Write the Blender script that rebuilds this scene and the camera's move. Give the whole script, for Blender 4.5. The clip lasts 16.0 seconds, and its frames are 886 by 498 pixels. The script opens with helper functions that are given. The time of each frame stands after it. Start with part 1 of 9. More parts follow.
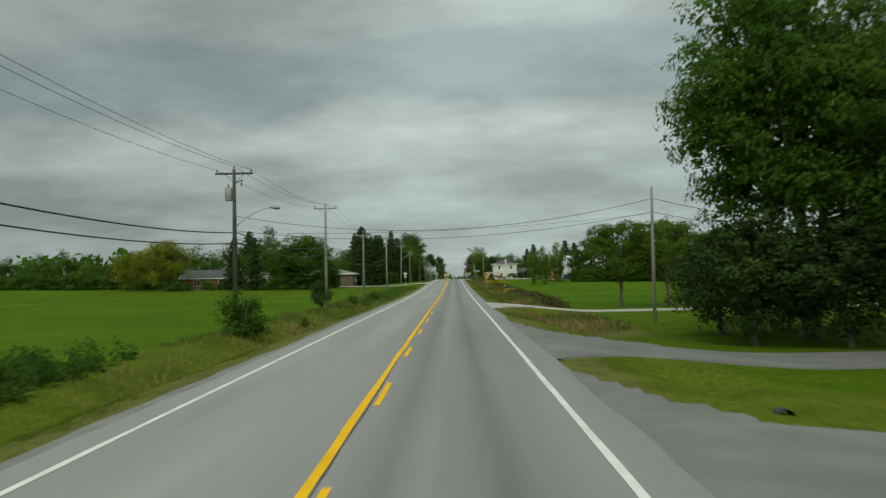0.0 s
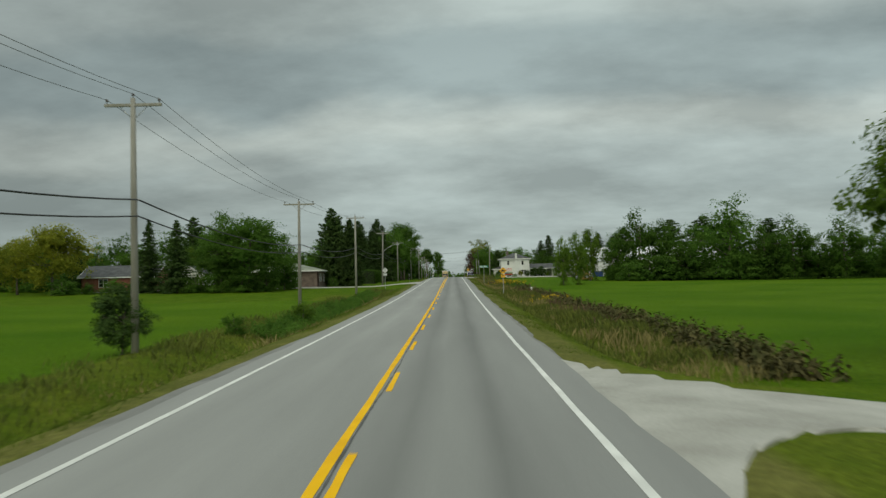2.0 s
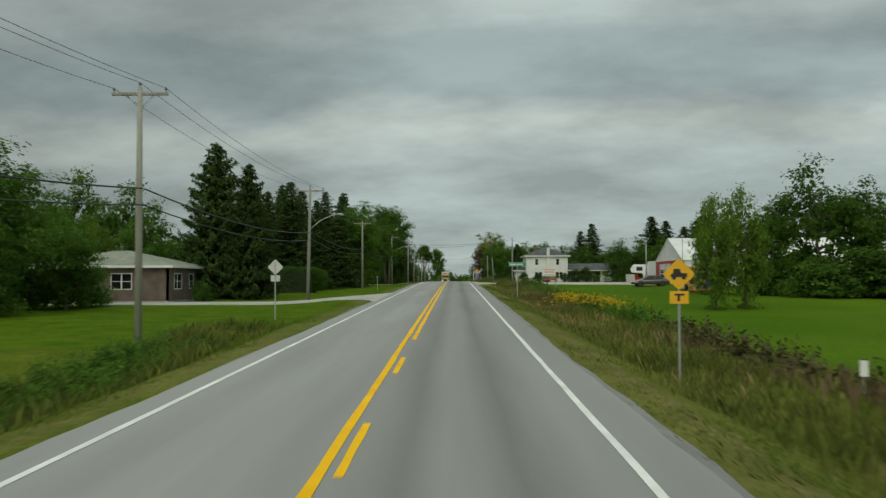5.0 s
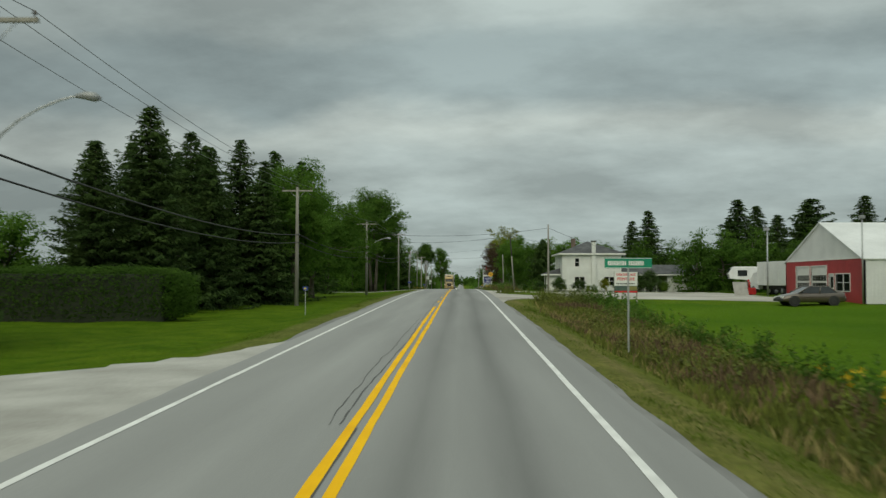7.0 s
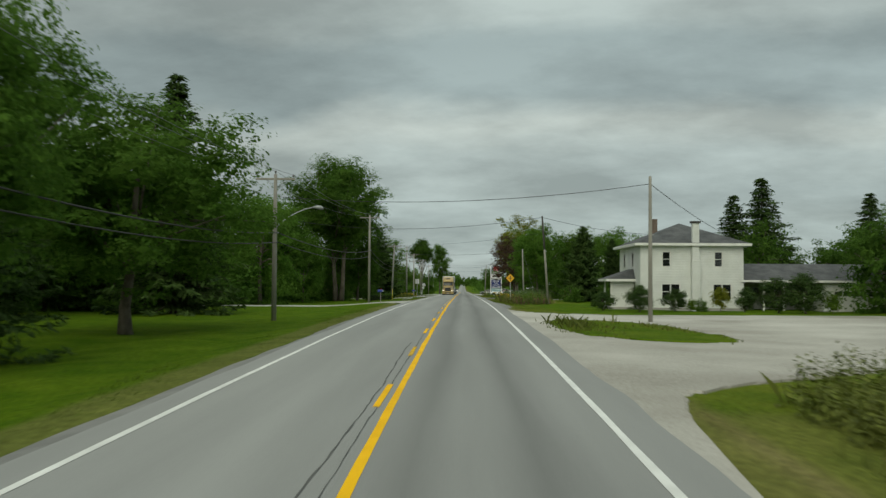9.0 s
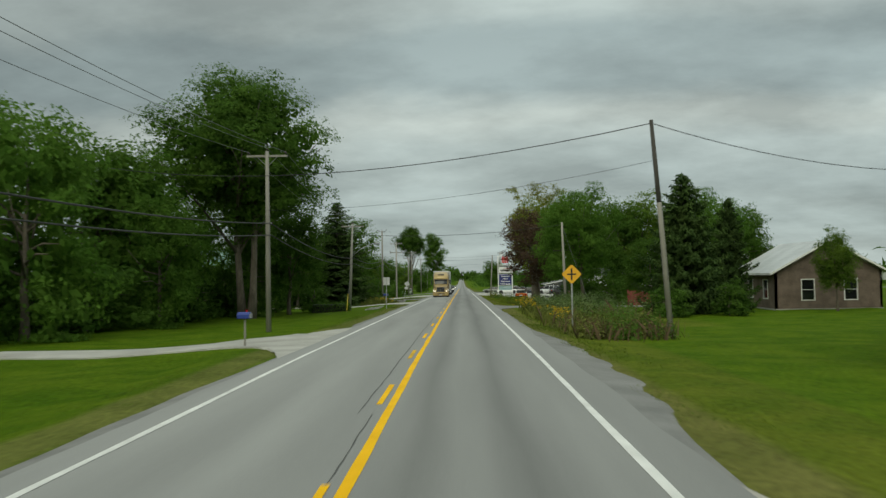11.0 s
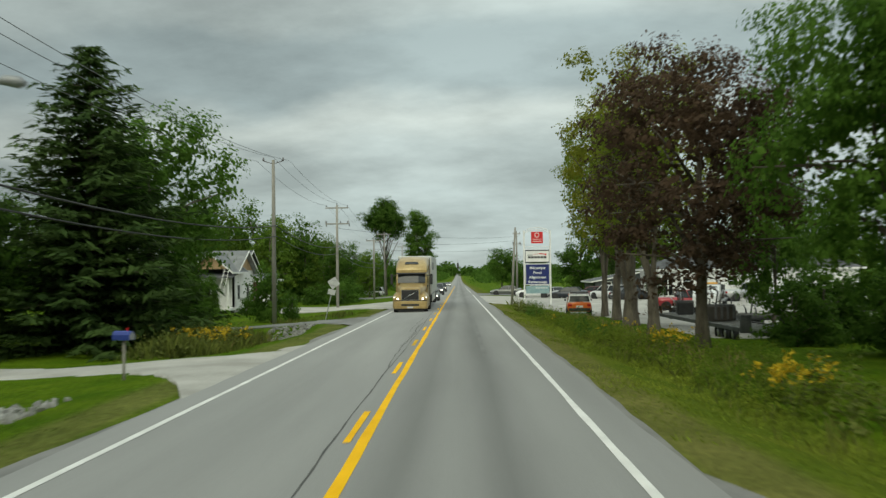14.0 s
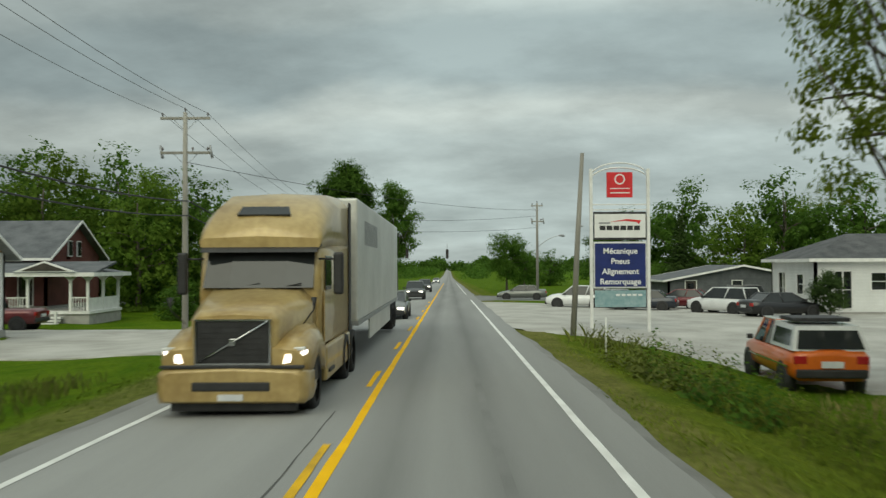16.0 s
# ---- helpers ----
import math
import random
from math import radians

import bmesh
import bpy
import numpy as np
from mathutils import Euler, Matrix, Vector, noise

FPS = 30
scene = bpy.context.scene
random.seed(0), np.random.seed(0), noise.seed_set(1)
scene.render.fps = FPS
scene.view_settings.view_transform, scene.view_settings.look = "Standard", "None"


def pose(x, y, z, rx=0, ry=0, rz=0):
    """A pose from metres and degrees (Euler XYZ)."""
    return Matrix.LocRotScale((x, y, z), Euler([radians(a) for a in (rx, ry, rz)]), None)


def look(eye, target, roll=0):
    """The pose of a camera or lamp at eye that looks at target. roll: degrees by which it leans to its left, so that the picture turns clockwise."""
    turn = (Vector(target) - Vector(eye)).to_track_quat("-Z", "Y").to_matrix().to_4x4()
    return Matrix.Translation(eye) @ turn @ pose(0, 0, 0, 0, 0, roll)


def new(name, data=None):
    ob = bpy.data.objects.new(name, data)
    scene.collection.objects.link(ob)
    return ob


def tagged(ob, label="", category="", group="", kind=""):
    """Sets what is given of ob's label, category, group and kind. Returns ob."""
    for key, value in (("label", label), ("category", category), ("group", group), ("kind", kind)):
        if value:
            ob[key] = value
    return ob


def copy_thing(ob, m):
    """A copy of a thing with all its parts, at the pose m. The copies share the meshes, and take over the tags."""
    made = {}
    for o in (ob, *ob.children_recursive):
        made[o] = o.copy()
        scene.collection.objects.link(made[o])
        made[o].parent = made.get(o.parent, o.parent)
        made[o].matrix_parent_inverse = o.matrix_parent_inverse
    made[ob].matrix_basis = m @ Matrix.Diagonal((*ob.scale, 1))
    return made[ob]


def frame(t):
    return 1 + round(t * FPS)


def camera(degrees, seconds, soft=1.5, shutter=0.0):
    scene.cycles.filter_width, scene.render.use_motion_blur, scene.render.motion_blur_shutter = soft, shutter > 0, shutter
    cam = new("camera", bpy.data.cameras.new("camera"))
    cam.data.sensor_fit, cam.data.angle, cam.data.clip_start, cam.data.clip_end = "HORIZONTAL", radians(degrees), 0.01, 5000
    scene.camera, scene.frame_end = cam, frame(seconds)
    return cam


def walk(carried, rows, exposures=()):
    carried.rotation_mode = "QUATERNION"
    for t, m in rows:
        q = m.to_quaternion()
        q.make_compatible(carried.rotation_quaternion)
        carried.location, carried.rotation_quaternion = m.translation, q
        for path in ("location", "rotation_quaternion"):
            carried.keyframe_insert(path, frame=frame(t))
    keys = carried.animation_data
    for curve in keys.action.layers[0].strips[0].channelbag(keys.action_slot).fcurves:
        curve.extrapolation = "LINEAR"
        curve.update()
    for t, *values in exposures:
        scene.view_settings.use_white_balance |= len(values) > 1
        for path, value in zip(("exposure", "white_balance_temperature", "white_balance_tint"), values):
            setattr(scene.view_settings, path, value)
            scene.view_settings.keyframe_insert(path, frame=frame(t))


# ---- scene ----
from mathutils.geometry import tessellate_polygon
# Height of the road along its length: gentle crest near y = 285, then a long fall and a far rise.
RISE_Y = (-300, -20, 40, 100, 160, 220, 280, 340, 400, 460, 520, 580, 640, 800, 1000, 1300, 1800, 2600, 6000)
RISE_Z = (-0.3, 0.0, 0.42, 0.62, 1.40, 2.35, 3.07, 2.58, 1.97, 1.32, 0.66, 0.01, -0.6, -2.4, -4.4, -5.5, -5.0, -1.0, 2.0)


def road_z(y):
    return sum(np.interp(np.asarray(y, float) + o, RISE_Y, RISE_Z) for o in (-30, -15, 0, 15, 30)) / 5


cam = camera(54.0, 16.0, soft=1.4, shutter=0.25)
EYE = 2.25
PATH = [
    (0.0, 1.66, 1.55, 2.09, 1.10, 0.73),
    (0.5, 1.65, 14.26, 2.05, 1.15, 0.74),
    (1.0, 1.65, 27.35, 2.05, 1.35, 0.72),
    (1.5, 1.61, 40.58, 2.05, 1.32, 0.70),
    (2.0, 1.57, 53.86, 1.91, 1.17, 0.68),
    (2.5, 1.54, 67.02, 1.88, 1.02, 0.72),
    (3.0, 1.52, 80.34, 1.93, 0.88, 0.68),
    (3.5, 1.50, 93.75, 1.94, 0.69, 0.72),
    (4.0, 1.51, 107.21, 1.96, 0.52, 0.72),
    (6.5, 1.47, 171.15, 2.05, -0.12, 1.07),
    (7.0, 1.46, 183.65, 2.09, -0.12, 1.21),
    (7.5, 1.39, 196.13, 2.09, -0.38, 1.28),
    (8.0, 1.34, 208.99, 2.04, -0.60, 1.22),
    (8.5, 1.32, 221.82, 1.98, -0.68, 1.19),
    (9.0, 1.34, 234.72, 2.09, -0.37, 1.32),
    (11.5, 1.49, 298.37, 1.64, 1.00, 1.17),
    (12.0, 1.56, 310.63, 1.59, 1.04, 1.14),
    (12.5, 1.57, 322.64, 1.53, 1.06, 1.21),
    (13.0, 1.57, 334.71, 1.45, 0.80, 1.22),
    (13.5, 1.52, 346.68, 1.41, 0.60, 1.12),
    (14.0, 1.52, 358.70, 1.41, 0.68, 1.03),
    (14.5, 1.60, 370.56, 1.37, 0.80, 0.93),
    (15.0, 1.63, 382.01, 1.35, 0.73, 0.90),
    (15.5, 1.60, 393.75, 1.29, 0.60, 0.70),
    (16.0, 1.57, 405.46, 1.09, 0.25, 0.39),
]
walk(cam, [(t, pose(x, y, float(road_z(y)) + EYE, 90 + pitch, roll, yaw)) for t, x, y, pitch, roll, yaw in PATH],
     exposures=[(0.0, 0.0), (4.0, -0.06), (9.0, 0.0), (11.5, 0.1), (13.0, 0.30), (14.5, 0.30), (16.0, 0.16)])

# ---- sky and sun: a closed grey overcast, brighter overhead ----
SUN_EL, SUN_AZ = 40.0, 196.0
world = bpy.data.worlds.new("overcast")
scene.world = world
world.use_nodes = True
wt = world.node_tree
for nd in list(wt.nodes):
    wt.nodes.remove(nd)


def wnode(kind, **kw):
    nd = wt.nodes.new(kind)
    for k, v in kw.items():
        setattr(nd, k, v)
    return nd


def wlink(a, b):
    wt.links.new(a, b)


def wmath(op, a, b=None):
    nd = wnode("ShaderNodeMath", operation=op)
    for i, v in enumerate((a, b)):
        if v is None:
            continue
        if hasattr(v, "links"):
            wlink(v, nd.inputs[i])
        else:
            nd.inputs[i].default_value = v
    return nd.outputs[0]


coord = wnode("ShaderNodeTexCoord")
sep = wnode("ShaderNodeSeparateXYZ")
wlink(coord.outputs["Generated"], sep.inputs[0])
up = wmath("MAXIMUM", sep.outputs[2], 0.0)
den = wmath("ADD", up, 0.24)
px = wmath("DIVIDE", sep.outputs[0], den)
py = wmath("DIVIDE", sep.outputs[1], den)
comb = wnode("ShaderNodeCombineXYZ")
wlink(px, comb.inputs[0])
wlink(py, comb.inputs[1])
big = wnode("ShaderNodeTexNoise")
big.inputs["Scale"].default_value = 0.95
big.inputs["Detail"].default_value = 7.0
big.inputs["Roughness"].default_value = 0.52
big.inputs["Distortion"].default_value = 0.35
mp = wnode("ShaderNodeMapping")
mp.inputs["Location"].default_value = (3.1, 1.7, 0.4)
mp.inputs["Scale"].default_value = (0.8, 1.0, 1.0)
mp.inputs["Rotation"].default_value = (0, 0, 0.35)
wlink(comb.outputs[0], mp.inputs[0])
wlink(mp.outputs[0], big.inputs["Vector"])
# layered cloud: darker and lighter belts by height, torn by the noise
tear = wmath("MULTIPLY", wmath("SUBTRACT", big.outputs["Fac"], 0.5), 0.24)
belt = wmath("MULTIPLY", wmath("ADD", up, tear), 2.0)
ramp = wnode("ShaderNodeValToRGB")
ramp.color_ramp.interpolation = "EASE"
belts = ((0.0, 0.44), (0.12, 0.41), (0.24, 0.44), (0.335, 0.53), (0.43, 0.36), (0.52, 0.34), (0.60, 0.45), (0.75, 0.49), (1.0, 0.50))
while len(ramp.color_ramp.elements) < len(belts):
    ramp.color_ramp.elements.new(0.5)
for e, (p_, v_) in zip(ramp.color_ramp.elements, belts):
    dark = max(0.0, min(1.0, (0.52 - v_) / 0.16))
    e.position, e.color = p_, (v_ * (0.900 - 0.07 * dark), v_ * 1.015, v_ * (0.940 + 0.055 * dark), 1)
wlink(belt, ramp.inputs[0])
# patchy density, thicker cloud to the left
patch = wnode("ShaderNodeTexNoise")
patch.inputs["Scale"].default_value, patch.inputs["Detail"].default_value, patch.inputs["Roughness"].default_value = 2.1, 8.0, 0.58
wlink(mp.outputs[0], patch.inputs["Vector"])
dens = wnode("ShaderNodeMapRange")
dens.inputs["From Min"].default_value, dens.inputs["From Max"].default_value = 0.35, 0.65
dens.inputs["To Min"].default_value, dens.inputs["To Max"].default_value = 0.76, 1.24
wlink(patch.outputs["Fac"], dens.inputs["Value"])
west = wnode("ShaderNodeMapRange", interpolation_type="SMOOTHSTEP")
west.inputs["From Min"].default_value, west.inputs["From Max"].default_value = -0.45, 0.02
west.inputs["To Min"].default_value, west.inputs["To Max"].default_value = 0.80, 1.06
wlink(sep.outputs[0], west.inputs["Value"])
mixh = wnode("ShaderNodeVectorMath", operation="SCALE")
wlink(ramp.outputs[0], mixh.inputs[0])
wlink(wmath("MULTIPLY", dens.outputs[0], west.outputs[0]), mixh.inputs["Scale"])
# an overcast sky is about two and a half times as bright overhead
lift = wnode("ShaderNodeMapRange", interpolation_type="SMOOTHSTEP")
lift.inputs["From Min"].default_value, lift.inputs["From Max"].default_value = 0.27, 0.95
lift.inputs["To Min"].default_value, lift.inputs["To Max"].default_value = 1.0, 1.55
wlink(up, lift.inputs["Value"])
bg_cloud = wnode("ShaderNodeBackground")
wlink(mixh.outputs[0], bg_cloud.inputs["Color"])
wlink(lift.outputs[0], bg_cloud.inputs["Strength"])
sky = wnode("ShaderNodeTexSky", sky_type="NISHITA")
sky.sun_disc = False
sky.sun_elevation, sky.sun_rotation = radians(SUN_EL), radians(SUN_AZ)
bg_sky = wnode("ShaderNodeBackground")
bg_sky.inputs["Strength"].default_value = 0.06
wlink(sky.outputs[0], bg_sky.inputs["Color"])
mixw = wnode("ShaderNodeMixShader")
mixw.inputs[0].default_value = 0.94
wlink(bg_sky.outputs[0], mixw.inputs[1])
wlink(bg_cloud.outputs[0], mixw.inputs[2])
wout = wnode("ShaderNodeOutputWorld")
wlink(mixw.outputs[0], wout.inputs["Surface"])

sun = new("sun", bpy.data.lights.new("sun", "SUN"))
sun.data.energy, sun.data.angle, sun.data.color = 1.35, radians(55), (1.0, 0.98, 0.74)
sun.matrix_basis = look((0, 0, 60), (0 - math.sin(radians(SUN_AZ)) * math.cos(radians(SUN_EL)), -math.cos(radians(SUN_AZ)) * math.cos(radians(SUN_EL)), 60 - math.sin(radians(SUN_EL))))


# ---- materials ----
def material(name, c1, c2, scale=4.0, rough=0.8, bump=0.2, fine=40.0, metal=0.0, spread=0.0, island=0.0, stretch=(1, 1, 1), through_light=0.0, spec=0.5, coat=0.0):
    """Two colours mixed by noise at two scales, with a fine relief. spread: variation from object to object; island: from piece to piece."""
    m = bpy.data.materials.new(name)
    m.use_nodes = True
    t = m.node_tree
    b = t.nodes["Principled BSDF"]
    co = t.nodes.new("ShaderNodeTexCoord")
    mpn = t.nodes.new("ShaderNodeMapping")
    mpn.inputs["Scale"].default_value = stretch
    t.links.new(co.outputs["Object"], mpn.inputs[0])
    n1 = t.nodes.new("ShaderNodeTexNoise")
    n1.inputs["Scale"].default_value, n1.inputs["Detail"].default_value = scale, 5.0
    n2 = t.nodes.new("ShaderNodeTexNoise")
    n2.inputs["Scale"].default_value, n2.inputs["Detail"].default_value = fine, 3.0
    t.links.new(mpn.outputs[0], n1.inputs["Vector"])
    t.links.new(mpn.outputs[0], n2.inputs["Vector"])
    add = t.nodes.new("ShaderNodeMath")
    add.operation = "MULTIPLY_ADD"
    t.links.new(n2.outputs["Fac"], add.inputs[0])
    add.inputs[1].default_value = 0.45
    t.links.new(n1.outputs["Fac"], add.inputs[2])
    mr = t.nodes.new("ShaderNodeMapRange")
    mr.inputs["From Min"].default_value, mr.inputs["From Max"].default_value = 0.52, 0.92
    t.links.new(add.outputs[0], mr.inputs["Value"])
    mix = t.nodes.new("ShaderNodeMix")
    mix.data_type = "RGBA"
    t.links.new(mr.outputs[0], mix.inputs["Factor"])
    mix.inputs["A"].default_value, mix.inputs["B"].default_value = (*c1, 1), (*c2, 1)
    col = mix.outputs["Result"]
    for amount, source in ((spread, "obj"), (island, "isl")):
        if amount <= 0:
            continue
        src = t.nodes.new("ShaderNodeObjectInfo").outputs["Random"] if source == "obj" else t.nodes.new("ShaderNodeNewGeometry").outputs["Random Per Island"]
        r2 = t.nodes.new("ShaderNodeMapRange")
        r2.inputs["To Min"].default_value, r2.inputs["To Max"].default_value = 1 - amount, 1 + amount
        t.links.new(src, r2.inputs["Value"])
        hs = t.nodes.new("ShaderNodeHueSaturation")
        t.links.new(r2.outputs[0], hs.inputs["Value"])
        t.links.new(col, hs.inputs["Color"])
        col = hs.outputs[0]
    t.links.new(col, b.inputs["Base Color"])
    b.inputs["Roughness"].default_value, b.inputs["Metallic"].default_value = rough, metal
    b.inputs["Specular IOR Level"].default_value = spec
    b.inputs["Coat Weight"].default_value = coat
    if bump > 0:
        bp = t.nodes.new("ShaderNodeBump")
        bp.inputs["Strength"].default_value, bp.inputs["Distance"].default_value = bump, 0.02
        t.links.new(add.outputs[0], bp.inputs["Height"])
        t.links.new(bp.outputs[0], b.inputs["Normal"])
    if through_light > 0:
        tr = t.nodes.new("ShaderNodeBsdfTranslucent")
        t.links.new(col, tr.inputs["Color"])
        ms = t.nodes.new("ShaderNodeMixShader")
        ms.inputs[0].default_value = through_light
        t.links.new(b.outputs[0], ms.inputs[1])
        t.links.new(tr.outputs[0], ms.inputs[2])
        t.links.new(ms.outputs[0], t.nodes["Material Output"].inputs["Surface"])
    return m


def ribbed(m, axis, period, depth=0.6, sharp=True):
    """Adds a relief of boards or ribs of one period (metres) along an axis to a material."""
    t = m.node_tree
    b = t.nodes["Principled BSDF"]
    co = t.nodes.new("ShaderNodeTexCoord")
    sp = t.nodes.new("ShaderNodeSeparateXYZ")
    t.links.new(co.outputs["Object"], sp.inputs[0])
    mu = t.nodes.new("ShaderNodeMath")
    mu.operation = "MULTIPLY"
    t.links.new(sp.outputs[axis], mu.inputs[0])
    mu.inputs[1].default_value = 1 / period
    fr = t.nodes.new("ShaderNodeMath")
    fr.operation = "FRACT" if sharp else "PINGPONG"
    t.links.new(mu.outputs[0], fr.inputs[0])
    if not sharp:
        fr.inputs[1].default_value = 0.5
    bp = t.nodes.new("ShaderNodeBump")
    bp.inputs["Strength"].default_value, bp.inputs["Distance"].default_value = depth, 0.03
    t.links.new(fr.outputs[0], bp.inputs["Height"])
    if b.inputs["Normal"].links:
        t.links.new(b.inputs["Normal"].links[0].from_socket, bp.inputs["Normal"])
    t.links.new(bp.outputs[0], b.inputs["Normal"])
    return m


LEAF = material("leaf_green", (0.052, 0.118, 0.018), (0.118, 0.216, 0.034), 0.35, 0.7, 0, 3, spread=0.2, island=0.2, through_light=0.58, spec=0.06)
LEAF_LAWN = material("leaf_maple_green", (0.066, 0.150, 0.020), (0.140, 0.255, 0.040), 0.35, 0.7, 0, 3, spread=0.12, island=0.2, through_light=0.6, spec=0.06)
LEAF_LIGHT = material("leaf_light", (0.080, 0.152, 0.020), (0.150, 0.232, 0.032), 0.35, 0.7, 0, 3, spread=0.15, island=0.2, through_light=0.55, spec=0.06)
LEAF_YELLOW = material("leaf_yellowing", (0.150, 0.190, 0.026), (0.330, 0.330, 0.040), 0.3, 0.7, 0, 3, spread=0.12, island=0.2, through_light=0.68, spec=0.06)
LEAF_OLIVE = material("leaf_olive", (0.125, 0.195, 0.024), (0.24, 0.29, 0.038), 0.3, 0.7, 0, 3, spread=0.12, island=0.2, through_light=0.68, spec=0.06)
LEAF_MAROON = material("leaf_maroon", (0.062, 0.042, 0.030), (0.125, 0.082, 0.052), 0.35, 0.7, 0, 3, island=0.2, through_light=0.42, spec=0.06)
NEEDLE = material("needles", (0.034, 0.066, 0.020), (0.076, 0.124, 0.032), 0.4, 0.75, 0, 4, spread=0.2, island=0.2, through_light=0.32, spec=0.06)
BARK = material("bark", (0.065, 0.054, 0.042), (0.17, 0.145, 0.115), 3, 0.95, 0.9, 18, stretch=(1, 1, 0.3))
WEED = material("weed_green", (0.078, 0.106, 0.018), (0.160, 0.178, 0.034), 0.25, 0.75, 0, 2, island=0.4, through_light=0.25, spec=0.25)
STRAW = material("dry_grass", (0.19, 0.17, 0.062), (0.32, 0.26, 0.11), 0.3, 0.85, 0, 2, island=0.3, through_light=0.2, spec=0.2)
RUSSET = material("dry_weed_heads", (0.095, 0.070, 0.040), (0.175, 0.120, 0.070), 0.3, 0.9, 0, 2, island=0.35, through_light=0.1, spec=0.2)
GOLD = material("goldenrod_bloom", (0.38, 0.26, 0.015), (0.58, 0.42, 0.025), 0.6, 0.8, 0, 3, island=0.25, through_light=0.2, spec=0.2)
FRESH_BLADE = material("fresh_verge_blades", (0.122, 0.174, 0.016), (0.215, 0.264, 0.030), 0.2, 0.75, 0, 2, island=0.3, through_light=0.3, spec=0.2)
LAWN_BLADE = material("lawn_blades", (0.066, 0.112, 0.010), (0.126, 0.176, 0.018), 0.2, 0.75, 0, 2, island=0.3, through_light=0.25, spec=0.2)
GRAVEL = material("pale_gravel", (0.30, 0.29, 0.265), (0.47, 0.46, 0.43), 0.5, 0.95, 0.7, 14)
SHOULDER = material("grey_shoulder_gravel", (0.155, 0.155, 0.151), (0.245, 0.244, 0.238), 0.7, 0.95, 0.8, 16)
YARD = material("brown_gravel", (0.235, 0.215, 0.185), (0.50, 0.48, 0.44), 0.16, 0.95, 0.7, 14)
DRIVE = material("drive_asphalt", (0.135, 0.137, 0.137), (0.205, 0.205, 0.20), 0.5, 0.9, 0.5, 22)
WHITE_PAINT = material("road_paint_white", (0.62, 0.62, 0.60), (0.82, 0.82, 0.80), 1.4, 0.6, 0.2, 25)
YELLOW_PAINT = material("road_paint_yellow", (0.80, 0.42, 0.0), (0.95, 0.54, 0.002), 1.2, 0.75, 0.2, 25, spec=0.15)
FADED_PAINT = material("road_paint_worn", (0.42, 0.27, 0.04), (0.80, 0.46, 0.01), 2.0, 0.75, 0.2, 20, spec=0.15)
CRACK = material("crack_seal", (0.05, 0.05, 0.05), (0.10, 0.098, 0.092), 3, 0.7, 0.3, 30)
POLE_WOOD = material("weathered_pole", (0.21, 0.20, 0.175), (0.34, 0.325, 0.29), 2, 0.95, 0.6, 14, spread=0.15, stretch=(1, 1, 0.12))
POLE_DARK = material("creosoted_pole", (0.045, 0.042, 0.038), (0.095, 0.088, 0.078), 2, 0.95, 0.6, 14, stretch=(1, 1, 0.12))
STEEL = material("galvanised_steel", (0.34, 0.35, 0.36), (0.48, 0.49, 0.50), 5, 0.45, 0.1, 40, metal=0.7)
GREY_METAL = material("grey_paint_metal", (0.24, 0.25, 0.26), (0.36, 0.37, 0.38), 4, 0.5, 0.1, 30, metal=0.3)
CABLE = material("cable_black", (0.018, 0.018, 0.02), (0.035, 0.035, 0.037), 5, 0.6, 0, 20)
WIRE = material("conductor_grey", (0.10, 0.11, 0.115), (0.15, 0.155, 0.16), 5, 0.5, 0, 20, metal=0.3)
CERAMIC = material("insulator_brown", (0.06, 0.045, 0.04), (0.12, 0.10, 0.09), 6, 0.25, 0, 20)


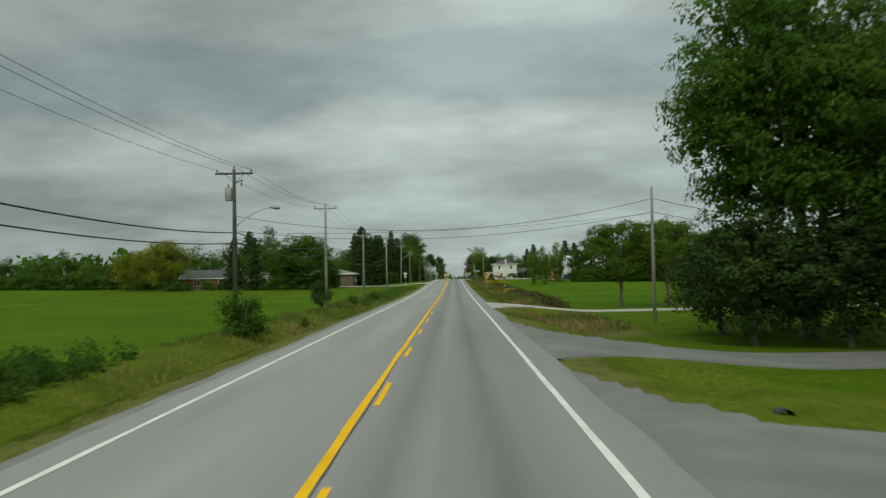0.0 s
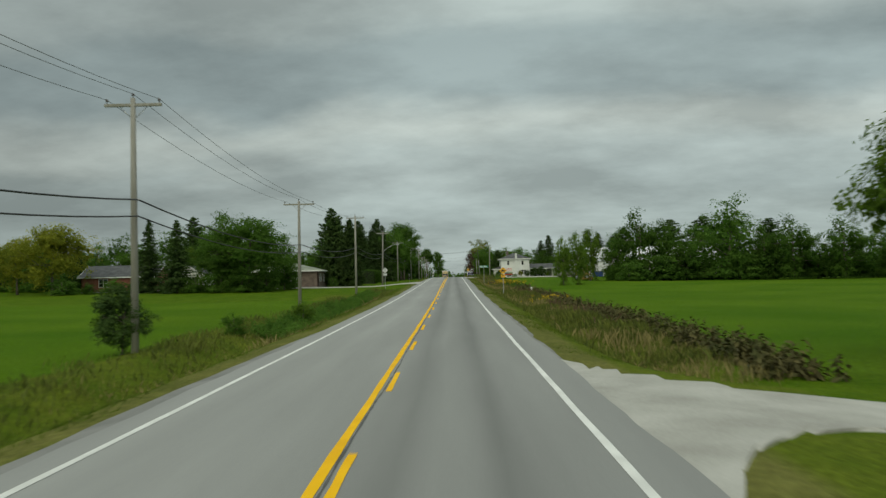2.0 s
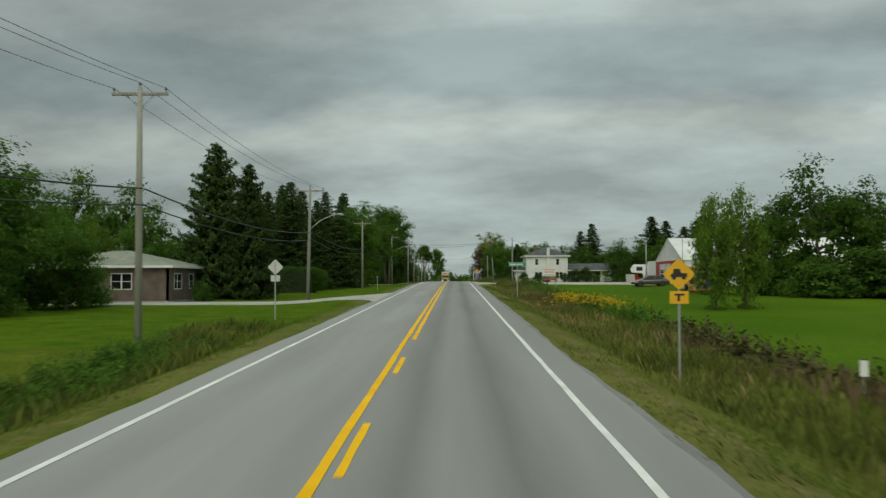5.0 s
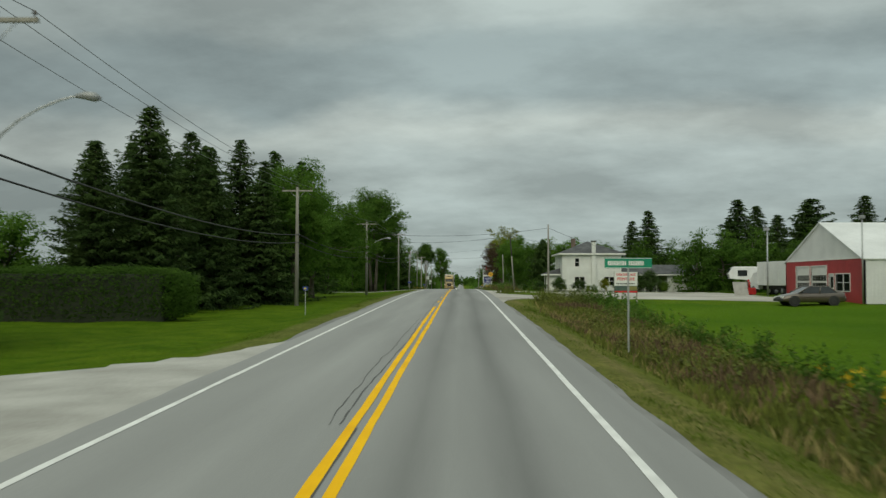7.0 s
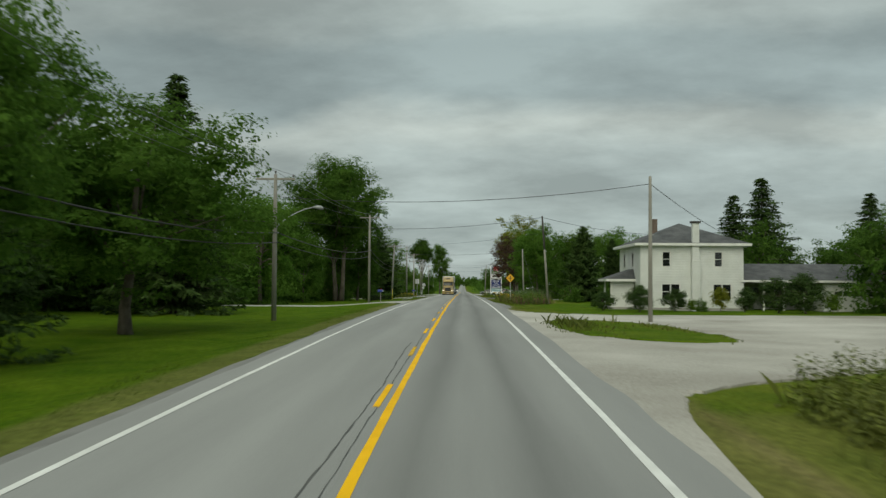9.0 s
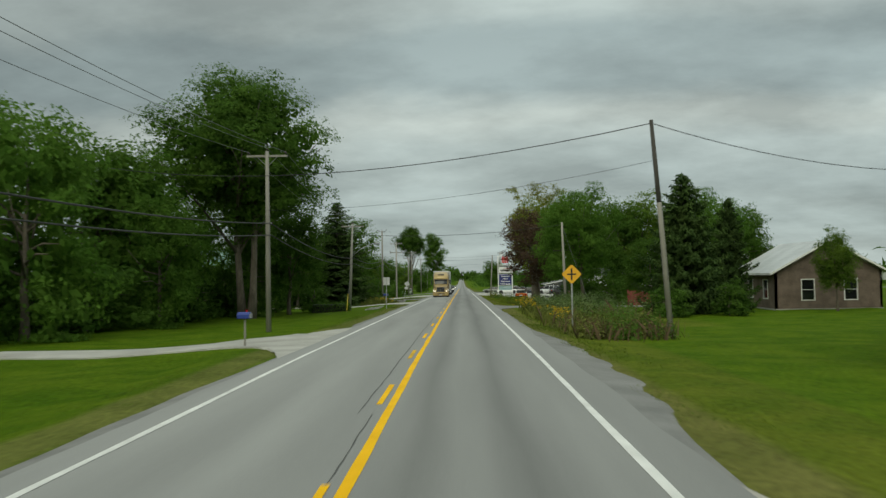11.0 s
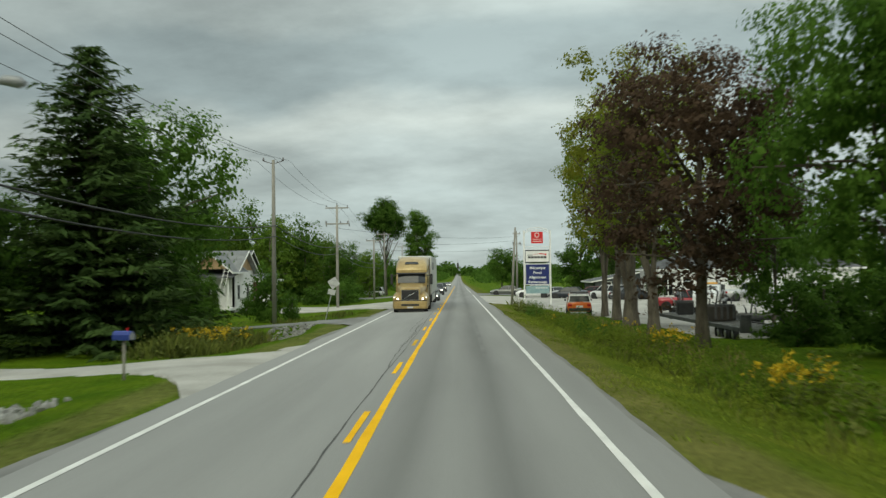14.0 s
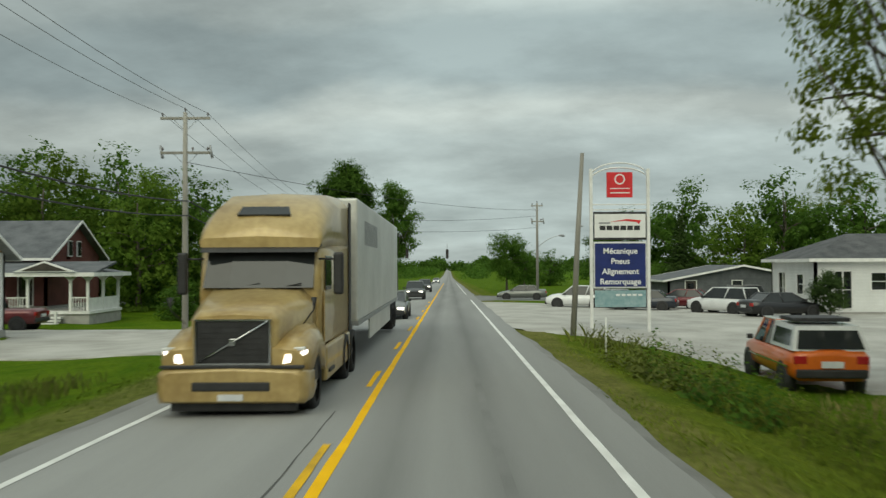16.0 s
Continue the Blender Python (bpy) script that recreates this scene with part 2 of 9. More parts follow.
def asphalt_material():
    """Worn grey asphalt: lighter wheel tracks, darker oil strip, patches, aggregate."""
    m = bpy.data.materials.new("worn_asphalt")
    m.use_nodes = True
    t = m.node_tree
    b = t.nodes["Principled BSDF"]
    co = t.nodes.new("ShaderNodeTexCoord")
    sp = t.nodes.new("ShaderNodeSeparateXYZ")
    t.links.new(co.outputs["Object"], sp.inputs[0])
    wob = t.nodes.new("ShaderNodeTexNoise")
    mpn = t.nodes.new("ShaderNodeMapping")
    mpn.inputs["Scale"].default_value = (0.5, 0.045, 0.2)
    t.links.new(co.outputs["Object"], mpn.inputs[0])
    t.links.new(mpn.outputs[0], wob.inputs["Vector"])
    wob.inputs["Scale"].default_value, wob.inputs["Detail"].default_value = 1.5, 4
    sh = t.nodes.new("ShaderNodeMath")
    sh.operation = "MULTIPLY_ADD"
    t.links.new(wob.outputs["Fac"], sh.inputs[0])
    sh.inputs[1].default_value = 0.5
    t.links.new(sp.outputs[0], sh.inputs[2])
    across = t.nodes.new("ShaderNodeMapRange")
    across.inputs["From Min"].default_value, across.inputs["From Max"].default_value = -4.0, 4.5
    t.links.new(sh.outputs[0], across.inputs["Value"])
    rp = t.nodes.new("ShaderNodeValToRGB")
    stops = ((0.0, 0.259), (0.13, 0.288), (0.24, 0.270), (0.33, 0.297), (0.46, 0.259), (0.53, 0.248), (0.60, 0.185), (0.655, 0.251), (0.70, 0.231), (0.755, 0.165), (0.80, 0.220), (0.86, 0.248), (1.0, 0.242))
    el = rp.color_ramp.elements
    while len(el) < len(stops):
        el.new(0.5)
    for e, (p, v) in zip(el, stops):
        e.position, e.color = p, (v, v * 1.005, v * 0.985, 1)
    t.links.new(across.outputs[0], rp.inputs[0])
    pat = t.nodes.new("ShaderNodeTexNoise")
    pat.inputs["Scale"].default_value, pat.inputs["Detail"].default_value = 0.9, 6
    mps = t.nodes.new("ShaderNodeMapping")
    mps.inputs["Scale"].default_value = (1.0, 0.07, 1.0)
    t.links.new(co.outputs["Object"], mps.inputs[0])
    t.links.new(mps.outputs[0], pat.inputs["Vector"])
    fine = t.nodes.new("ShaderNodeTexNoise")
    fine.inputs["Scale"].default_value, fine.inputs["Detail"].default_value = 45, 2
    t.links.new(co.outputs["Object"], fine.inputs["Vector"])
    v = t.nodes.new("ShaderNodeMath")
    v.operation = "MULTIPLY_ADD"
    t.links.new(fine.outputs["Fac"], v.inputs[0])
    v.inputs[1].default_value = 0.6
    t.links.new(pat.outputs["Fac"], v.inputs[2])
    vr = t.nodes.new("ShaderNodeMapRange")
    vr.inputs["From Min"].default_value, vr.inputs["From Max"].default_value = 0.5, 1.1
    vr.inputs["To Min"].default_value, vr.inputs["To Max"].default_value = 0.84, 1.16
    t.links.new(v.outputs[0], vr.inputs["Value"])
    hs = t.nodes.new("ShaderNodeHueSaturation")
    t.links.new(vr.outputs[0], hs.inputs["Value"])
    t.links.new(rp.outputs[0], hs.inputs["Color"])
    t.links.new(hs.outputs[0], b.inputs["Base Color"])
    b.inputs["Roughness"].default_value = 0.85
    bp = t.nodes.new("ShaderNodeBump")
    bp.inputs["Strength"].default_value, bp.inputs["Distance"].default_value = 0.35, 0.01
    t.links.new(fine.outputs["Fac"], bp.inputs["Height"])
    t.links.new(bp.outputs[0], b.inputs["Normal"])
    return m


ASPHALT = asphalt_material()


def ground_material():
    """Grass sheet: rough verge, mown lawn, bright hay field and dry grass, told apart by plan attributes."""
    m = bpy.data.materials.new("grass_ground")
    m.use_nodes = True
    t = m.node_tree
    b = t.nodes["Principled BSDF"]
    co = t.nodes.new("ShaderNodeTexCoord")

    def noise_at(scale, detail=5):
        n = t.nodes.new("ShaderNodeTexNoise")
        n.inputs["Scale"].default_value, n.inputs["Detail"].default_value = scale, detail
        t.links.new(co.outputs["Object"], n.inputs["Vector"])
        r = t.nodes.new("ShaderNodeMapRange")
        r.inputs["From Min"].default_value, r.inputs["From Max"].default_value = 0.32, 0.68
        t.links.new(n.outputs["Fac"], r.inputs["Value"])
        return r.outputs[0]

    def mixed(f, a, bb):
        x = t.nodes.new("ShaderNodeMix")
        x.data_type = "RGBA"
        for key, val in (("Factor", f), ("A", a), ("B", bb)):
            if isinstance(val, tuple):
                x.inputs[key].default_value = (*val, 1)
            else:
                t.links.new(val, x.inputs[key])
        return x.outputs["Result"]

    def attribute(name):
        a = t.nodes.new("ShaderNodeAttribute")
        a.attribute_name = name
        return a.outputs["Fac"]

    n_big, n_mid, n_fine = noise_at(0.07), noise_at(0.6), noise_at(7.0, 4)
    verge = mixed(n_mid, (0.074, 0.114, 0.009), (0.122, 0.150, 0.016))
    lawn = mixed(n_mid, (0.052, 0.108, 0.004), (0.096, 0.152, 0.008))
    field = mixed(n_big, (0.054, 0.122, 0.004), (0.092, 0.162, 0.008))
    dry = mixed(n_mid, (0.155, 0.125, 0.055), (0.215, 0.175, 0.085))
    c = mixed(attribute("lawn"), verge, lawn)
    c = mixed(attribute("field"), c, field)
    c = mixed(attribute("dry"), c, dry)
    hs = t.nodes.new("ShaderNodeHueSaturation")
    r = t.nodes.new("ShaderNodeMapRange")
    r.inputs["To Min"].default_value, r.inputs["To Max"].default_value = 0.72, 1.25
    t.links.new(n_fine, r.inputs["Value"])
    t.links.new(r.outputs[0], hs.inputs["Value"])
    t.links.new(c, hs.inputs["Color"])
    t.links.new(hs.outputs[0], b.inputs["Base Color"])
    b.inputs["Roughness"].default_value = 0.95
    b.inputs["Specular IOR Level"].default_value = 0.03
    bp = t.nodes.new("ShaderNodeBump")
    bp.inputs["Strength"].default_value, bp.inputs["Distance"].default_value = 0.8, 0.06
    t.links.new(n_fine, bp.inputs["Height"])
    t.links.new(bp.outputs[0], b.inputs["Normal"])
    return m


GROUND = ground_material()


# ---- mesh helpers ----
def mesh_of(name, verts, faces, mats, smooth=False):
    me = bpy.data.meshes.new(name)
    v = np.asarray(verts, dtype=np.float32).reshape(-1, 3)
    f = np.asarray(faces, dtype=np.int32)
    me.vertices.add(len(v))
    me.vertices.foreach_set("co", v.ravel())
    k = f.shape[1]
    me.loops.add(f.size)
    me.loops.foreach_set("vertex_index", f.ravel())
    me.polygons.add(len(f))
    me.polygons.foreach_set("loop_start", np.arange(len(f), dtype=np.int32) * k)
    me.polygons.foreach_set("loop_total", np.full(len(f), k, dtype=np.int32))
    if smooth:
        me.polygons.foreach_set("use_smooth", np.ones(len(f), dtype=bool))
    me.update(calc_edges=True)
    for mm in mats if isinstance(mats, (list, tuple)) else [mats]:
        me.materials.append(mm)
    return me


def part(name, bm, mat, parent, label=""):
    """Links a bmesh as one mesh object under a thing or part (or as a thing of its own, parent None)."""
    me = bpy.data.meshes.new(name)
    bm.to_mesh(me)
    bm.free()
    me.materials.append(mat)
    ob = new(name, me)
    ob.parent = parent
    return tagged(ob, label)


def thing(name, x, y, z, yaw=0.0, label="", category="", group="", kind=""):
    ob = new(name)
    ob.empty_display_size = 0.1
    ob.matrix_basis = pose(x, y, z, 0, 0, yaw)
    return tagged(ob, label, category, group, kind)


def add_box(bm, x0, y0, z0, x1, y1, z1, bevel=0.0):
    r = bmesh.ops.create_cube(bm, size=1.0, matrix=Matrix.Translation(((x0 + x1) / 2, (y0 + y1) / 2, (z0 + z1) / 2)) @ Matrix.Diagonal((abs(x1 - x0), abs(y1 - y0), abs(z1 - z0), 1)))
    if bevel > 0:
        es = list({e for v in r["verts"] for e in v.link_edges})
        bmesh.ops.bevel(bm, geom=es, offset=bevel, segments=2, affect="EDGES", profile=0.5)
    return bm


def box(x0, y0, z0, x1, y1, z1, bevel=0.0):
    return add_box(bmesh.new(), x0, y0, z0, x1, y1, z1, bevel)


def add_tube(bm, pts, radii, sides=8):
    """A tapered tube along a polyline."""
    pts = [Vector(p) for p in pts]
    rings = []
    for i, p in enumerate(pts):
        d = (pts[min(i + 1, len(pts) - 1)] - pts[max(i - 1, 0)]).normalized()
        a = d.orthogonal().normalized() if abs(d.z) < 0.99 else Vector((1, 0, 0))
        a = (a - d * a.dot(d)).normalized()
        c = d.cross(a)
        r = radii[i] if isinstance(radii, (list, tuple)) else radii
        rings.append([bm.verts.new(p + (a * math.cos(k * math.tau / sides) + c * math.sin(k * math.tau / sides)) * r) for k in range(sides)])
    for q, w in zip(rings, rings[1:]):
        for k in range(sides):
            f = bm.faces.new((q[k], q[(k + 1) % sides], w[(k + 1) % sides], w[k]))
            f.smooth = True
    bm.faces.new(rings[0][::-1])
    bm.faces.new(rings[-1])
    return bm


def tube(pts, radii, sides=8):
    return add_tube(bmesh.new(), pts, radii, sides)


def add_prism(bm, outline, axis, a, b):
    """A plate: a closed outline of (u, v) pairs swept along axis x, y or z from a to b."""
    def at(u, v, w):
        return {"x": (w, u, v), "y": (u, w, v), "z": (u, v, w)}[axis]
    lo = [bm.verts.new(at(u, v, a)) for u, v in outline]
    hi = [bm.verts.new(at(u, v, b)) for u, v in outline]
    n = len(outline)
    bm.faces.new(lo)
    bm.faces.new(hi[::-1])
    for i in range(n):
        bm.faces.new((lo[i], hi[i], hi[(i + 1) % n], lo[(i + 1) % n]))
    bmesh.ops.recalc_face_normals(bm, faces=bm.faces[:])
    return bm


def prism(outline, axis, a, b, bevel=0.0):
    bm = add_prism(bmesh.new(), outline, axis, a, b)
    if bevel > 0:
        bmesh.ops.bevel(bm, geom=bm.edges[:], offset=bevel, segments=2, affect="EDGES", profile=0.5)
    return bm


# ---- ground ----
# Drives and lots: outline in plan, material, label. They bridge the ditches.
DRIVES = [
    ("driveway", DRIVE, [(4.05, 24), (4.7, 26), (8.5, 27.2), (60, 29), (60, 34), (14, 31.8), (8, 33), (5.6, 37), (4.9, 41), (4.05, 48)], "grey asphalt driveway flaring into the road"),
    ("driveway", DRIVE, [(4.05, 2), (9, 4), (40, 6), (40, 13), (12, 14.5), (8.2, 15.2), (6.6, 15.8), (5.3, 18.8), (4.9, 21), (4.05, 23)], "grey asphalt driveway beside the verge"),
    ("driveway", GRAVEL, [(4.05, 61.5), (5.5, 65.8), (8.4, 67.8), (20, 68.6), (45, 71), (90, 75), (90, 78), (45, 74.5), (20, 71.8), (10, 71.4), (6.4, 73), (4.8, 75.5), (4.05, 78)], "pale gravel farm lane across the lawn"),
    ("driveway", GRAVEL, [(-3.7, 190), (-5.2, 196.5), (-9, 198), (-40, 199), (-40, 203), (-10, 203.5), (-5.5, 206), (-3.7, 212)], "pale gravel driveway beside the hedge"),
    ("gravel_lot", YARD, [(4.05, 240), (4.6, 245.5), (5.0, 249), (6.0, 252.2), (9.5, 255.3), (14, 258.5), (20, 257), (31, 249), (31.5, 268), (33, 290), (28, 291.5), (14, 291), (8, 288.5), (5.4, 290), (4.05, 297)], "brownish gravel yard in front of the workshop"),
    ("grass_island", None, [(4.8, 276), (5.0, 270), (6.2, 266), (9, 264.6), (11.7, 265.8), (12.2, 270), (10.8, 277), (8, 279.5), (5.6, 279)], "green weedy grass island in the gravel yard"),
    ("driveway", GRAVEL, [(-3.7, 310), (-5.3, 316.5), (-9, 318), (-26, 319), (-26, 322.5), (-9, 322), (-5.5, 325), (-3.7, 330)], "pale gravel driveway beside the mailbox"),
    ("driveway", SHOULDER, [(4.05, 352), (5.4, 360.2), (9, 361.5), (26, 363), (26, 366.4), (9, 365.2), (5.6, 365), (4.05, 370)], "grey gravel driveway to the blue house"),
    ("driveway", GRAVEL, [(-3.7, 375), (-6, 381.5), (-12, 384), (-26, 385), (-26, 388), (-12, 387), (-6, 385.5), (-3.7, 391)], "pale gravel driveway with a mailbox"),
    ("driveway", SHOULDER, [(-3.7, 403), (-6, 407.5), (-12, 408.2), (-24, 408.5), (-24, 411.5), (-12, 411), (-6, 410.8), (-3.7, 415)], "grey gravel driveway over a culvert"),
    ("gravel_lot", GRAVEL, [(-3.7, 428), (-7.5, 433), (-12, 434.5), (-18.2, 435), (-18.2, 448), (-30, 449), (-30, 452), (-12, 450.5), (-7, 450), (-3.7, 460)], "pale gravel forecourt before the farmhouse"),
    ("gravel_lot", GRAVEL, [(4.05, 444), (5.6, 440), (7.5, 439), (10.0, 437), (10.2, 430), (12.6, 426.5), (13.1, 415), (13.2, 405), (13.6, 397.5), (45, 400), (60, 430), (60, 468), (24, 476), (4.05, 480)], "pale gravel car park of the garage"),
    ("side_road", DRIVE, [(4.05, 484), (9, 489), (120, 492), (120, 500), (9, 499), (4.05, 505)], "grey asphalt side road"),
    ("side_road", DRIVE, [(-3.7, 484), (-9, 489), (-120, 492), (-120, 500), (-9, 499), (-3.7, 505)], "grey asphalt side road"),
]


def rounded(poly):
    """Cuts the corners of an outline, but for those that lie against the road."""
    for _ in range(2):
        out = []
        for i, (x, y) in enumerate(poly):
            (xa, ya), (xb, yb) = poly[i - 1], poly[(i + 1) % len(poly)]
            if -3.75 < x < 4.1:
                out.append((x, y))
            else:
                out += [(x * 0.75 + xa * 0.25, y * 0.75 + ya * 0.25), (x * 0.75 + xb * 0.25, y * 0.75 + yb * 0.25)]
        poly = out
    return poly


DRIVES = [(nm, mt, rounded(poly), lab) for nm, mt, poly, lab in DRIVES]


def inside(xs, ys, poly):
    res = np.zeros(xs.shape, bool)
    n = len(poly)
    for i in range(n):
        (x1, y1), (x2, y2) = poly[i], poly[i - 1]
        if y1 == y2:
            continue
        cond = ((y1 > ys) != (y2 > ys)) & (xs < (x2 - x1) * (ys - y1) / (y2 - y1) + x1)
        res ^= cond
    return res


def smooth01(v, a, b):
    k = np.clip((np.asarray(v, float) - a) / (b - a), 0, 1)
    return k * k * (3 - 2 * k)


def bridge(x, y):
    """How far a drive fills the ditch: 1 on a drive or lot, 0 two metres away from it."""
    x, y = np.broadcast_arrays(np.asarray(x, float), np.asarray(y, float))
    k = np.zeros(x.shape)
    for _, mat, poly, _ in DRIVES:
        if mat is None:
            continue
        pxs, pys = [p[0] for p in poly], [p[1] for p in poly]
        near = (x > min(pxs) - 3) & (x < max(pxs) + 3) & (y > min(pys) - 3) & (y < max(pys) + 3)
        if not near.any():
            continue
        qx, qy = x[near], y[near]
        best = np.full(qx.shape, 1e9)
        for (ax_, ay_), (bx_, by_) in zip(poly, poly[1:] + poly[:1]):
            ex, ey = bx_ - ax_, by_ - ay_
            f = np.clip(((qx - ax_) * ex + (qy - ay_) * ey) / (ex * ex + ey * ey), 0, 1)
            best = np.minimum(best, np.hypot(qx - ax_ - f * ex, qy - ay_ - f * ey))
        best[inside(qx, qy, poly)] = 0
        k[near] = np.maximum(k[near], 1 - smooth01(best, 0.8, 3.6))
    return k


def ground_z(x, y):
    x, y = np.asarray(x, float), np.asarray(y, float)
    base = road_z(y)
    ax = np.abs(x)
    left = x < 0
    early = 1 - smooth01(y, 140, 200)
    ditch_l = (0.75 * early + 0.18 + 0.35 * smooth01(y, 395, 402) * (1 - smooth01(y, 410, 425))) * np.exp(-((ax - 7.6) / 1.5) ** 2)
    ditch_r = (0.55 * (1 - smooth01(y, 235, 250)) + 0.35 * smooth01(y, 318, 330)) * np.exp(-((ax - 7.4) / 1.3) ** 2)
    away_l = -(0.45 + 0.15 * early) * smooth01(ax, 5.0, 13)
    away_r = -(0.45 * (1 - smooth01(y, 225, 260)) + 0.15) * smooth01(ax, 5.0, 13)
    away_r = away_r - 0.5 * smooth01(y, 385, 405) * (1 - smooth01(y, 434, 452)) * smooth01(ax, 6, 11) * (1 - smooth01(ax, 20, 32))
    kd = bridge(x, y)
    k = 1 - kd
    lump = 0.03 * np.sin(x * 2.1 + y * 0.83) * np.sin(y * 0.61 - x) * (1 - smooth01(ax, 6, 8)) + 0.06 * np.sin(x * 0.9 + y * 0.37) * np.sin(y * 0.23 - x * 0.31) * smooth01(ax, 5.5, 9) + 0.5 * np.sin(x * 0.021 + 1.0) * np.sin(y * 0.017) * smooth01(ax, 30, 90)
    far = smooth01(ax, 90, 700) * (6.0 + 4.0 * np.sin(y * 0.002 + x * 0.003))
    side = np.where(left, away_l - ditch_l * k, away_r - ditch_r * k)
    return base - 0.17 + 0.05 * kd + side + lump * (1 - 0.8 * kd * (ax < 30)) + far


def gz(x, y):
    return float(ground_z(x, y))


GX = np.concatenate([-np.geomspace(3000, 40, 26), np.linspace(-38, -14, 17), np.linspace(-13, 13, 66), np.linspace(14, 38, 17), np.geomspace(40, 3000, 26)])
GY = np.concatenate([[-900, -400, -150, -60], np.linspace(-30, 470, 626), np.linspace(472, 560, 45), np.linspace(566, 700, 18), np.geomspace(720, 4600, 30)])
XX, YY = np.meshgrid(GX, GY)
ZZ = ground_z(XX, YY)
nx, ny = len(GX), len(GY)
idx = np.arange(nx * ny).reshape(ny, nx)
faces = np.stack([idx[:-1, :-1], idx[:-1, 1:], idx[1:, 1:], idx[1:, :-1]], -1).reshape(-1, 4)
gme = mesh_of("ground", np.stack([XX, YY, ZZ], -1), faces, GROUND, smooth=True)
ax = np.abs(XX)
lawn_zone = (ax > 14) | ((XX < -4) & (YY > 165)) | ((XX > 4) & (YY > 22) & (YY < 80) & (XX > 9)) | ((XX > 4) & (YY > 268) & (YY < 330) & (ax > 8)) | ((XX > 4) & (YY > 362) & (ax > 8)) | ((XX > 11) & (YY > 205) & (YY < 300))
field_zone = (ax > 75) | ((XX < -11.5) & (YY < 150)) | ((XX > 12.5) & (YY > 78) & (YY < 250))
dry_zone = ((ax > 4.2) & (ax < 5.5)) * 0.42 + ((XX > 5.2) & (XX < 9) & (YY > 130) & (YY < 250)) * 0.25 + ((XX > 6) & (XX < 11) & (YY > 40) & (YY < 62)) * 0.5
for key, zone in (("lawn", lawn_zone), ("field", field_zone), ("dry", dry_zone)):
    at = gme.attributes.new(key, "FLOAT", "POINT")
    at.data.foreach_set("value", np.asarray(zone, dtype=np.float32).ravel())
tagged(new("ground", gme), "green grass verges, lawns and hay fields", "ground", kind="structure")


def draped(name, poly, mat, lift, step=1.0, label="", kind="structure"):
    """A thin sheet over the ground inside an outline, cut from a grid and snapped to the outline."""
    bm = bmesh.new()
    vs = [bm.verts.new((x, y, 0)) for x, y in poly]
    for tri in tessellate_polygon([[Vector((x, y, 0)) for x, y in poly]]):
        bm.faces.new([vs[k] for k in tri])
    x0, x1 = min(p[0] for p in poly), max(p[0] for p in poly)
    y0, y1 = min(p[1] for p in poly), max(p[1] for p in poly)
    cuts = [((0, y0 + i * step, 0), (0, 1, 0)) for i in range(1, int((y1 - y0) / step) + 1)]
    lim0, lim1 = max(x0, -16), min(x1, 16)
    cuts += [((lim0 + i * step, 0, 0), (1, 0, 0)) for i in range(1, int((lim1 - lim0) / step) + 1)]
    cuts += [((s * c, 0, 0), (1, 0, 0)) for s in (-1, 1) for c in range(20, 120, 4) if x0 < s * c < x1]
    for co, no in cuts:
        bmesh.ops.bisect_plane(bm, geom=bm.verts[:] + bm.edges[:] + bm.faces[:], plane_co=co, plane_no=no, dist=1e-4)
    rim = {v for e in bm.edges if len(e.link_faces) == 1 for v in (e.verts)}
    for v in bm.verts:
        v.co.z = gz(v.co.x, v.co.y) + (lift if v not in rim or abs(v.co.x) < 4.8 else lift - 0.10)
    bmesh.ops.recalc_face_normals(bm, faces=bm.faces[:])
    if bm.faces and sum(f.normal.z for f in bm.faces) < 0:
        bmesh.ops.reverse_faces(bm, faces=bm.faces[:])
    ob = part(name, bm, mat, None)
    return tagged(ob, label, name.replace("_", " "), kind=kind)


for nm, mt, poly, lab in DRIVES:
    if mt is None:
        isl = draped(nm, poly, GROUND, 0.11, 1.2, lab)
        at = isl.data.attributes.new('lawn', 'FLOAT', 'POINT')
        at.data.foreach_set('value', np.full(len(isl.data.vertices), 0.6, dtype=np.float32))
    else:
        draped(nm, poly, mt, 0.055, 1.0, lab)


def strip(name, xs, ys, mat, lift, label="", wobble=0.0, seed=1, crown=True, parent=None):
    """A lengthwise strip of road surface between plan lines xs[0] and xs[-1]."""
    rng = np.random.default_rng(seed)
    ys = np.asarray(ys, float)
    rows = []
    for i, x in enumerate(xs):
        w = np.zeros(len(ys))
        if wobble and i in (0, len(xs) - 1):
            w = np.convolve(rng.normal(0, wobble, len(ys)), np.ones(3) / 3, "same")
        z = road_z(ys) - (0.015 * abs(x) if crown else 0) + lift
        rows.append(np.stack([x + w, ys, z], -1))
    v = np.stack(rows, 1)
    n, k = len(ys), len(xs)
    ii = np.arange(n * k).reshape(n, k)
    f = np.stack([ii[:-1, :-1], ii[:-1, 1:], ii[1:, 1:], ii[1:, :-1]], -1).reshape(-1, 4)
    ob = new(name, mesh_of(name, v, f, mat, smooth=True))
    ob.parent = parent
    return tagged(ob, label)


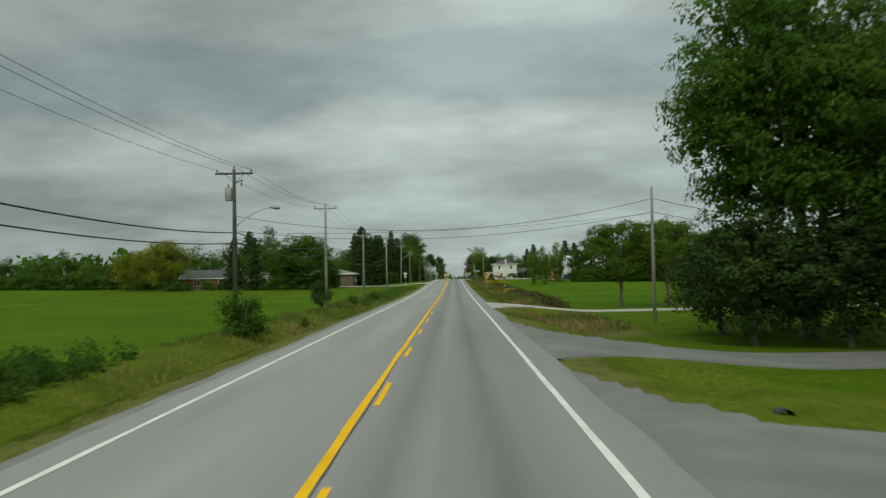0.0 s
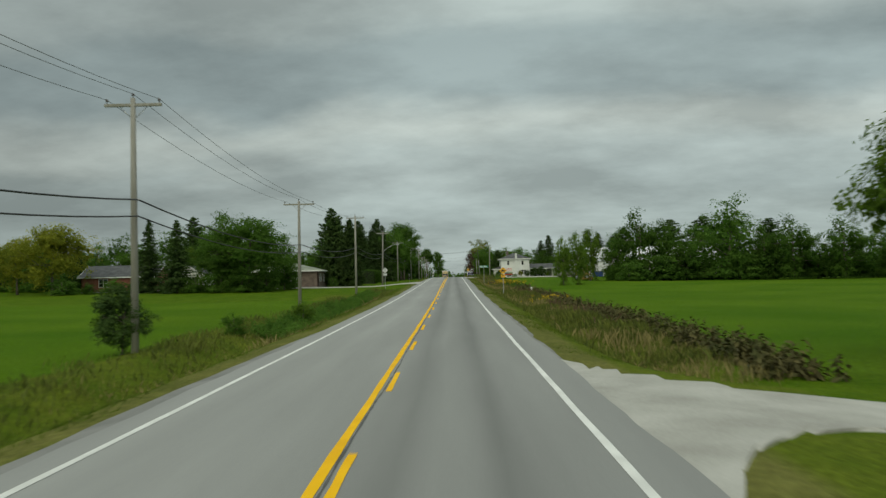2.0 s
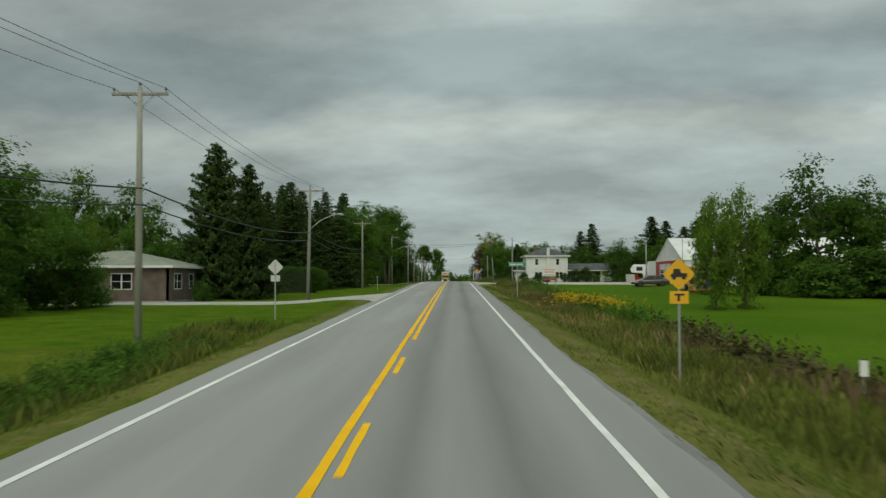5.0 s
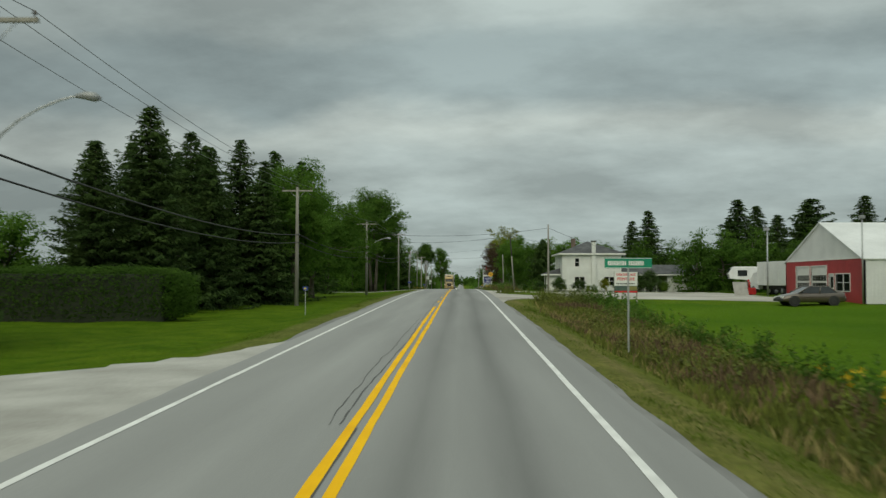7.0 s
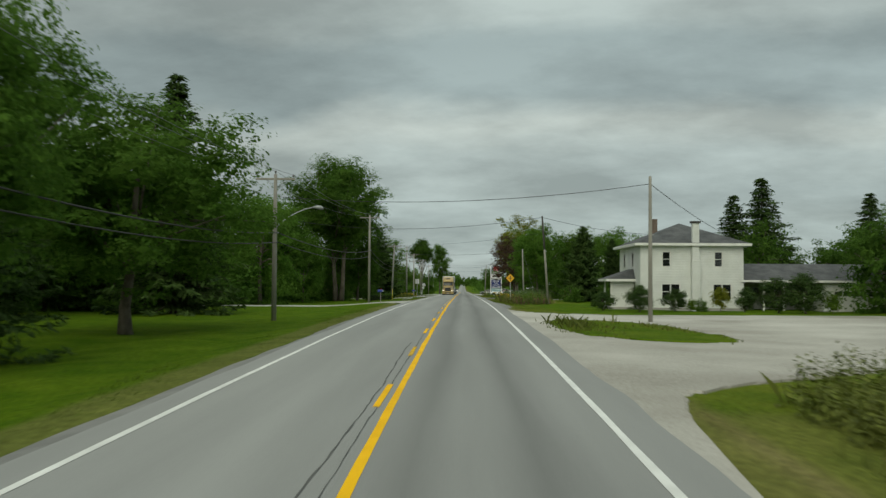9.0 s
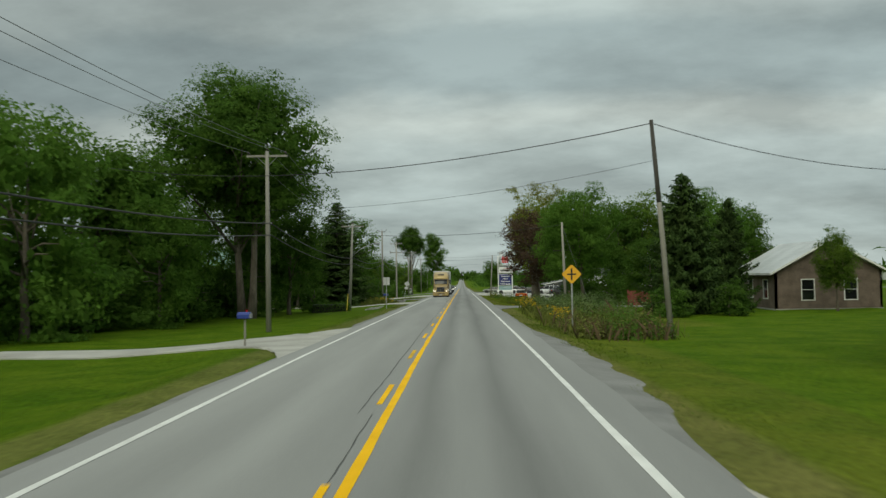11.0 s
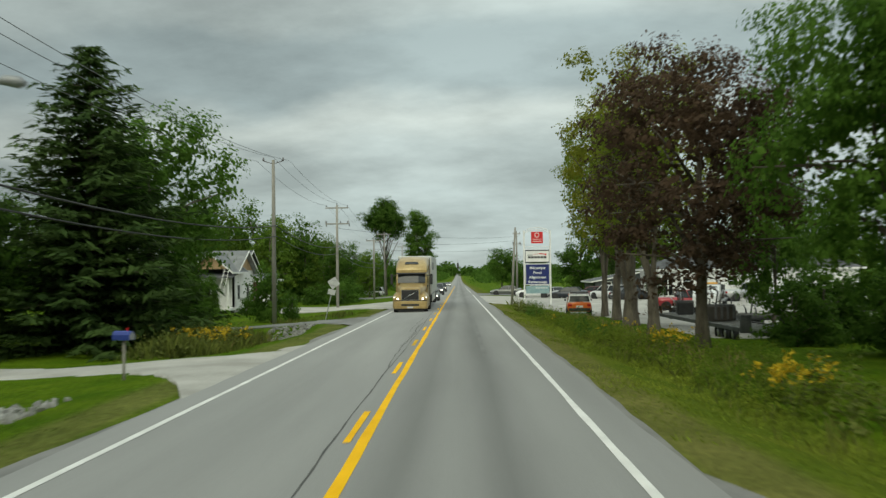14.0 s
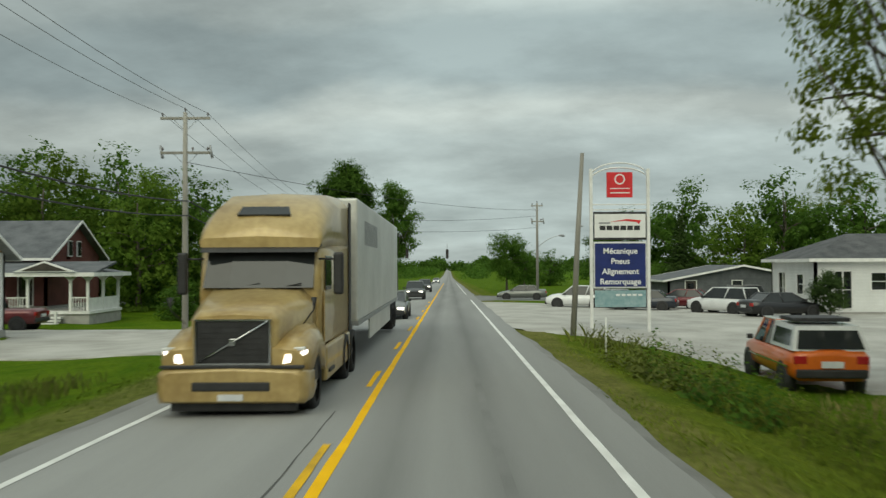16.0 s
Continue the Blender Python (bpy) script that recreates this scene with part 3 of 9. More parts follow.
LONG = np.concatenate([np.arange(-60, 640, 1.0), np.geomspace(640, 4500, 60)])
road = tagged(strip("road", np.linspace(-3.92, 4.3, 17), LONG, ASPHALT, 0.03, "grey worn two-lane asphalt road", 0.05, 3), "", "road", kind="structure")
for side, xs, zs in ((-1, (-4.95, -4.5, -4.1, -3.75), (-0.24, -0.13, -0.05, 0.0)), (1, (4.1, 4.35, 4.6, 4.95), (0.0, -0.05, -0.12, -0.24))):
    rows = np.arange(-60, 640, 0.5)
    rng = np.random.default_rng(8 + side)
    cols = []
    # the shoulder narrows beside the first fields and widens by the lawn
    grow = 1.15 * smooth01(rows, 294, 304) * (1 - smooth01(rows, 316, 330)) if side > 0 else -0.45 * smooth01(rows, 70, 100) * (1 - smooth01(rows, 150, 190))
    for x, dz in zip(xs, zs):
        w = np.convolve(rng.normal(0, 0.15, len(rows)), np.hanning(25) / 12, "same") * (1 if dz < -0.01 else 0)
        reachx = abs(dz) / 0.24
        cols.append(np.stack([x + w + side * grow * reachx, rows, road_z(rows) - 0.04 + dz], -1))
    vv = np.stack(cols, 1)
    ii = np.arange(len(rows) * 4).reshape(-1, 4)
    ff = np.stack([ii[:-1, :-1], ii[:-1, 1:], ii[1:, 1:], ii[1:, :-1]], -1).reshape(-1, 4)
    tagged(new("road_shoulder", mesh_of("road_shoulder", vv, ff, SHOULDER, smooth=True)), "grey gravel shoulder beside the asphalt", "shoulder", kind="structure")

# painted lines
lines = tagged(new("road_markings"), "yellow centre lines and white edge lines", "road marking", kind="structure")


def paint(name, x0, x1, y0, y1, mat, seed, step=0.8, wob=0.008):
    return strip(name, (x0, x1), np.arange(y0, y1 + step * 0.5, step), mat, 0.036, "", wob, seed, True, lines)


def bend(ob, amount):
    """Lets a centre line drift sideways along the first stretch."""
    for v in ob.data.vertices:
        v.co.x += amount * (1 - float(smooth01(v.co.y, 110, 190)))


paint("edge_line", -3.35, -3.225, -60, 486, WHITE_PAINT, 11)
paint("edge_line", 3.475, 3.60, -60, 484, WHITE_PAINT, 12)
paint("edge_line", -3.35, -3.225, 506, 640, WHITE_PAINT, 13)
paint("edge_line", 3.475, 3.60, 506, 640, WHITE_PAINT, 14)
bend(paint("centre_line", -0.135, 0.00, -60, 234, YELLOW_PAINT, 15, wob=0.012), 0.12)
bend(paint("centre_line", 0.115, 0.25, 160, 640, YELLOW_PAINT, 16, wob=0.012), 0.09)
for i in range(-6, 19):
    y0 = -1.4 + 9 * i
    bend(paint("dash", 0.12, 0.23, y0, y0 + 3.1, YELLOW_PAINT, 30 + i, 0.4), 0.10)
for i in range(0, 29):
    y0 = 231.4 + 8.7 * i
    paint("dash", -0.10, 0.01, y0, y0 + 3.0, FADED_PAINT if i % 3 == 0 else YELLOW_PAINT, 60 + i, 0.4)


def ragged(x, y0, y1, width, amp, seed, step=0.35):
    """A crack: a thin ragged ribbon along the road."""
    rng = np.random.default_rng(seed)
    ys = np.arange(y0, y1, step)
    cx = x + np.cumsum(rng.normal(0, amp, len(ys))) * 0.5
    cx = cx - np.linspace(0, 1, len(ys)) * (cx[-1] - x)
    w = width * rng.uniform(0.35, 1.2, len(ys))
    z = road_z(ys) - 0.015 * np.abs(cx) + 0.034
    v = np.stack([np.stack([cx - w / 2, ys, z], -1), np.stack([cx + w / 2, ys, z], -1)], 1)
    ii = np.arange(len(ys) * 2).reshape(-1, 2)
    f = np.stack([ii[:-1, 0], ii[:-1, 1], ii[1:, 1], ii[1:, 0]], -1)
    ob = new("crack", mesh_of("crack", v, f, CRACK))
    ob.parent = road


for k, (x, y0, y1, w, a) in enumerate(((0.155, -20, 120, 0.04, 0.008), (-0.26, 196, 262, 0.032, 0.025), (-0.36, 196, 222, 0.022, 0.035), (-0.30, 300, 420, 0.03, 0.012),
                                       (-0.30, 378, 408, 0.035, 0.035), (-0.46, 388, 402, 0.025, 0.045), (-0.58, 396, 410, 0.022, 0.05), (0.02, 160, 196, 0.03, 0.01), (-0.05, 240, 300, 0.02, 0.02))):
    ragged(x, y0, y1, w, a, 90 + k)

skid_rows = np.arange(384, 425, 0.5)
skid = 2.25 + 0.004 * (skid_rows - 384) - 0.25 * smooth01(skid_rows, 400, 424)
sv = np.stack([np.stack([skid + o, skid_rows, road_z(skid_rows) - 0.015 * np.abs(skid) + 0.034], -1) for o in (-0.07, 0.07)], 1)
si = np.arange(len(skid_rows) * 2).reshape(-1, 2)
skid_ob = new("tyre_mark", mesh_of("tyre_mark", sv, np.stack([si[:-1, 0], si[:-1, 1], si[1:, 1], si[1:, 0]], -1), material("tyre_rubber_mark", (0.15, 0.15, 0.148), (0.21, 0.21, 0.207), 0.5, 0.85, 0.2, 30)))
skid_ob.parent = road

# ---- trees ----
def leaf_mesh(name, centres, normals, sizes, mat, rng, stretch=1.5, along=None, slim=0.42):
    """Folded leaf clumps: one quad each, set by centre, facing and size."""
    n = len(centres)
    nrm = normals / (np.linalg.norm(normals, axis=1, keepdims=True) + 1e-9)
    h = rng.normal(size=(n, 3))
    u = np.cross(nrm, h) if along is None else along - nrm * (along * nrm).sum(1, keepdims=True)
    u /= np.linalg.norm(u, axis=1, keepdims=True) + 1e-9
    w = np.cross(nrm, u)
    s = sizes[:, None]
    a = centres - u * s * stretch * 0.5
    b = centres + w * s * slim + nrm * s * 0.12
    c = centres + u * s * stretch * 0.5
    d = centres - w * s * slim + nrm * s * 0.12
    v = np.stack([a, b, c, d], 1).reshape(-1, 3)
    f = np.arange(n * 4).reshape(n, 4)
    return mesh_of(name, v, f, mat)


def trunk_part(parent, h, base, r0, lobes, rng, lean=0.0, forks=1, bole=0.0):
    bm = bmesh.new()
    if bole:
        add_tube(bm, [(0.02, 0, -0.3), (0, 0.01, 0.25), (0.02, 0, 0.9), (-0.02, 0.02, bole * 0.75), (0, 0, bole + 0.5)], [r0 * 1.75, r0 * 1.3, r0 * 1.06, r0, r0 * 0.72], 11)
    for k in range(forks):
        off = Vector((rng.normal(0, 0.35), rng.normal(0, 0.35), 0)) * (1 if forks > 1 else 0)
        top = Vector((lean + off.x * 2.2 + rng.normal(0, 0.25), off.y * 2.2 + rng.normal(0, 0.25), h * 0.78))
        pts, rad = [], []
        for i in range(7):
            f = i / 6
            p = off * 0.6 * (1 - f) + top * f + Vector((rng.normal(0, 0.05), rng.normal(0, 0.05), 0)) * (i > 0)
            p.z = -0.25 + (h * 0.78 + 0.25) * f
            if bole:
                near_foot = min(1.0, max(0.0, (p.z - bole * 0.6) / (h * 0.3)))
                p.x, p.y = p.x * near_foot * 1.5, p.y * near_foot * 1.5
            pts.append(p)
            rad.append(r0 * (1.35 if i == 0 else 1.0) * (1 - 0.86 * f) / (forks ** 0.4) + 0.015)
        add_tube(bm, pts, rad, 9)
        for q in lobes[k::forks][:12]:
            s = rng.uniform(0.32, 0.7)
            i0 = pts[0].lerp(top, s)
            i0.z = -0.25 + (h * 0.78 + 0.25) * s
            q = Vector(q)
            if q.z < i0.z + 0.2:
                q = Vector((q.x, q.y, i0.z + 0.4))
            m = i0.lerp(q, 0.5) + Vector((0, 0, 0.25))
            r = r0 * (0.22 if bole else 0.36)
            add_tube(bm, [i0, m, q], [r, r * 0.6, r * 0.2], 6)
    return part("trunk", bm, BARK, parent)


def broadleaf(name, h, r, bare, seed, mat, leaves=9000, size=0.22, lobes_n=46, flat=1.0, r0=0.24, forks=1, gap=1.0, label="", category="tree", vase=0.0, dense=0.10, bole=0.0):
    """A broadleaf tree: trunk with limbs, crown of leaf sprays gathered in many uneven tufts with darker gaps between.
    vase: how far the crown narrows towards its foot."""
    rng = np.random.default_rng(seed)
    root = tagged(new(name), label, category)
    zc, rz = bare + (h - bare) * 0.5, (h - bare) * 0.5
    d = rng.normal(size=(lobes_n, 3))
    d /= np.linalg.norm(d, axis=1, keepdims=True)
    rad = rng.uniform(0.25, 1.0, lobes_n) ** 0.42
    # a few large bulges and hollows in the outline
    bump = rng.normal(size=(9, 3))
    bump /= np.linalg.norm(bump, axis=1, keepdims=True)
    amp = rng.uniform(-0.26, 0.22, 9)
    wob = 1 + (np.clip(d @ bump.T - 0.55, 0, 1) / 0.45 * amp).sum(1) + rng.normal(0, 0.05, lobes_n)
    c = d * (rad * wob)[:, None] * np.array([r, r, rz]) * 0.86
    f = np.clip(c[:, 2] / rz * 0.5 + 0.5, 0, 1)
    k = (1 - 0.30 * np.clip(f * 2 - 1, 0, 1) ** 2) * (1 - vase * (1 - np.clip(f / 0.6, 0, 1)) ** 1.3)
    c[:, :2] *= k[:, None]
    c[:, 2] += zc
    lr = r * rng.uniform(0.15, 0.32, lobes_n) * gap * (64 / lobes_n) ** 0.3
    core = int(leaves * dense)
    share = lr ** 2 / (lr ** 2).sum()
    tufts = (leaves - core) // 9
    who = rng.choice(lobes_n, tufts, p=share)
    g = rng.normal(size=(tufts, 3))
    g[:, 2] += 0.55
    g /= np.linalg.norm(g, axis=1, keepdims=True)
    rr = 1 - 0.6 * rng.uniform(0, 1, tufts) ** 1.7
    p = c[who] + g * (rr * lr[who])[:, None] * np.array([1.1, 1.1, 0.72 * flat])
    who, g, p = np.repeat(who, 9), np.repeat(g, 9, axis=0), np.repeat(p, 9, axis=0)
    p = p + rng.normal(size=p.shape) * size * np.array([1.25, 1.25, 0.7])
    outw = (p - np.array([0, 0, zc])) / np.array([r, r, rz])
    nrm = g * 0.9 + outw * 0.5 + rng.normal(size=g.shape) * 0.42 + np.array([0, 0, 0.5])
    s = size * rng.uniform(0.6, 1.4, len(who))
    # larger sprays inside close the crown
    wi = rng.integers(0, lobes_n, core)
    gi = rng.normal(size=(core, 3))
    gi /= np.linalg.norm(gi, axis=1, keepdims=True)
    deep = rng.uniform(0.45, 0.97, core)
    hub = np.array([0, 0, zc])
    ci = hub + (c[wi] - hub) * deep[:, None] + gi * (lr[wi] * rng.uniform(0.1, 0.6, core))[:, None]
    p = np.concatenate([p, ci])
    nrm = np.concatenate([nrm, gi * 0.9 + (ci - hub) / np.array([r, r, rz]) * 0.5 + rng.normal(size=(core, 3)) * 0.3 + np.array([0, 0, 0.3])])
    s = np.concatenate([s, np.maximum(size * 1.5, np.minimum(size * 3.2, lr[wi] * rng.uniform(0.25, 0.45, core)))])
    reach = np.percentile(np.hypot(p[:, 0], p[:, 1]), 97)
    p[:, :2] *= r / reach
    c[:, :2] *= r / reach
    top = np.percentile(p[:, 2], 99.6)
    p[:, 2] = bare * 0.8 + (p[:, 2] - bare * 0.8) * (h - bare * 0.8) / (top - bare * 0.8)
    p[:, 2] = np.maximum(p[:, 2], max(bare, 0) * 0.7 + 0.1 + rng.uniform(0, 0.5, len(p)) * min(1, max(bare, 0.6)))
    trunk_part(root, h, bare, r0, [tuple(q) for q in c[np.argsort(-rad)]], rng, forks=forks, bole=bole)
    crown = new("crown", leaf_mesh("crown", p, nrm, s, mat, rng))
    crown.parent = root
    return root


def conifer(name, h, r, seed, mat=None, levels=40, droop=0.30, size=0.13, bare=0.05, ragged_top=0.25, label="", taper=0.85, boughs=10):
    """A spruce or pine: straight trunk, whorls of drooping boughs, each a flat fan of slender needle sprays."""
    rng = np.random.default_rng(seed)
    root = tagged(new(name), label, "tree")
    cs, ns, ss, us = [], [], [], []
    bm = bmesh.new()
    add_tube(bm, [(0, 0, -0.3), (0, 0, h * 0.5), (0, 0, h * 0.985)], [0.24 * h / 13, 0.13 * h / 13, 0.02], 8)
    for i in range(levels):
        f = bare + (0.985 - bare) * (i / (levels - 1)) ** 0.92
        z = f * h
        reach = r * (1 - f) ** taper * (0.9 + 0.2 * math.sin(i * 1.7 + seed)) + 0.12
        turn0 = rng.uniform(0, math.tau)
        n = int(4 + boughs * (1 - f) ** 0.5)
        for k in range(n):
            a = turn0 + k * math.tau / n + rng.normal(0, 0.2)
            ln = reach * rng.uniform(1 - ragged_top, 1 + ragged_top * 0.5)
            out = np.array([math.cos(a), math.sin(a), 0.0])
            lat = np.array([-math.sin(a), math.cos(a), 0.0])
            z0 = z + rng.normal(0, 0.1)
            steps = max(3, int(ln / 0.26))
            for j in range(steps):
                q = (j + 0.7) / steps
                pos = out * ln * q + np.array([0, 0, z0 - droop * ln * q ** 1.3 + 0.18 * ln * q ** 3])
                fan = (0.25 + 0.32 * ln * (1 - q)) * (0.5 + q)
                for sgn in (-1, 1, 0, -1, 1):
                    reachv = out * (0.75 if sgn else 1.0) + lat * sgn * 0.8 + np.array([0, 0, -0.25 - 0.3 * droop])
                    L = size * rng.uniform(1.0, 1.9)
                    cs.append(pos + reachv * fan * rng.uniform(0.15, 0.75) * (1 if sgn else 0.5) + rng.normal(0, 0.05, 3))
                    us.append(reachv + rng.normal(0, 0.25, 3))
                    ns.append(np.array([rng.normal(0, 0.45), rng.normal(0, 0.45), 0.8]) + out * 0.35)
                    ss.append(L)
            if k % 3 == 0 and ln > 0.6:
                add_tube(bm, [(0, 0, z0), tuple(out * ln * 0.8 + np.array([0, 0, z0 - droop * ln * 0.6]))], [0.03, 0.01], 4)
    part("trunk", bm, BARK, root)
    crown = new("crown", leaf_mesh("crown", np.array(cs), np.array(ns), np.array(ss), mat or NEEDLE, rng, 2.5, np.array(us), 0.36))
    crown.parent = root
    return root


def park(ob):
    """Sets a pattern tree at its first place and keeps it as the source of copies."""
    ob["used"] = 0
    return ob


def place(pattern, x, y, h=None, base_h=10.0, wide=1.0, turn=0.0, sink=0.05, label=""):
    s = (h / base_h) if h else 1.0
    m = Matrix.Translation((x, y, gz(x, y) - sink)) @ Matrix.Rotation(radians(turn), 4, "Z") @ Matrix.Diagonal((s * wide, s * wide, s, 1))
    if pattern["used"] == 0:
        pattern.matrix_basis = m
        pattern["used"] = 1
        ob = pattern
    else:
        ob = copy_thing(pattern, Matrix.Identity(4))
        ob.matrix_basis = m
    if label:
        ob["label"] = label
    return ob


maple_a = park(broadleaf("maple_tree", 12, 5.6, 1.3, 11, LEAF_LAWN, 36000, 0.13, 150, gap=0.95, dense=0.08, label="full green maple on the lawn"))
maple_b = park(broadleaf("broadleaf_tree", 11, 4.8, 0.3, 23, LEAF, 13500, 0.165, 90, dense=0.16, label="dark green broadleaf tree at the roadside"))
wood_tree = park(broadleaf("broadleaf_tree", 11, 5.0, -2.4, 29, LEAF_LAWN, 9000, 0.2, 70, dense=0.18, label="dark green tree in the wood behind the lawn"))
poplar = park(broadleaf("poplar_tree", 16, 6.0, 2.0, 37, LEAF_LAWN, 46000, 0.135, 190, forks=2, r0=0.3, gap=1.0, label="tall dense green roadside tree with two trunks"))
tall_tree = park(broadleaf("tall_lawn_tree", 20, 7.2, 4.6, 43, LEAF, 60000, 0.14, 150, forks=2, r0=0.42, gap=0.98, vase=0.55, dense=0.16, label="tall dense green tree with a vase-shaped crown"))
high_tree = park(broadleaf("poplar_tree", 18, 4.3, 9.0, 47, LEAF, 15000, 0.2, 80, forks=1, r0=0.3, gap=1.15, dense=0.28, label="tall roadside tree with a bare trunk and round crown"))
narrow_tree = park(broadleaf("poplar_tree", 17, 3.6, 2.5, 49, LEAF, 12000, 0.2, 70, r0=0.26, gap=1.1, vase=0.3, dense=0.3, label="tall narrow dark tree beside the far road"))
light_tree = park(broadleaf("ash_tree", 10, 4.4, 1.6, 41, LEAF_LIGHT, 18000, 0.15, 120, dense=0.06, label="light green open-crowned tree"))
locust = park(broadleaf("locust_tree", 7, 3.4, 1.5, 53, LEAF_LIGHT, 14000, 0.12, 75, flat=0.6, r0=0.16, gap=0.85, vase=0.25, dense=0.04, label="light green tree with spreading layered boughs"))
yellow_maple = park(broadleaf("yellowing_maple_tree", 14, 4.8, 2.7, 67, LEAF_YELLOW, 12500, 0.13, 95, r0=0.33, forks=3, bole=1.9, gap=0.66, dense=0.02, label="old maple turning yellow beside the car park"))
dull_maple = park(broadleaf("roadside_maple_tree", 14, 4.6, 2.7, 71, LEAF_OLIVE, 14500, 0.13, 105, r0=0.34, forks=3, bole=2.3, gap=0.68, dense=0.02, label="old green maple with a forked trunk"))
red_maple = park(broadleaf("crimson_maple_tree", 11, 4.4, 0.9, 83, LEAF_MAROON, 22000, 0.12, 150, r0=0.24, gap=0.9, dense=0.06, label="dark maroon-leaved ornamental maple tree"))
willow = park(broadleaf("willow_tree", 11, 6.5, 0.6, 91, LEAF_YELLOW, 9000, 0.24, 80, label="yellow-green willow by a house"))
thicket = park(broadleaf("shrub", 3, 1.9, -0.7, 97, LEAF, 2600, 0.135, 45, r0=0.06, dense=0.15, label="dense green roadside shrub", category="shrub"))
pale_shrub = park(broadleaf("shrub", 3, 1.9, 0.1, 101, LEAF_LIGHT, 2300, 0.135, 40, r0=0.06, dense=0.15, label="light green garden shrub", category="shrub"))
far_tree = park(broadleaf("broadleaf_tree", 11, 5.5, -2.4, 103, LEAF, 7500, 0.215, 70, dense=0.18, label="dark green tree in a far hedgerow"))
far_tree_b = park(broadleaf("broadleaf_tree", 11, 5.2, -2.2, 107, LEAF_LIGHT, 7000, 0.215, 65, dense=0.16, label="light green tree in a far hedgerow"))
spruce_a = park(conifer("spruce_tree", 14, 4.6, 5, label="dark green spruce with drooping boughs", ragged_top=0.36))
belt_spruce = park(conifer("spruce_tree", 14, 4.4, 15, levels=44, droop=0.16, ragged_top=0.5, taper=0.66, bare=0.02, label="full dark green spruce in the belt beside the lawn"))
spruce_b = park(conifer("spruce_tree", 13, 3.9, 9, label="narrow dark green spruce tree", ragged_top=0.38))
pine = park(conifer("pine_tree", 13, 4.6, 13, levels=22, droop=0.0, size=0.2, bare=0.12, ragged_top=0.5, taper=0.55, boughs=7, label="dark pine with spreading layered boughs"))
broad_pine = park(conifer("pine_tree", 13, 6.2, 19, levels=36, droop=0.10, size=0.19, bare=0.03, ragged_top=0.45, taper=0.58, boughs=11, label="broad dark pine beside the drive"))
cedar = park(broadleaf("cedar_shrub", 5, 2.4, 0.1, 17, NEEDLE, 10000, 0.11, 90, r0=0.1, label="dense dark cedar by the drive", category="shrub"))

R = random.Random(4)


def spot(kind, base, rows, lab=""):
    for x, y, h, wide in rows:
        place(kind, x, y, h, base, wide, R.uniform(0, 360), label=lab)


# beside the first drive
spot(poplar, 16, ((16.5, 38.5, 17, 0.94),), "huge dense green tree above the drive")
spot(maple_b, 11, ((20, 31.5, 12, 1.1), (24.5, 42, 15.5, 1.0)))
spot(cedar, 5, ((13.6, 36.5, 5.5, 1.0), (16.5, 34.6, 5.0, 1.2), (14.2, 42.5, 5.0, 1.2), (18.5, 46, 4.6, 1.3)))
spot(cedar, 5, ((-11.7, 88.5, 2.8, 0.85),), "dense dark conical bush beside the pole")
spot(locust, 7, ((16.6, 79.5, 7.5, 0.92), (20.6, 79, 7.6, 0.88), (25.5, 80, 6.6, 1.0)))
# hedgerow behind the right field
spot(far_tree_b, 11, ((28, 222, 10.0, 0.62), (19.1, 192.5, 7.6, 0.5), (21.6, 194, 8.4, 0.55)))
spot(far_tree, 11, ((51.5, 212, 15.0, 1.0), (37, 219, 13.2, 0.92), (32.5, 223, 8.0, 0.7), (61, 206, 11.0, 1.0), (69, 204, 10.6, 1.1), (78, 203, 11, 1.1), (87, 201, 10.5, 1.2), (98, 199, 10.5, 1.3), (110, 197, 10, 1.3), (57, 209, 9.5, 0.8), (44, 214, 7.5, 0.75), (33, 220.5, 9.6, 0.7), (42, 217, 10.6, 0.75), (46.5, 215, 9.4, 0.8)))
spot(thicket, 3, tuple((34 + 3.2 * k, 213.5 - 0.55 * k + 0.8 * (k % 3), 3.8 + 0.8 * (k % 4), 1.35) for k in range(22)), "dense undergrowth below the hedgerow trees")
# right of the workshop yard and behind the white house
spot(far_tree, 11, ((32.5, 299.5, 8.2, 0.9), (36.5, 300.5, 8.6, 1.0), (41, 302, 8.8, 1.1), (47, 299, 8.6, 1.1), (53, 297, 8.8, 1.1), (28.5, 316, 8, 0.9), (36, 314, 7.5, 1.0)))
spot(spruce_a, 14, ((31.1, 322, 12.9, 1.3), (28.9, 324, 11.4, 1.2), (41.1, 309, 13.4, 1.5), (44.6, 311.5, 12.8, 1.4), (55, 300, 13.2, 1.4)))
spot(spruce_b, 13, ((47.8, 335, 12.9, 1.2), (48.5, 303, 12.2, 1.5), (50, 318, 12, 1.5)))
spot(pine, 13, ((62, 296, 15.5, 1.4), (70, 292, 16, 1.4), (78, 296, 15, 1.4), (51, 308, 13.5, 1.1), (88, 292, 15, 1.4)))
spot(far_tree, 11, ((38, 338, 9, 1.0), (48, 340, 9, 1.1), (58, 332, 8, 1.2), (66, 318, 9, 1.1)))
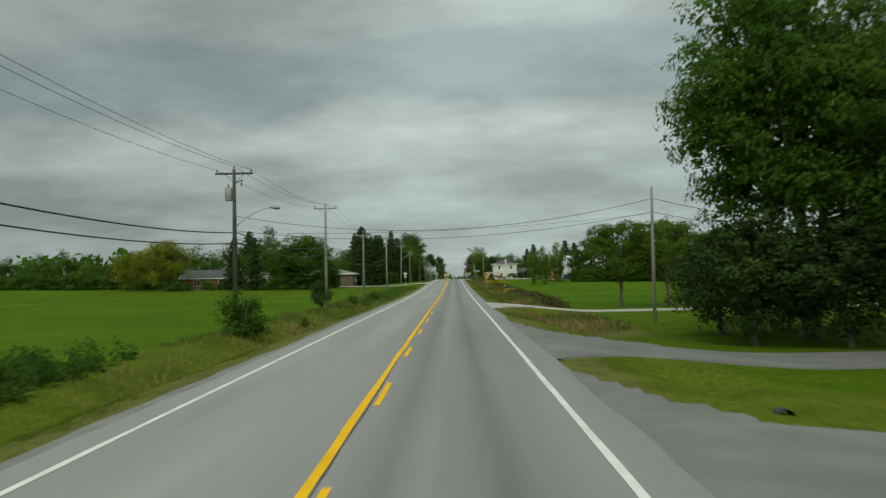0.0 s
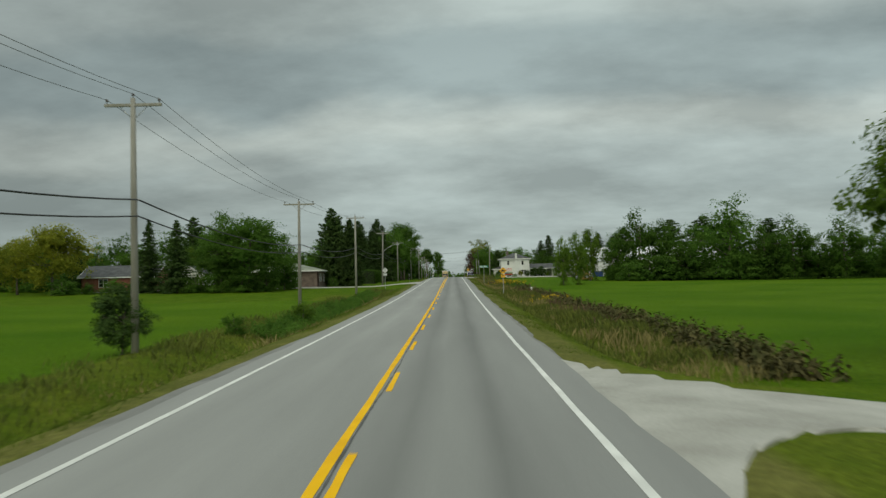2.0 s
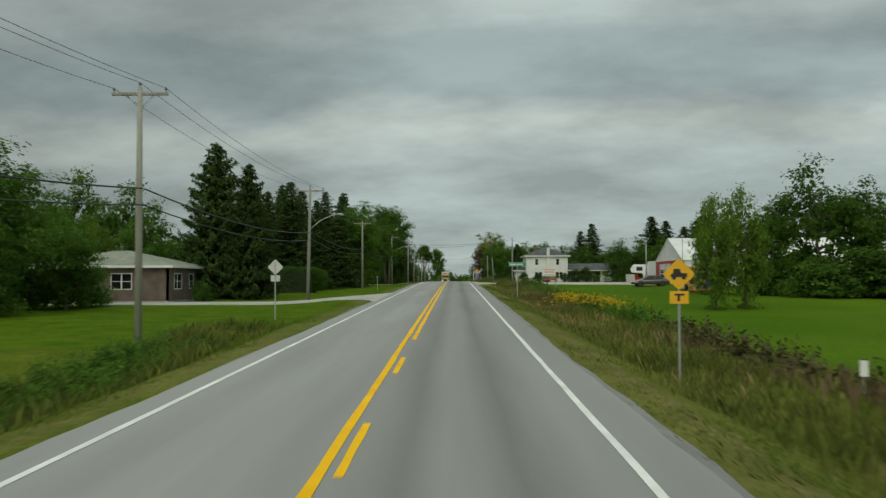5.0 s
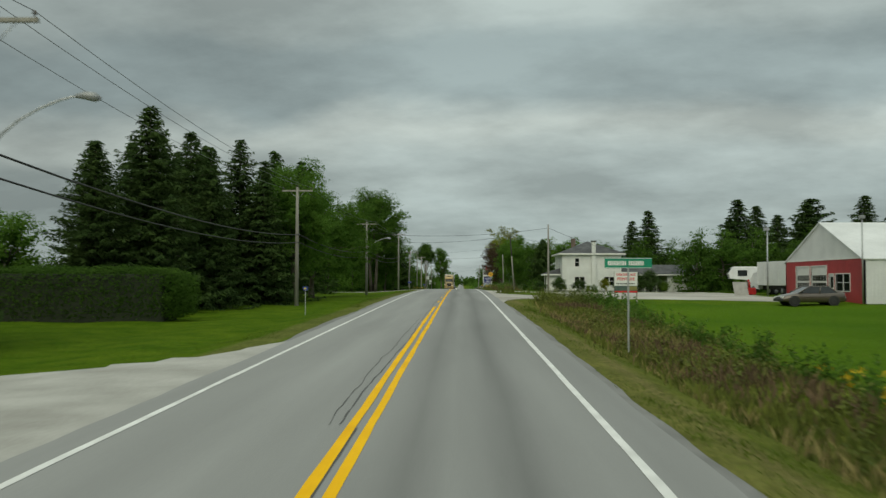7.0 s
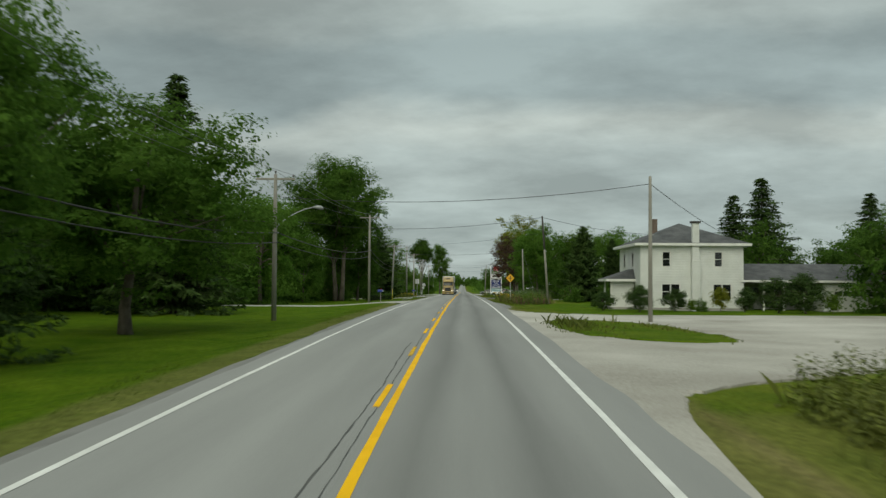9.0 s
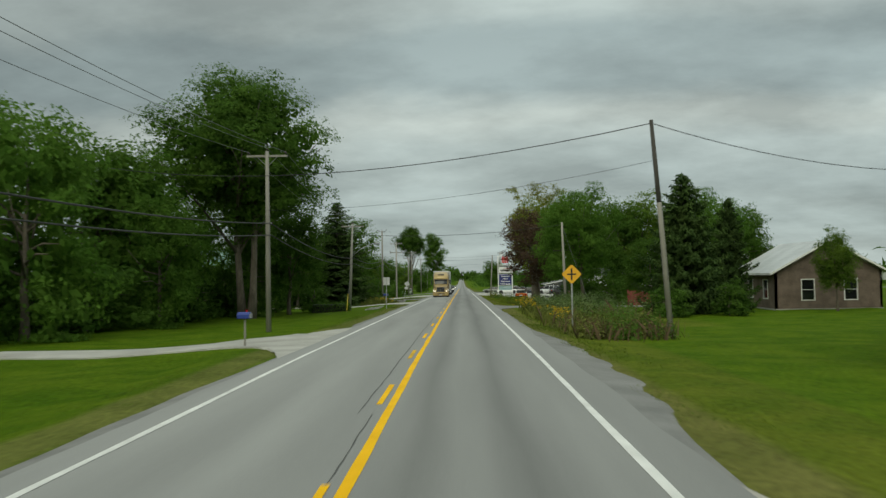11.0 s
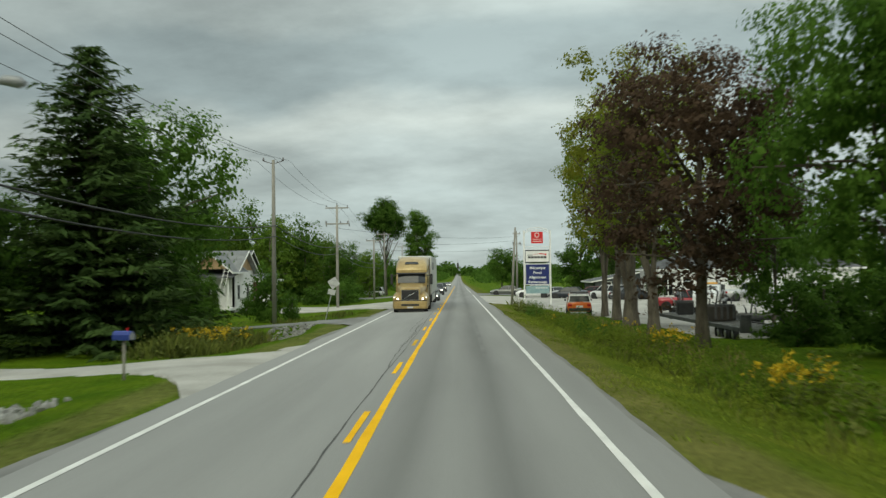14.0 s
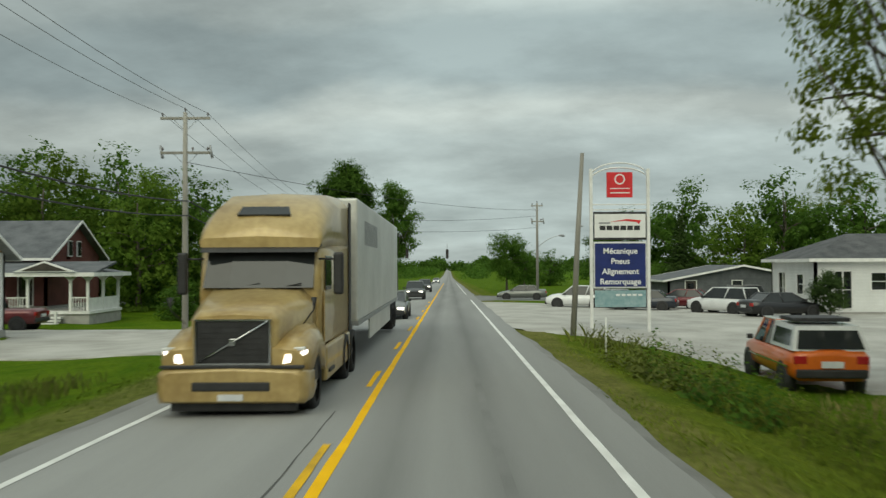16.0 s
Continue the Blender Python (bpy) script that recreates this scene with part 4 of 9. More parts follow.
# clump round the blue house
spot(light_tree, 10, ((20.5, 378, 11.5, 1.0), (27.5, 347, 5.8, 0.6)))
spot(maple_a, 12, ((12.7, 367.5, 11.4, 0.8), (13.6, 383, 12.2, 0.68), (26, 376, 11.5, 0.9)))
spot(maple_b, 11, ((23.5, 366, 9.8, 0.8), (17.6, 375.5, 10.5, 0.75), (15.8, 352, 5.6, 0.95), (35, 392, 11.5, 0.75), (17.0, 401.8, 8.4, 0.6)))
spot(broad_pine, 13, ((16.6, 345.5, 9.6, 0.72), (21.0, 350, 8.3, 0.5)), "dark green pine on the lawn beside the weeds")
spot(red_maple, 11, ((10.5, 391, 11.2, 1.0),))
spot(far_tree, 11, ((24, 395.5, 7, 0.75), (30.5, 396.5, 7.5, 0.85), (38, 398, 8, 0.9)))
spot(yellow_maple, 14, ((12.3, 413.5, 17.2, 1.03),))
spot(dull_maple, 14, ((12.8, 426.3, 15.8, 0.62), (12.7, 420.6, 16.2, 0.74), (11.8, 405, 14.0, 0.86)))
# far right, past the garage
spot(far_tree, 11, ((30, 512, 13.8, 1.0), (40, 506, 14, 1.05), (50, 508, 13.5, 1.1), (62, 504, 14, 1.1), (75, 500, 12, 1.2), (24, 520, 11, 1.0), (90, 496, 12, 1.2)))
spot(far_tree_b, 11, ((34.5, 503, 10, 1.0), (56, 500, 11, 1.0), (45, 515, 12, 1.0), (69, 507, 11, 1.1)))
spot(spruce_b, 13, ((28, 505, 9.5, 0.9),))
spot(maple_b, 11, ((10.6, 541, 9.0, 0.95), (15, 560, 7, 1.0)))
spot(far_tree, 11, ((17, 585, 7, 1.0), (24, 600, 8, 1.2), (38, 580, 8, 1.2)))
# left: houses behind the first field
spot(willow, 11, ((-61.5, 190, 11.2, 1.0), (-70, 196, 9, 1.0)))
spot(spruce_b, 13, ((-41.0, 187.5, 11.4, 0.95), (-46.2, 190, 11.6, 0.9), (-64, 205, 9.5, 0.8)))
spot(maple_b, 11, ((-30.0, 186.5, 11.6, 1.45), (-35.5, 189, 9.0, 0.9), (-25.6, 193.5, 5.4, 1.0)), "broad round tree hiding the brown house")
spot(far_tree, 11, ((-54, 258, 17, 0.95), (-62, 250, 13, 1.1), (-40, 241, 13.4, 1.0), (-46.5, 232, 11.5, 0.9), (-33.5, 232, 10.5, 0.8), (-75, 215, 8.5, 1.2), (-84, 222, 8, 1.2), (-96, 232, 8.5, 1.2), (-110, 240, 8, 1.3), (-125, 262, 8, 1.3), (-70, 240, 11, 1.2)))
spot(far_tree_b, 11, ((-50, 226, 8, 1.0), (-36, 224, 7.5, 1.0), (-88, 214, 6.5, 1.0), (-136, 280, 9, 1.2), (-104, 226, 6, 1.0)))
spot(pine, 13, ((-56, 246, 15.5, 0.8),))
spot(thicket, 3, ((-29, 188, 3.4, 1.3), (-33, 190, 3.6, 1.4), (-35.5, 200, 3.0, 1.3), (-28.2, 194, 4.6, 1.1), (-25.2, 196, 3.6, 1.0), (-52, 190, 2.5, 1.4), (-58, 186, 2.6, 1.5), (-19.2, 204, 1.8, 0.8)))
spot(far_tree, 11, tuple((-66 - 8.5 * k, 217 + 2.5 * (k % 3) + 2.2 * k, 8.6 + 0.8 * ((k * 2) % 3), 1.0) for k in range(9)) + ((-58, 216, 9, 0.9), (-51, 219, 8.6, 0.9), (-44, 217, 8, 0.9), (-38, 220, 8.5, 0.85)), "dark tree in the wood behind the houses")
spot(thicket, 3, tuple((-64 - 5.5 * k, 205 + 2.2 * k, 3.6 + 0.5 * (k % 3), 1.6) for k in range(12)) + ((-60.5, 193.5, 2.6, 1.0), (-56.5, 192, 1.9, 1.2), (-49, 192, 2.2, 1.2), (-43.5, 190, 1.8, 1.2), (-39.2, 189, 2.4, 1.2), (-37.5, 186, 3.0, 1.3), (-33.5, 184.5, 3.4, 1.3), (-26.8, 184.6, 3.4, 1.2), (-30.2, 183.6, 3.2, 1.4)), "dark undergrowth along the houses")
# bushes in the left verge
spot(thicket, 3, ((-9.3, 47, 2.5, 1.05), (-11.2, 22.5, 2.0, 1.25), (-13.5, 26, 1.9, 1.3), (-9.6, 17.0, 1.6, 1.2), (-9.6, 98, 1.2, 0.9)))
spot(pale_shrub, 3, ((-8.4, 60, 0.9, 0.6), (-8.6, 112, 1.6, 0.9)))
# spruce belt and lawn trees, left
spot(broad_pine, 13, ((-20.6, 213.5, 14.4, 0.64), (-17.1, 211.3, 12.2, 0.56)), "dense dark pine beside the drive")
spot(belt_spruce, 14, ((-18.6, 239, 13.4, 0.95), (-18.9, 248.4, 13.2, 0.9), (-16.6, 254, 13.5, 0.85), (-22.0, 251, 13.6, 0.95), (-23.5, 242, 11.6, 1.0), (-16.4, 245.0, 11.6, 0.8), (-15.2, 260.5, 13.4, 0.85), (-21.0, 258, 13.0, 0.95), (-20.6, 235.5, 10.6, 0.9)))
spot(spruce_a, 14, ((-27, 258, 14, 1.05), (-24, 268, 13, 1.0)))
spot(spruce_b, 13, ((-19.5, 297, 17.4, 1.0), (-29, 286, 17.8, 1.05), (-30, 279, 16, 1.0), (-14.2, 252.0, 11.4, 0.9), (-29, 270, 12.5, 1.2)))
spot(maple_a, 12, ((-14.2, 274.5, 11.6, 1.2), (-12.9, 258, 12.2, 0.82), (-30, 292, 12, 1.0), (-31, 301, 11, 1.1)))
spot(wood_tree, 11, ((-28, 306, 11, 1.1), (-30, 320, 11.5, 1.15), (-27, 333, 13.5, 1.05), (-24, 346, 13, 1.0), (-33, 340, 12, 1.1), (-36, 312, 12, 1.2), (-21.5, 348, 12.5, 0.9), (-18.6, 343, 8.5, 0.8), (-21, 330, 12, 0.9), (-17, 361.5, 8.5, 0.75), (-21.5, 362, 9.5, 0.9), (-24.5, 352, 12, 1.0)))
spot(wood_tree, 11, ((-27.5, 238.5, 6.4, 1.1), (-31.5, 241, 7.0, 1.2), (-36, 244, 6.6, 1.2), (-41, 247, 6.4, 1.2)))
spot(tall_tree, 20, ((-16.0, 356, 20.2, 1.04),))
spot(maple_b, 11, ((-14.6, 366, 10.5, 0.8), (-19, 368, 8.4, 0.85), (-25, 362, 9, 1.0), (-34, 372, 9, 1.1), (-17.5, 371, 7.5, 0.8)))
spot(thicket, 3, ((-13.7, 401.5, 4.2, 1.3), (-15.3, 399.5, 4.6, 1.2), (-13.4, 372.5, 2.9, 1.0), (-17.5, 373, 2.6, 1.3), (-22, 372, 2.6, 1.4)))
spot(maple_b, 11, ((-14.0, 402.5, 11.6, 0.86),))
spot(belt_spruce, 14, ((-14.4, 396.0, 13.2, 1.3), (-19.5, 394.5, 9.5, 1.1)), "broad dark green spruce beside the drive")
spot(maple_b, 11, ((-18.5, 391, 8, 0.95), (-17, 402, 7.5, 0.85), (-21, 412, 6.0, 0.8), (-15.2, 417, 3.4, 0.42)))
spot(pine, 13, ((-23.4, 398.5, 12.6, 0.75), (-30, 404, 9, 0.7)))
spot(thicket, 3, ((14.6, 341.5, 2.2, 1.0), (18.6, 342, 2.4, 1.0), (15.0, 366.5, 3.0, 1.0), (17.4, 372, 4.2, 0.9), (17.5, 396, 3.4, 1.2), (21.5, 397.5, 3.8, 1.4), (26, 398.5, 3.8, 1.5), (31, 399, 3.6, 1.5), (14.6, 392.5, 2.6, 1.0), (16.6, 394.5, 3.0, 1.1), (15.6, 386.5, 3.0, 1.0), (18.8, 384.5, 3.8, 1.2), (22.5, 385.5, 4.2, 1.3), (27, 385, 4.2, 1.4), (36, 400, 3.8, 1.6), (41.5, 401, 4.0, 1.7)))
spot(spruce_b, 13, ((-19.2, 425.5, 6.5, 0.95),))
# undergrowth behind the lawn trees
spot(thicket, 3, tuple((x, y, h, 1.6) for x, y, h in ((-27, 262, 3.6), (-28, 272, 3.8), (-29, 282, 3.6), (-30, 291, 3.8), (-31, 300, 3.6), (-32, 309, 4.0), (-32, 327, 3.8), (-30, 337, 3.6), (-28, 347, 3.4), (-26, 253, 3.4), (-24, 242, 3.2), (-22, 234, 3.0), (-27.5, 238, 4.0), (-31, 240, 4.4), (-35, 243, 4.6), (-39.5, 245, 4.8), (-44, 248, 5.0))), "dense dark undergrowth at the lawn's end")
spot(thicket, 3, tuple((x, y, h, 1.5) for x, y, h in ((-24.5, 318, 4.2), (-23.5, 324, 4.6), (-22.8, 335, 4.4), (-22.5, 340, 4.8), (-21.5, 352, 4.4), (-22.5, 358, 4.2), (-19.8, 364.5, 3.6), (-26, 311, 4.4), (-27, 304, 4.6), (-32.5, 297, 4.0), (-33, 288, 3.8))), "dense dark undergrowth at the lawn's end")
# left, round the farmhouse and on
spot(far_tree, 11, ((-14.5, 474, 8.5, 0.8), (-20, 482, 12, 0.95), (-28, 486, 14.5, 1.0), (-38, 488, 15, 1.0), (-48, 482, 15, 1.1), (-58, 470, 14.5, 1.1), (-66, 458, 14, 1.1), (-16, 508, 9.5, 0.9), (-24, 512, 10, 1.0), (-34, 505, 11, 1.1), (-44, 500, 12, 1.1)))
spot(far_tree_b, 11, ((-17, 478, 8.5, 0.8), (-24, 477, 11.5, 0.9), (-33, 480, 13.5, 0.95), (-43, 478, 14, 1.0), (-53, 474, 11, 1.1), (-13, 500, 7.5, 0.8)))
spot(high_tree, 18, ((-12.6, 527, 18.8, 0.98),))
spot(narrow_tree, 17, ((-7.0, 546, 17.6, 1.0),))
spot(thicket, 3, ((-16.5, 432.5, 1.8, 0.9), (-19.5, 431, 2.2, 1.0), (-23, 431.5, 2.6, 1.0), (-26.5, 430, 3.2, 1.1), (-12.5, 462, 2.3, 1.2), (-15.5, 462, 2.6, 1.2), (-13, 468, 3.2, 1.3), (-11.6, 419, 4.1, 0.72), (-10.4, 420.5, 2.2, 0.6)))
spot(far_tree, 11, ((-13, 590, 10, 1.0), (-20, 610, 11, 1.1), (-30, 570, 12, 1.2), (-42, 590, 12, 1.3), (-26, 640, 12, 1.3)))
# plants in front of the white house
spot(cedar, 5, ((14.6, 300.5, 2.1, 1.15), (17.2, 300.4, 1.7, 1.2), (12.2, 302.5, 1.5, 1.5), (24.6, 299.5, 2.7, 1.1), (26.4, 299, 3.0, 1.0), (22.4, 300.2, 1.9, 1.0)), "clipped dark green bush by the house wall")
spot(willow, 11, ((20.6, 300.2, 1.9, 0.75),), "low straw-green ornamental bush by the house wall")
spot(thicket, 3, ((19.2, 300.6, 1.1, 0.8),))
spot(pale_shrub, 3, ((18.4, 300.3, 1.0, 0.8), (28.0, 298.2, 1.6, 0.9)))

# ---- grass, weeds and hedges ----
def blades(name, xs, ys, heights, widths, mat, rng, lean=0.35, label="", category="grass"):
    """Blades of grass or weed stalks as bent triangles, one mesh."""
    n = len(xs)
    z = ground_z(xs, ys) - 0.03
    a = rng.uniform(0, math.tau, n)
    lx, ly = rng.normal(0, lean, n) * heights, rng.normal(0, lean, n) * heights
    dx, dy = np.cos(a) * widths / 2, np.sin(a) * widths / 2
    p0 = np.stack([xs - dx, ys - dy, z], -1)
    p1 = np.stack([xs + dx, ys + dy, z], -1)
    m0 = np.stack([xs + dx * 0.8 + lx * 0.35, ys + dy * 0.8 + ly * 0.35, z + heights * 0.6], -1)
    p2 = np.stack([xs + lx, ys + ly, z + heights], -1)
    v = np.stack([p0, p1, m0, p2], 1).reshape(-1, 3)
    f = np.arange(n * 4).reshape(n, 4)
    return tagged(new(name, mesh_of(name, v, f, mat)), label, category, kind="stuff")


def clumped(rng, n, x0, x1, y0, y1, clump=10, spread=0.35, free=False):
    k = max(1, n // clump)
    cx, cy = rng.uniform(x0, x1, k), rng.uniform(y0, y1, k)
    xs = np.repeat(cx, clump) + rng.normal(0, spread, k * clump)
    ys = np.repeat(cy, clump) + rng.normal(0, spread * 1.6, k * clump)
    keep = ((bridge(xs, ys) < 0.85) | free) & (np.abs(xs) > np.where(xs > 0, 4.6, 4.8))
    return xs[keep], ys[keep]


def sward(zones, mat, seed, name, label, hmin, hmax, width, lean=0.3, spread=0.35, free=False, thick=1.0):
    rng = np.random.default_rng(seed)
    X, Y, H = [], [], []
    for x0, x1, y0, y1, dens, hs in zones:
        n = int((x1 - x0) * (y1 - y0) * dens * thick)
        xs, ys = clumped(rng, n, x0, x1, y0, y1, 12, spread, free)
        tall = 0.65 + 0.45 * np.sin(xs * 1.3 + ys * 0.31 + seed) * np.sin(ys * 0.17 + 2.0)
        X.append(xs), Y.append(ys), H.append(rng.uniform(hmin, hmax, len(xs)) * hs * np.clip(tall, 0.35, 1.1))
    X, Y, H = np.concatenate(X), np.concatenate(Y), np.concatenate(H)
    return blades(name, X, Y, H, width * rng.uniform(0.6, 1.5, len(X)), mat, rng, lean, label)


# short rough grass along both edges of the road
sward(((4.6, 6.4, 12, 245, 60, 1), (-6.6, -4.6, 8, 200, 50, 1), (4.6, 6.2, 296, 366, 60, 1), (6.2, 14, 296, 321, 22, 0.6), (-6.5, -4.6, 200, 440, 45, 0.8)), LAWN_BLADE, 201, "verge_grass", "short green grass along the road edge", 0.04, 0.13, 0.02, 0.6, thick=1.7)
sward(((5.4, 7.2, 267.5, 277, 40, 1.0), (7.0, 10.8, 265.8, 276.5, 40, 1.0), (6.0, 8.5, 271, 277, 30, 2.4)), WEED, 202, "island_grass", "rough weedy grass on the island in the yard", 0.10, 0.30, 0.05, 0.4, 0.3, True)
sward(((4.6, 7.6, 366, 440, 62, 1.0), (6.2, 8.0, 366, 440, 30, 1.8)), FRESH_BLADE, 208, "verge_grass", "fresh yellow-green grass along the road edge", 0.05, 0.16, 0.024, 0.6, thick=1.5)
# tall weeds in and behind the ditches
sward(((8.2, 10.0, 80, 172, 34, 0.75), (6.8, 8.4, 80, 172, 34, 0.5), (6.8, 9.8, 172, 246, 34, 0.5), (6.4, 10.5, 44, 62, 14, 0.6), (-9.2, -6.8, 40, 90, 10, 0.35), (-9.5, -6.6, 90, 150, 30, 0.45), (6.4, 9.8, 321, 357.5, 40, 1.0), (7.4, 9.6, 372, 425, 14, 0.5), (-10.5, -7.4, 389, 399, 45, 1.0), (7.2, 12, 246, 254, 16, 0.8), (6.5, 9.5, 436, 443, 30, 0.8), (-12, -9.0, 40, 150, 8, 0.6), (-9.5, -7, 150, 176, 30, 0.8), (-10, -6.8, 410, 427, 14, 0.5), (10, 13, 216, 246, 8, 0.6)), WEED, 203, "tall_weeds", "tall green weeds in the roadside ditch", 0.35, 1.0, 0.036, 0.28, 0.45, thick=2.0)
sward(((6.4, 10.5, 44, 62, 26, 0.6), (7.0, 10.5, 76, 84, 24, 0.55), (7.4, 9.6, 84, 170, 9, 0.7), (6.8, 9.6, 170, 246, 16, 0.58), (-9.0, -6.8, 24, 70, 20, 0.45), (-8.5, -6.3, 70, 150, 6, 0.6), (8.6, 11.8, 397, 425, 26, 0.45), (8.4, 10.5, 376, 397, 10, 0.5), (8.5, 11.5, 330, 352, 12, 0.8), (-10, -7.4, 390, 399, 12, 0.8)), STRAW, 205, "dry_grass", "tall straw-coloured dry grass by the ditch", 0.4, 0.95, 0.026, 0.25, 0.4, thick=1.5)
sward(((7.4, 10.2, 190, 244, 16, 0.6), (6.9, 9.6, 322, 350, 5, 1.1), (6.7, 9.2, 319.5, 332, 22, 1.35), (9.4, 11.4, 96, 172, 8, 0.95)), RUSSET, 207, "brown_weeds", "brown seeding weeds in the roadside ditch", 0.5, 1.0, 0.045, 0.25, 0.5, thick=1.6)


def broad_weeds(name, zones, seed, mat, size, hmax, label):
    """Leafy weeds: broad leaves set up a short stalk, in one mesh."""
    rng = np.random.default_rng(seed)
    cs, ns, ss = [], [], []
    for x0, x1, y0, y1, n in zones:
        for _ in range(n):
            x, y = rng.uniform(x0, x1), rng.uniform(y0, y1)
            if bridge(x, y) > 0.8:
                continue
            h = rng.uniform(0.35, 1.0) * hmax
            z = gz(x, y)
            for k in range(24):
                f = (k + 0.5) / 24
                a = rng.uniform(0, math.tau)
                ro = rng.uniform(0.05, 0.32) * (1.1 - 0.6 * f)
                cs.append((x + math.cos(a) * ro, y + math.sin(a) * ro, z + f * h))
                ns.append((math.cos(a) * 0.6 + rng.normal(0, 0.2), math.sin(a) * 0.6 + rng.normal(0, 0.2), 0.8))
                ss.append(size * rng.uniform(0.6, 1.3) * (1.15 - 0.6 * f))
    return tagged(new(name, leaf_mesh(name, np.array(cs), np.array(ns), np.array(ss), mat, rng, 1.7)), label, "weeds", kind="stuff")


broad_weeds("dock_weeds", ((9.8, 11.6, 76, 172, 400), (9.6, 11, 76, 110, 200)), 301, material("dock_leaf", (0.050, 0.062, 0.020), (0.125, 0.105, 0.045), 0.5, 0.8, 0, 3, island=0.4, through_light=0.2, spec=0.1), 0.17, 1.0, "dark brown-green dock weeds along the field edge")
broad_weeds("burdock_weeds", ((-12.5, -9.4, 6, 30, 220), (9.8, 11.4, 172, 236, 170)), 302, LEAF, 0.17, 1.1, "dark leafy weeds in the ditch")
broad_weeds("leafy_weeds", ((-10.2, -7.6, 388.5, 398.5, 160), (7.0, 12, 245, 254.5, 480), (7.2, 10.4, 196, 236, 170), (6.3, 9.6, 321, 357.5, 560), (6.1, 9.2, 340, 357.5, 380), (7.8, 9.8, 373, 378, 26), (4.8, 8.5, 265, 270, 40), (6.4, 8.2, 436, 442, 30), (6.0, 8.0, 424.5, 431.5, 90), (5.9, 9.2, 319.5, 332, 330)), 303, WEED, 0.095, 1.2, "leafy green weeds in the roadside ditch")
broad_weeds("grey_weeds", ((7.0, 13.5, 353.5, 359, 330), (7.0, 10.5, 338, 357.5, 480), (8.4, 9.8, 325, 338, 70)), 305, material("grey_green_leaf", (0.080, 0.128, 0.045), (0.145, 0.195, 0.072), 0.5, 0.8, 0, 3, island=0.35, through_light=0.35, spec=0.1), 0.135, 1.65, "grey-green weeds by the ditch")
broad_weeds("fresh_weeds", ((7.5, 10.2, 374, 398, 210), (7.4, 9.4, 396, 414, 330), (7.0, 9.0, 414, 433, 130), (6.6, 9.4, 340, 357.5, 160)), 306, LEAF_OLIVE, 0.10, 0.85, "fresh green leafy weeds along the ditch")
broad_weeds("bushy_weeds", ((7.2, 9.4, 319, 328, 110), (7.6, 9.8, 328, 338, 60), (7.4, 10.4, 344, 357, 120), (7.4, 8.8, 398, 411, 30), (6.6, 7.8, 421, 429, 30)), 308, LEAF, 0.12, 1.4, "dark green bushy weeds along the ditch")
broad_weeds("dark_hedge_weeds", ((-12.0, -10.2, 8, 34, 120), (10.5, 12.8, 236, 250, 60)), 307, LEAF, 0.2, 1.2, "dark scrub in the left ditch")
broad_weeds("ditch_weeds", ((-9.4, -7.4, 100, 166, 1300),), 309, LEAF, 0.13, 0.8, "dense dark green growth filling the ditch")


def flowers(name, zones, seed, label, tall=1.0):
    rng = np.random.default_rng(seed)
    cs, ns, ss = [], [], []
    for x, y, n, sp in zones:
        for _ in range(n):
            px_, py_ = x + rng.normal(0, sp * 0.5), y + rng.normal(0, sp)
            top = gz(px_, py_) + rng.uniform(0.5, 0.95) * tall
            for k in range(9):
                cs.append((px_ + rng.normal(0, 0.07), py_ + rng.normal(0, 0.07), top - abs(rng.normal(0, 0.10))))
                ns.append(rng.normal(size=3) + np.array([0, 0, 0.6]))
                ss.append(rng.uniform(0.05, 0.11))
    return tagged(new(name, leaf_mesh(name, np.array(cs), np.array(ns), np.array(ss), GOLD, rng, 1.5)), label, "wildflowers", kind="stuff")


flowers("goldenrod", ((10.6, 193.0, 190, 2.4), (11.0, 198.5, 90, 2.2), (10.6, 186, 24, 1.4), 
                      (8.4, 377, 30, 0.7), (8.9, 389, 18, 0.6), (9.2, 399, 14, 2.0), (9.8, 126, 25, 2.0), (-8.6, 394, 60, 1.4)), 311, "yellow goldenrod in bloom among the weeds")
flowers("goldenrod", ((6.1, 348.0, 16, 0.9), (6.3, 345.6, 8, 0.6), (6.7, 333.6, 22, 0.6), (6.5, 331.4, 10, 0.4)), 313, "tall yellow goldenrod among leafy weeds", 1.25)


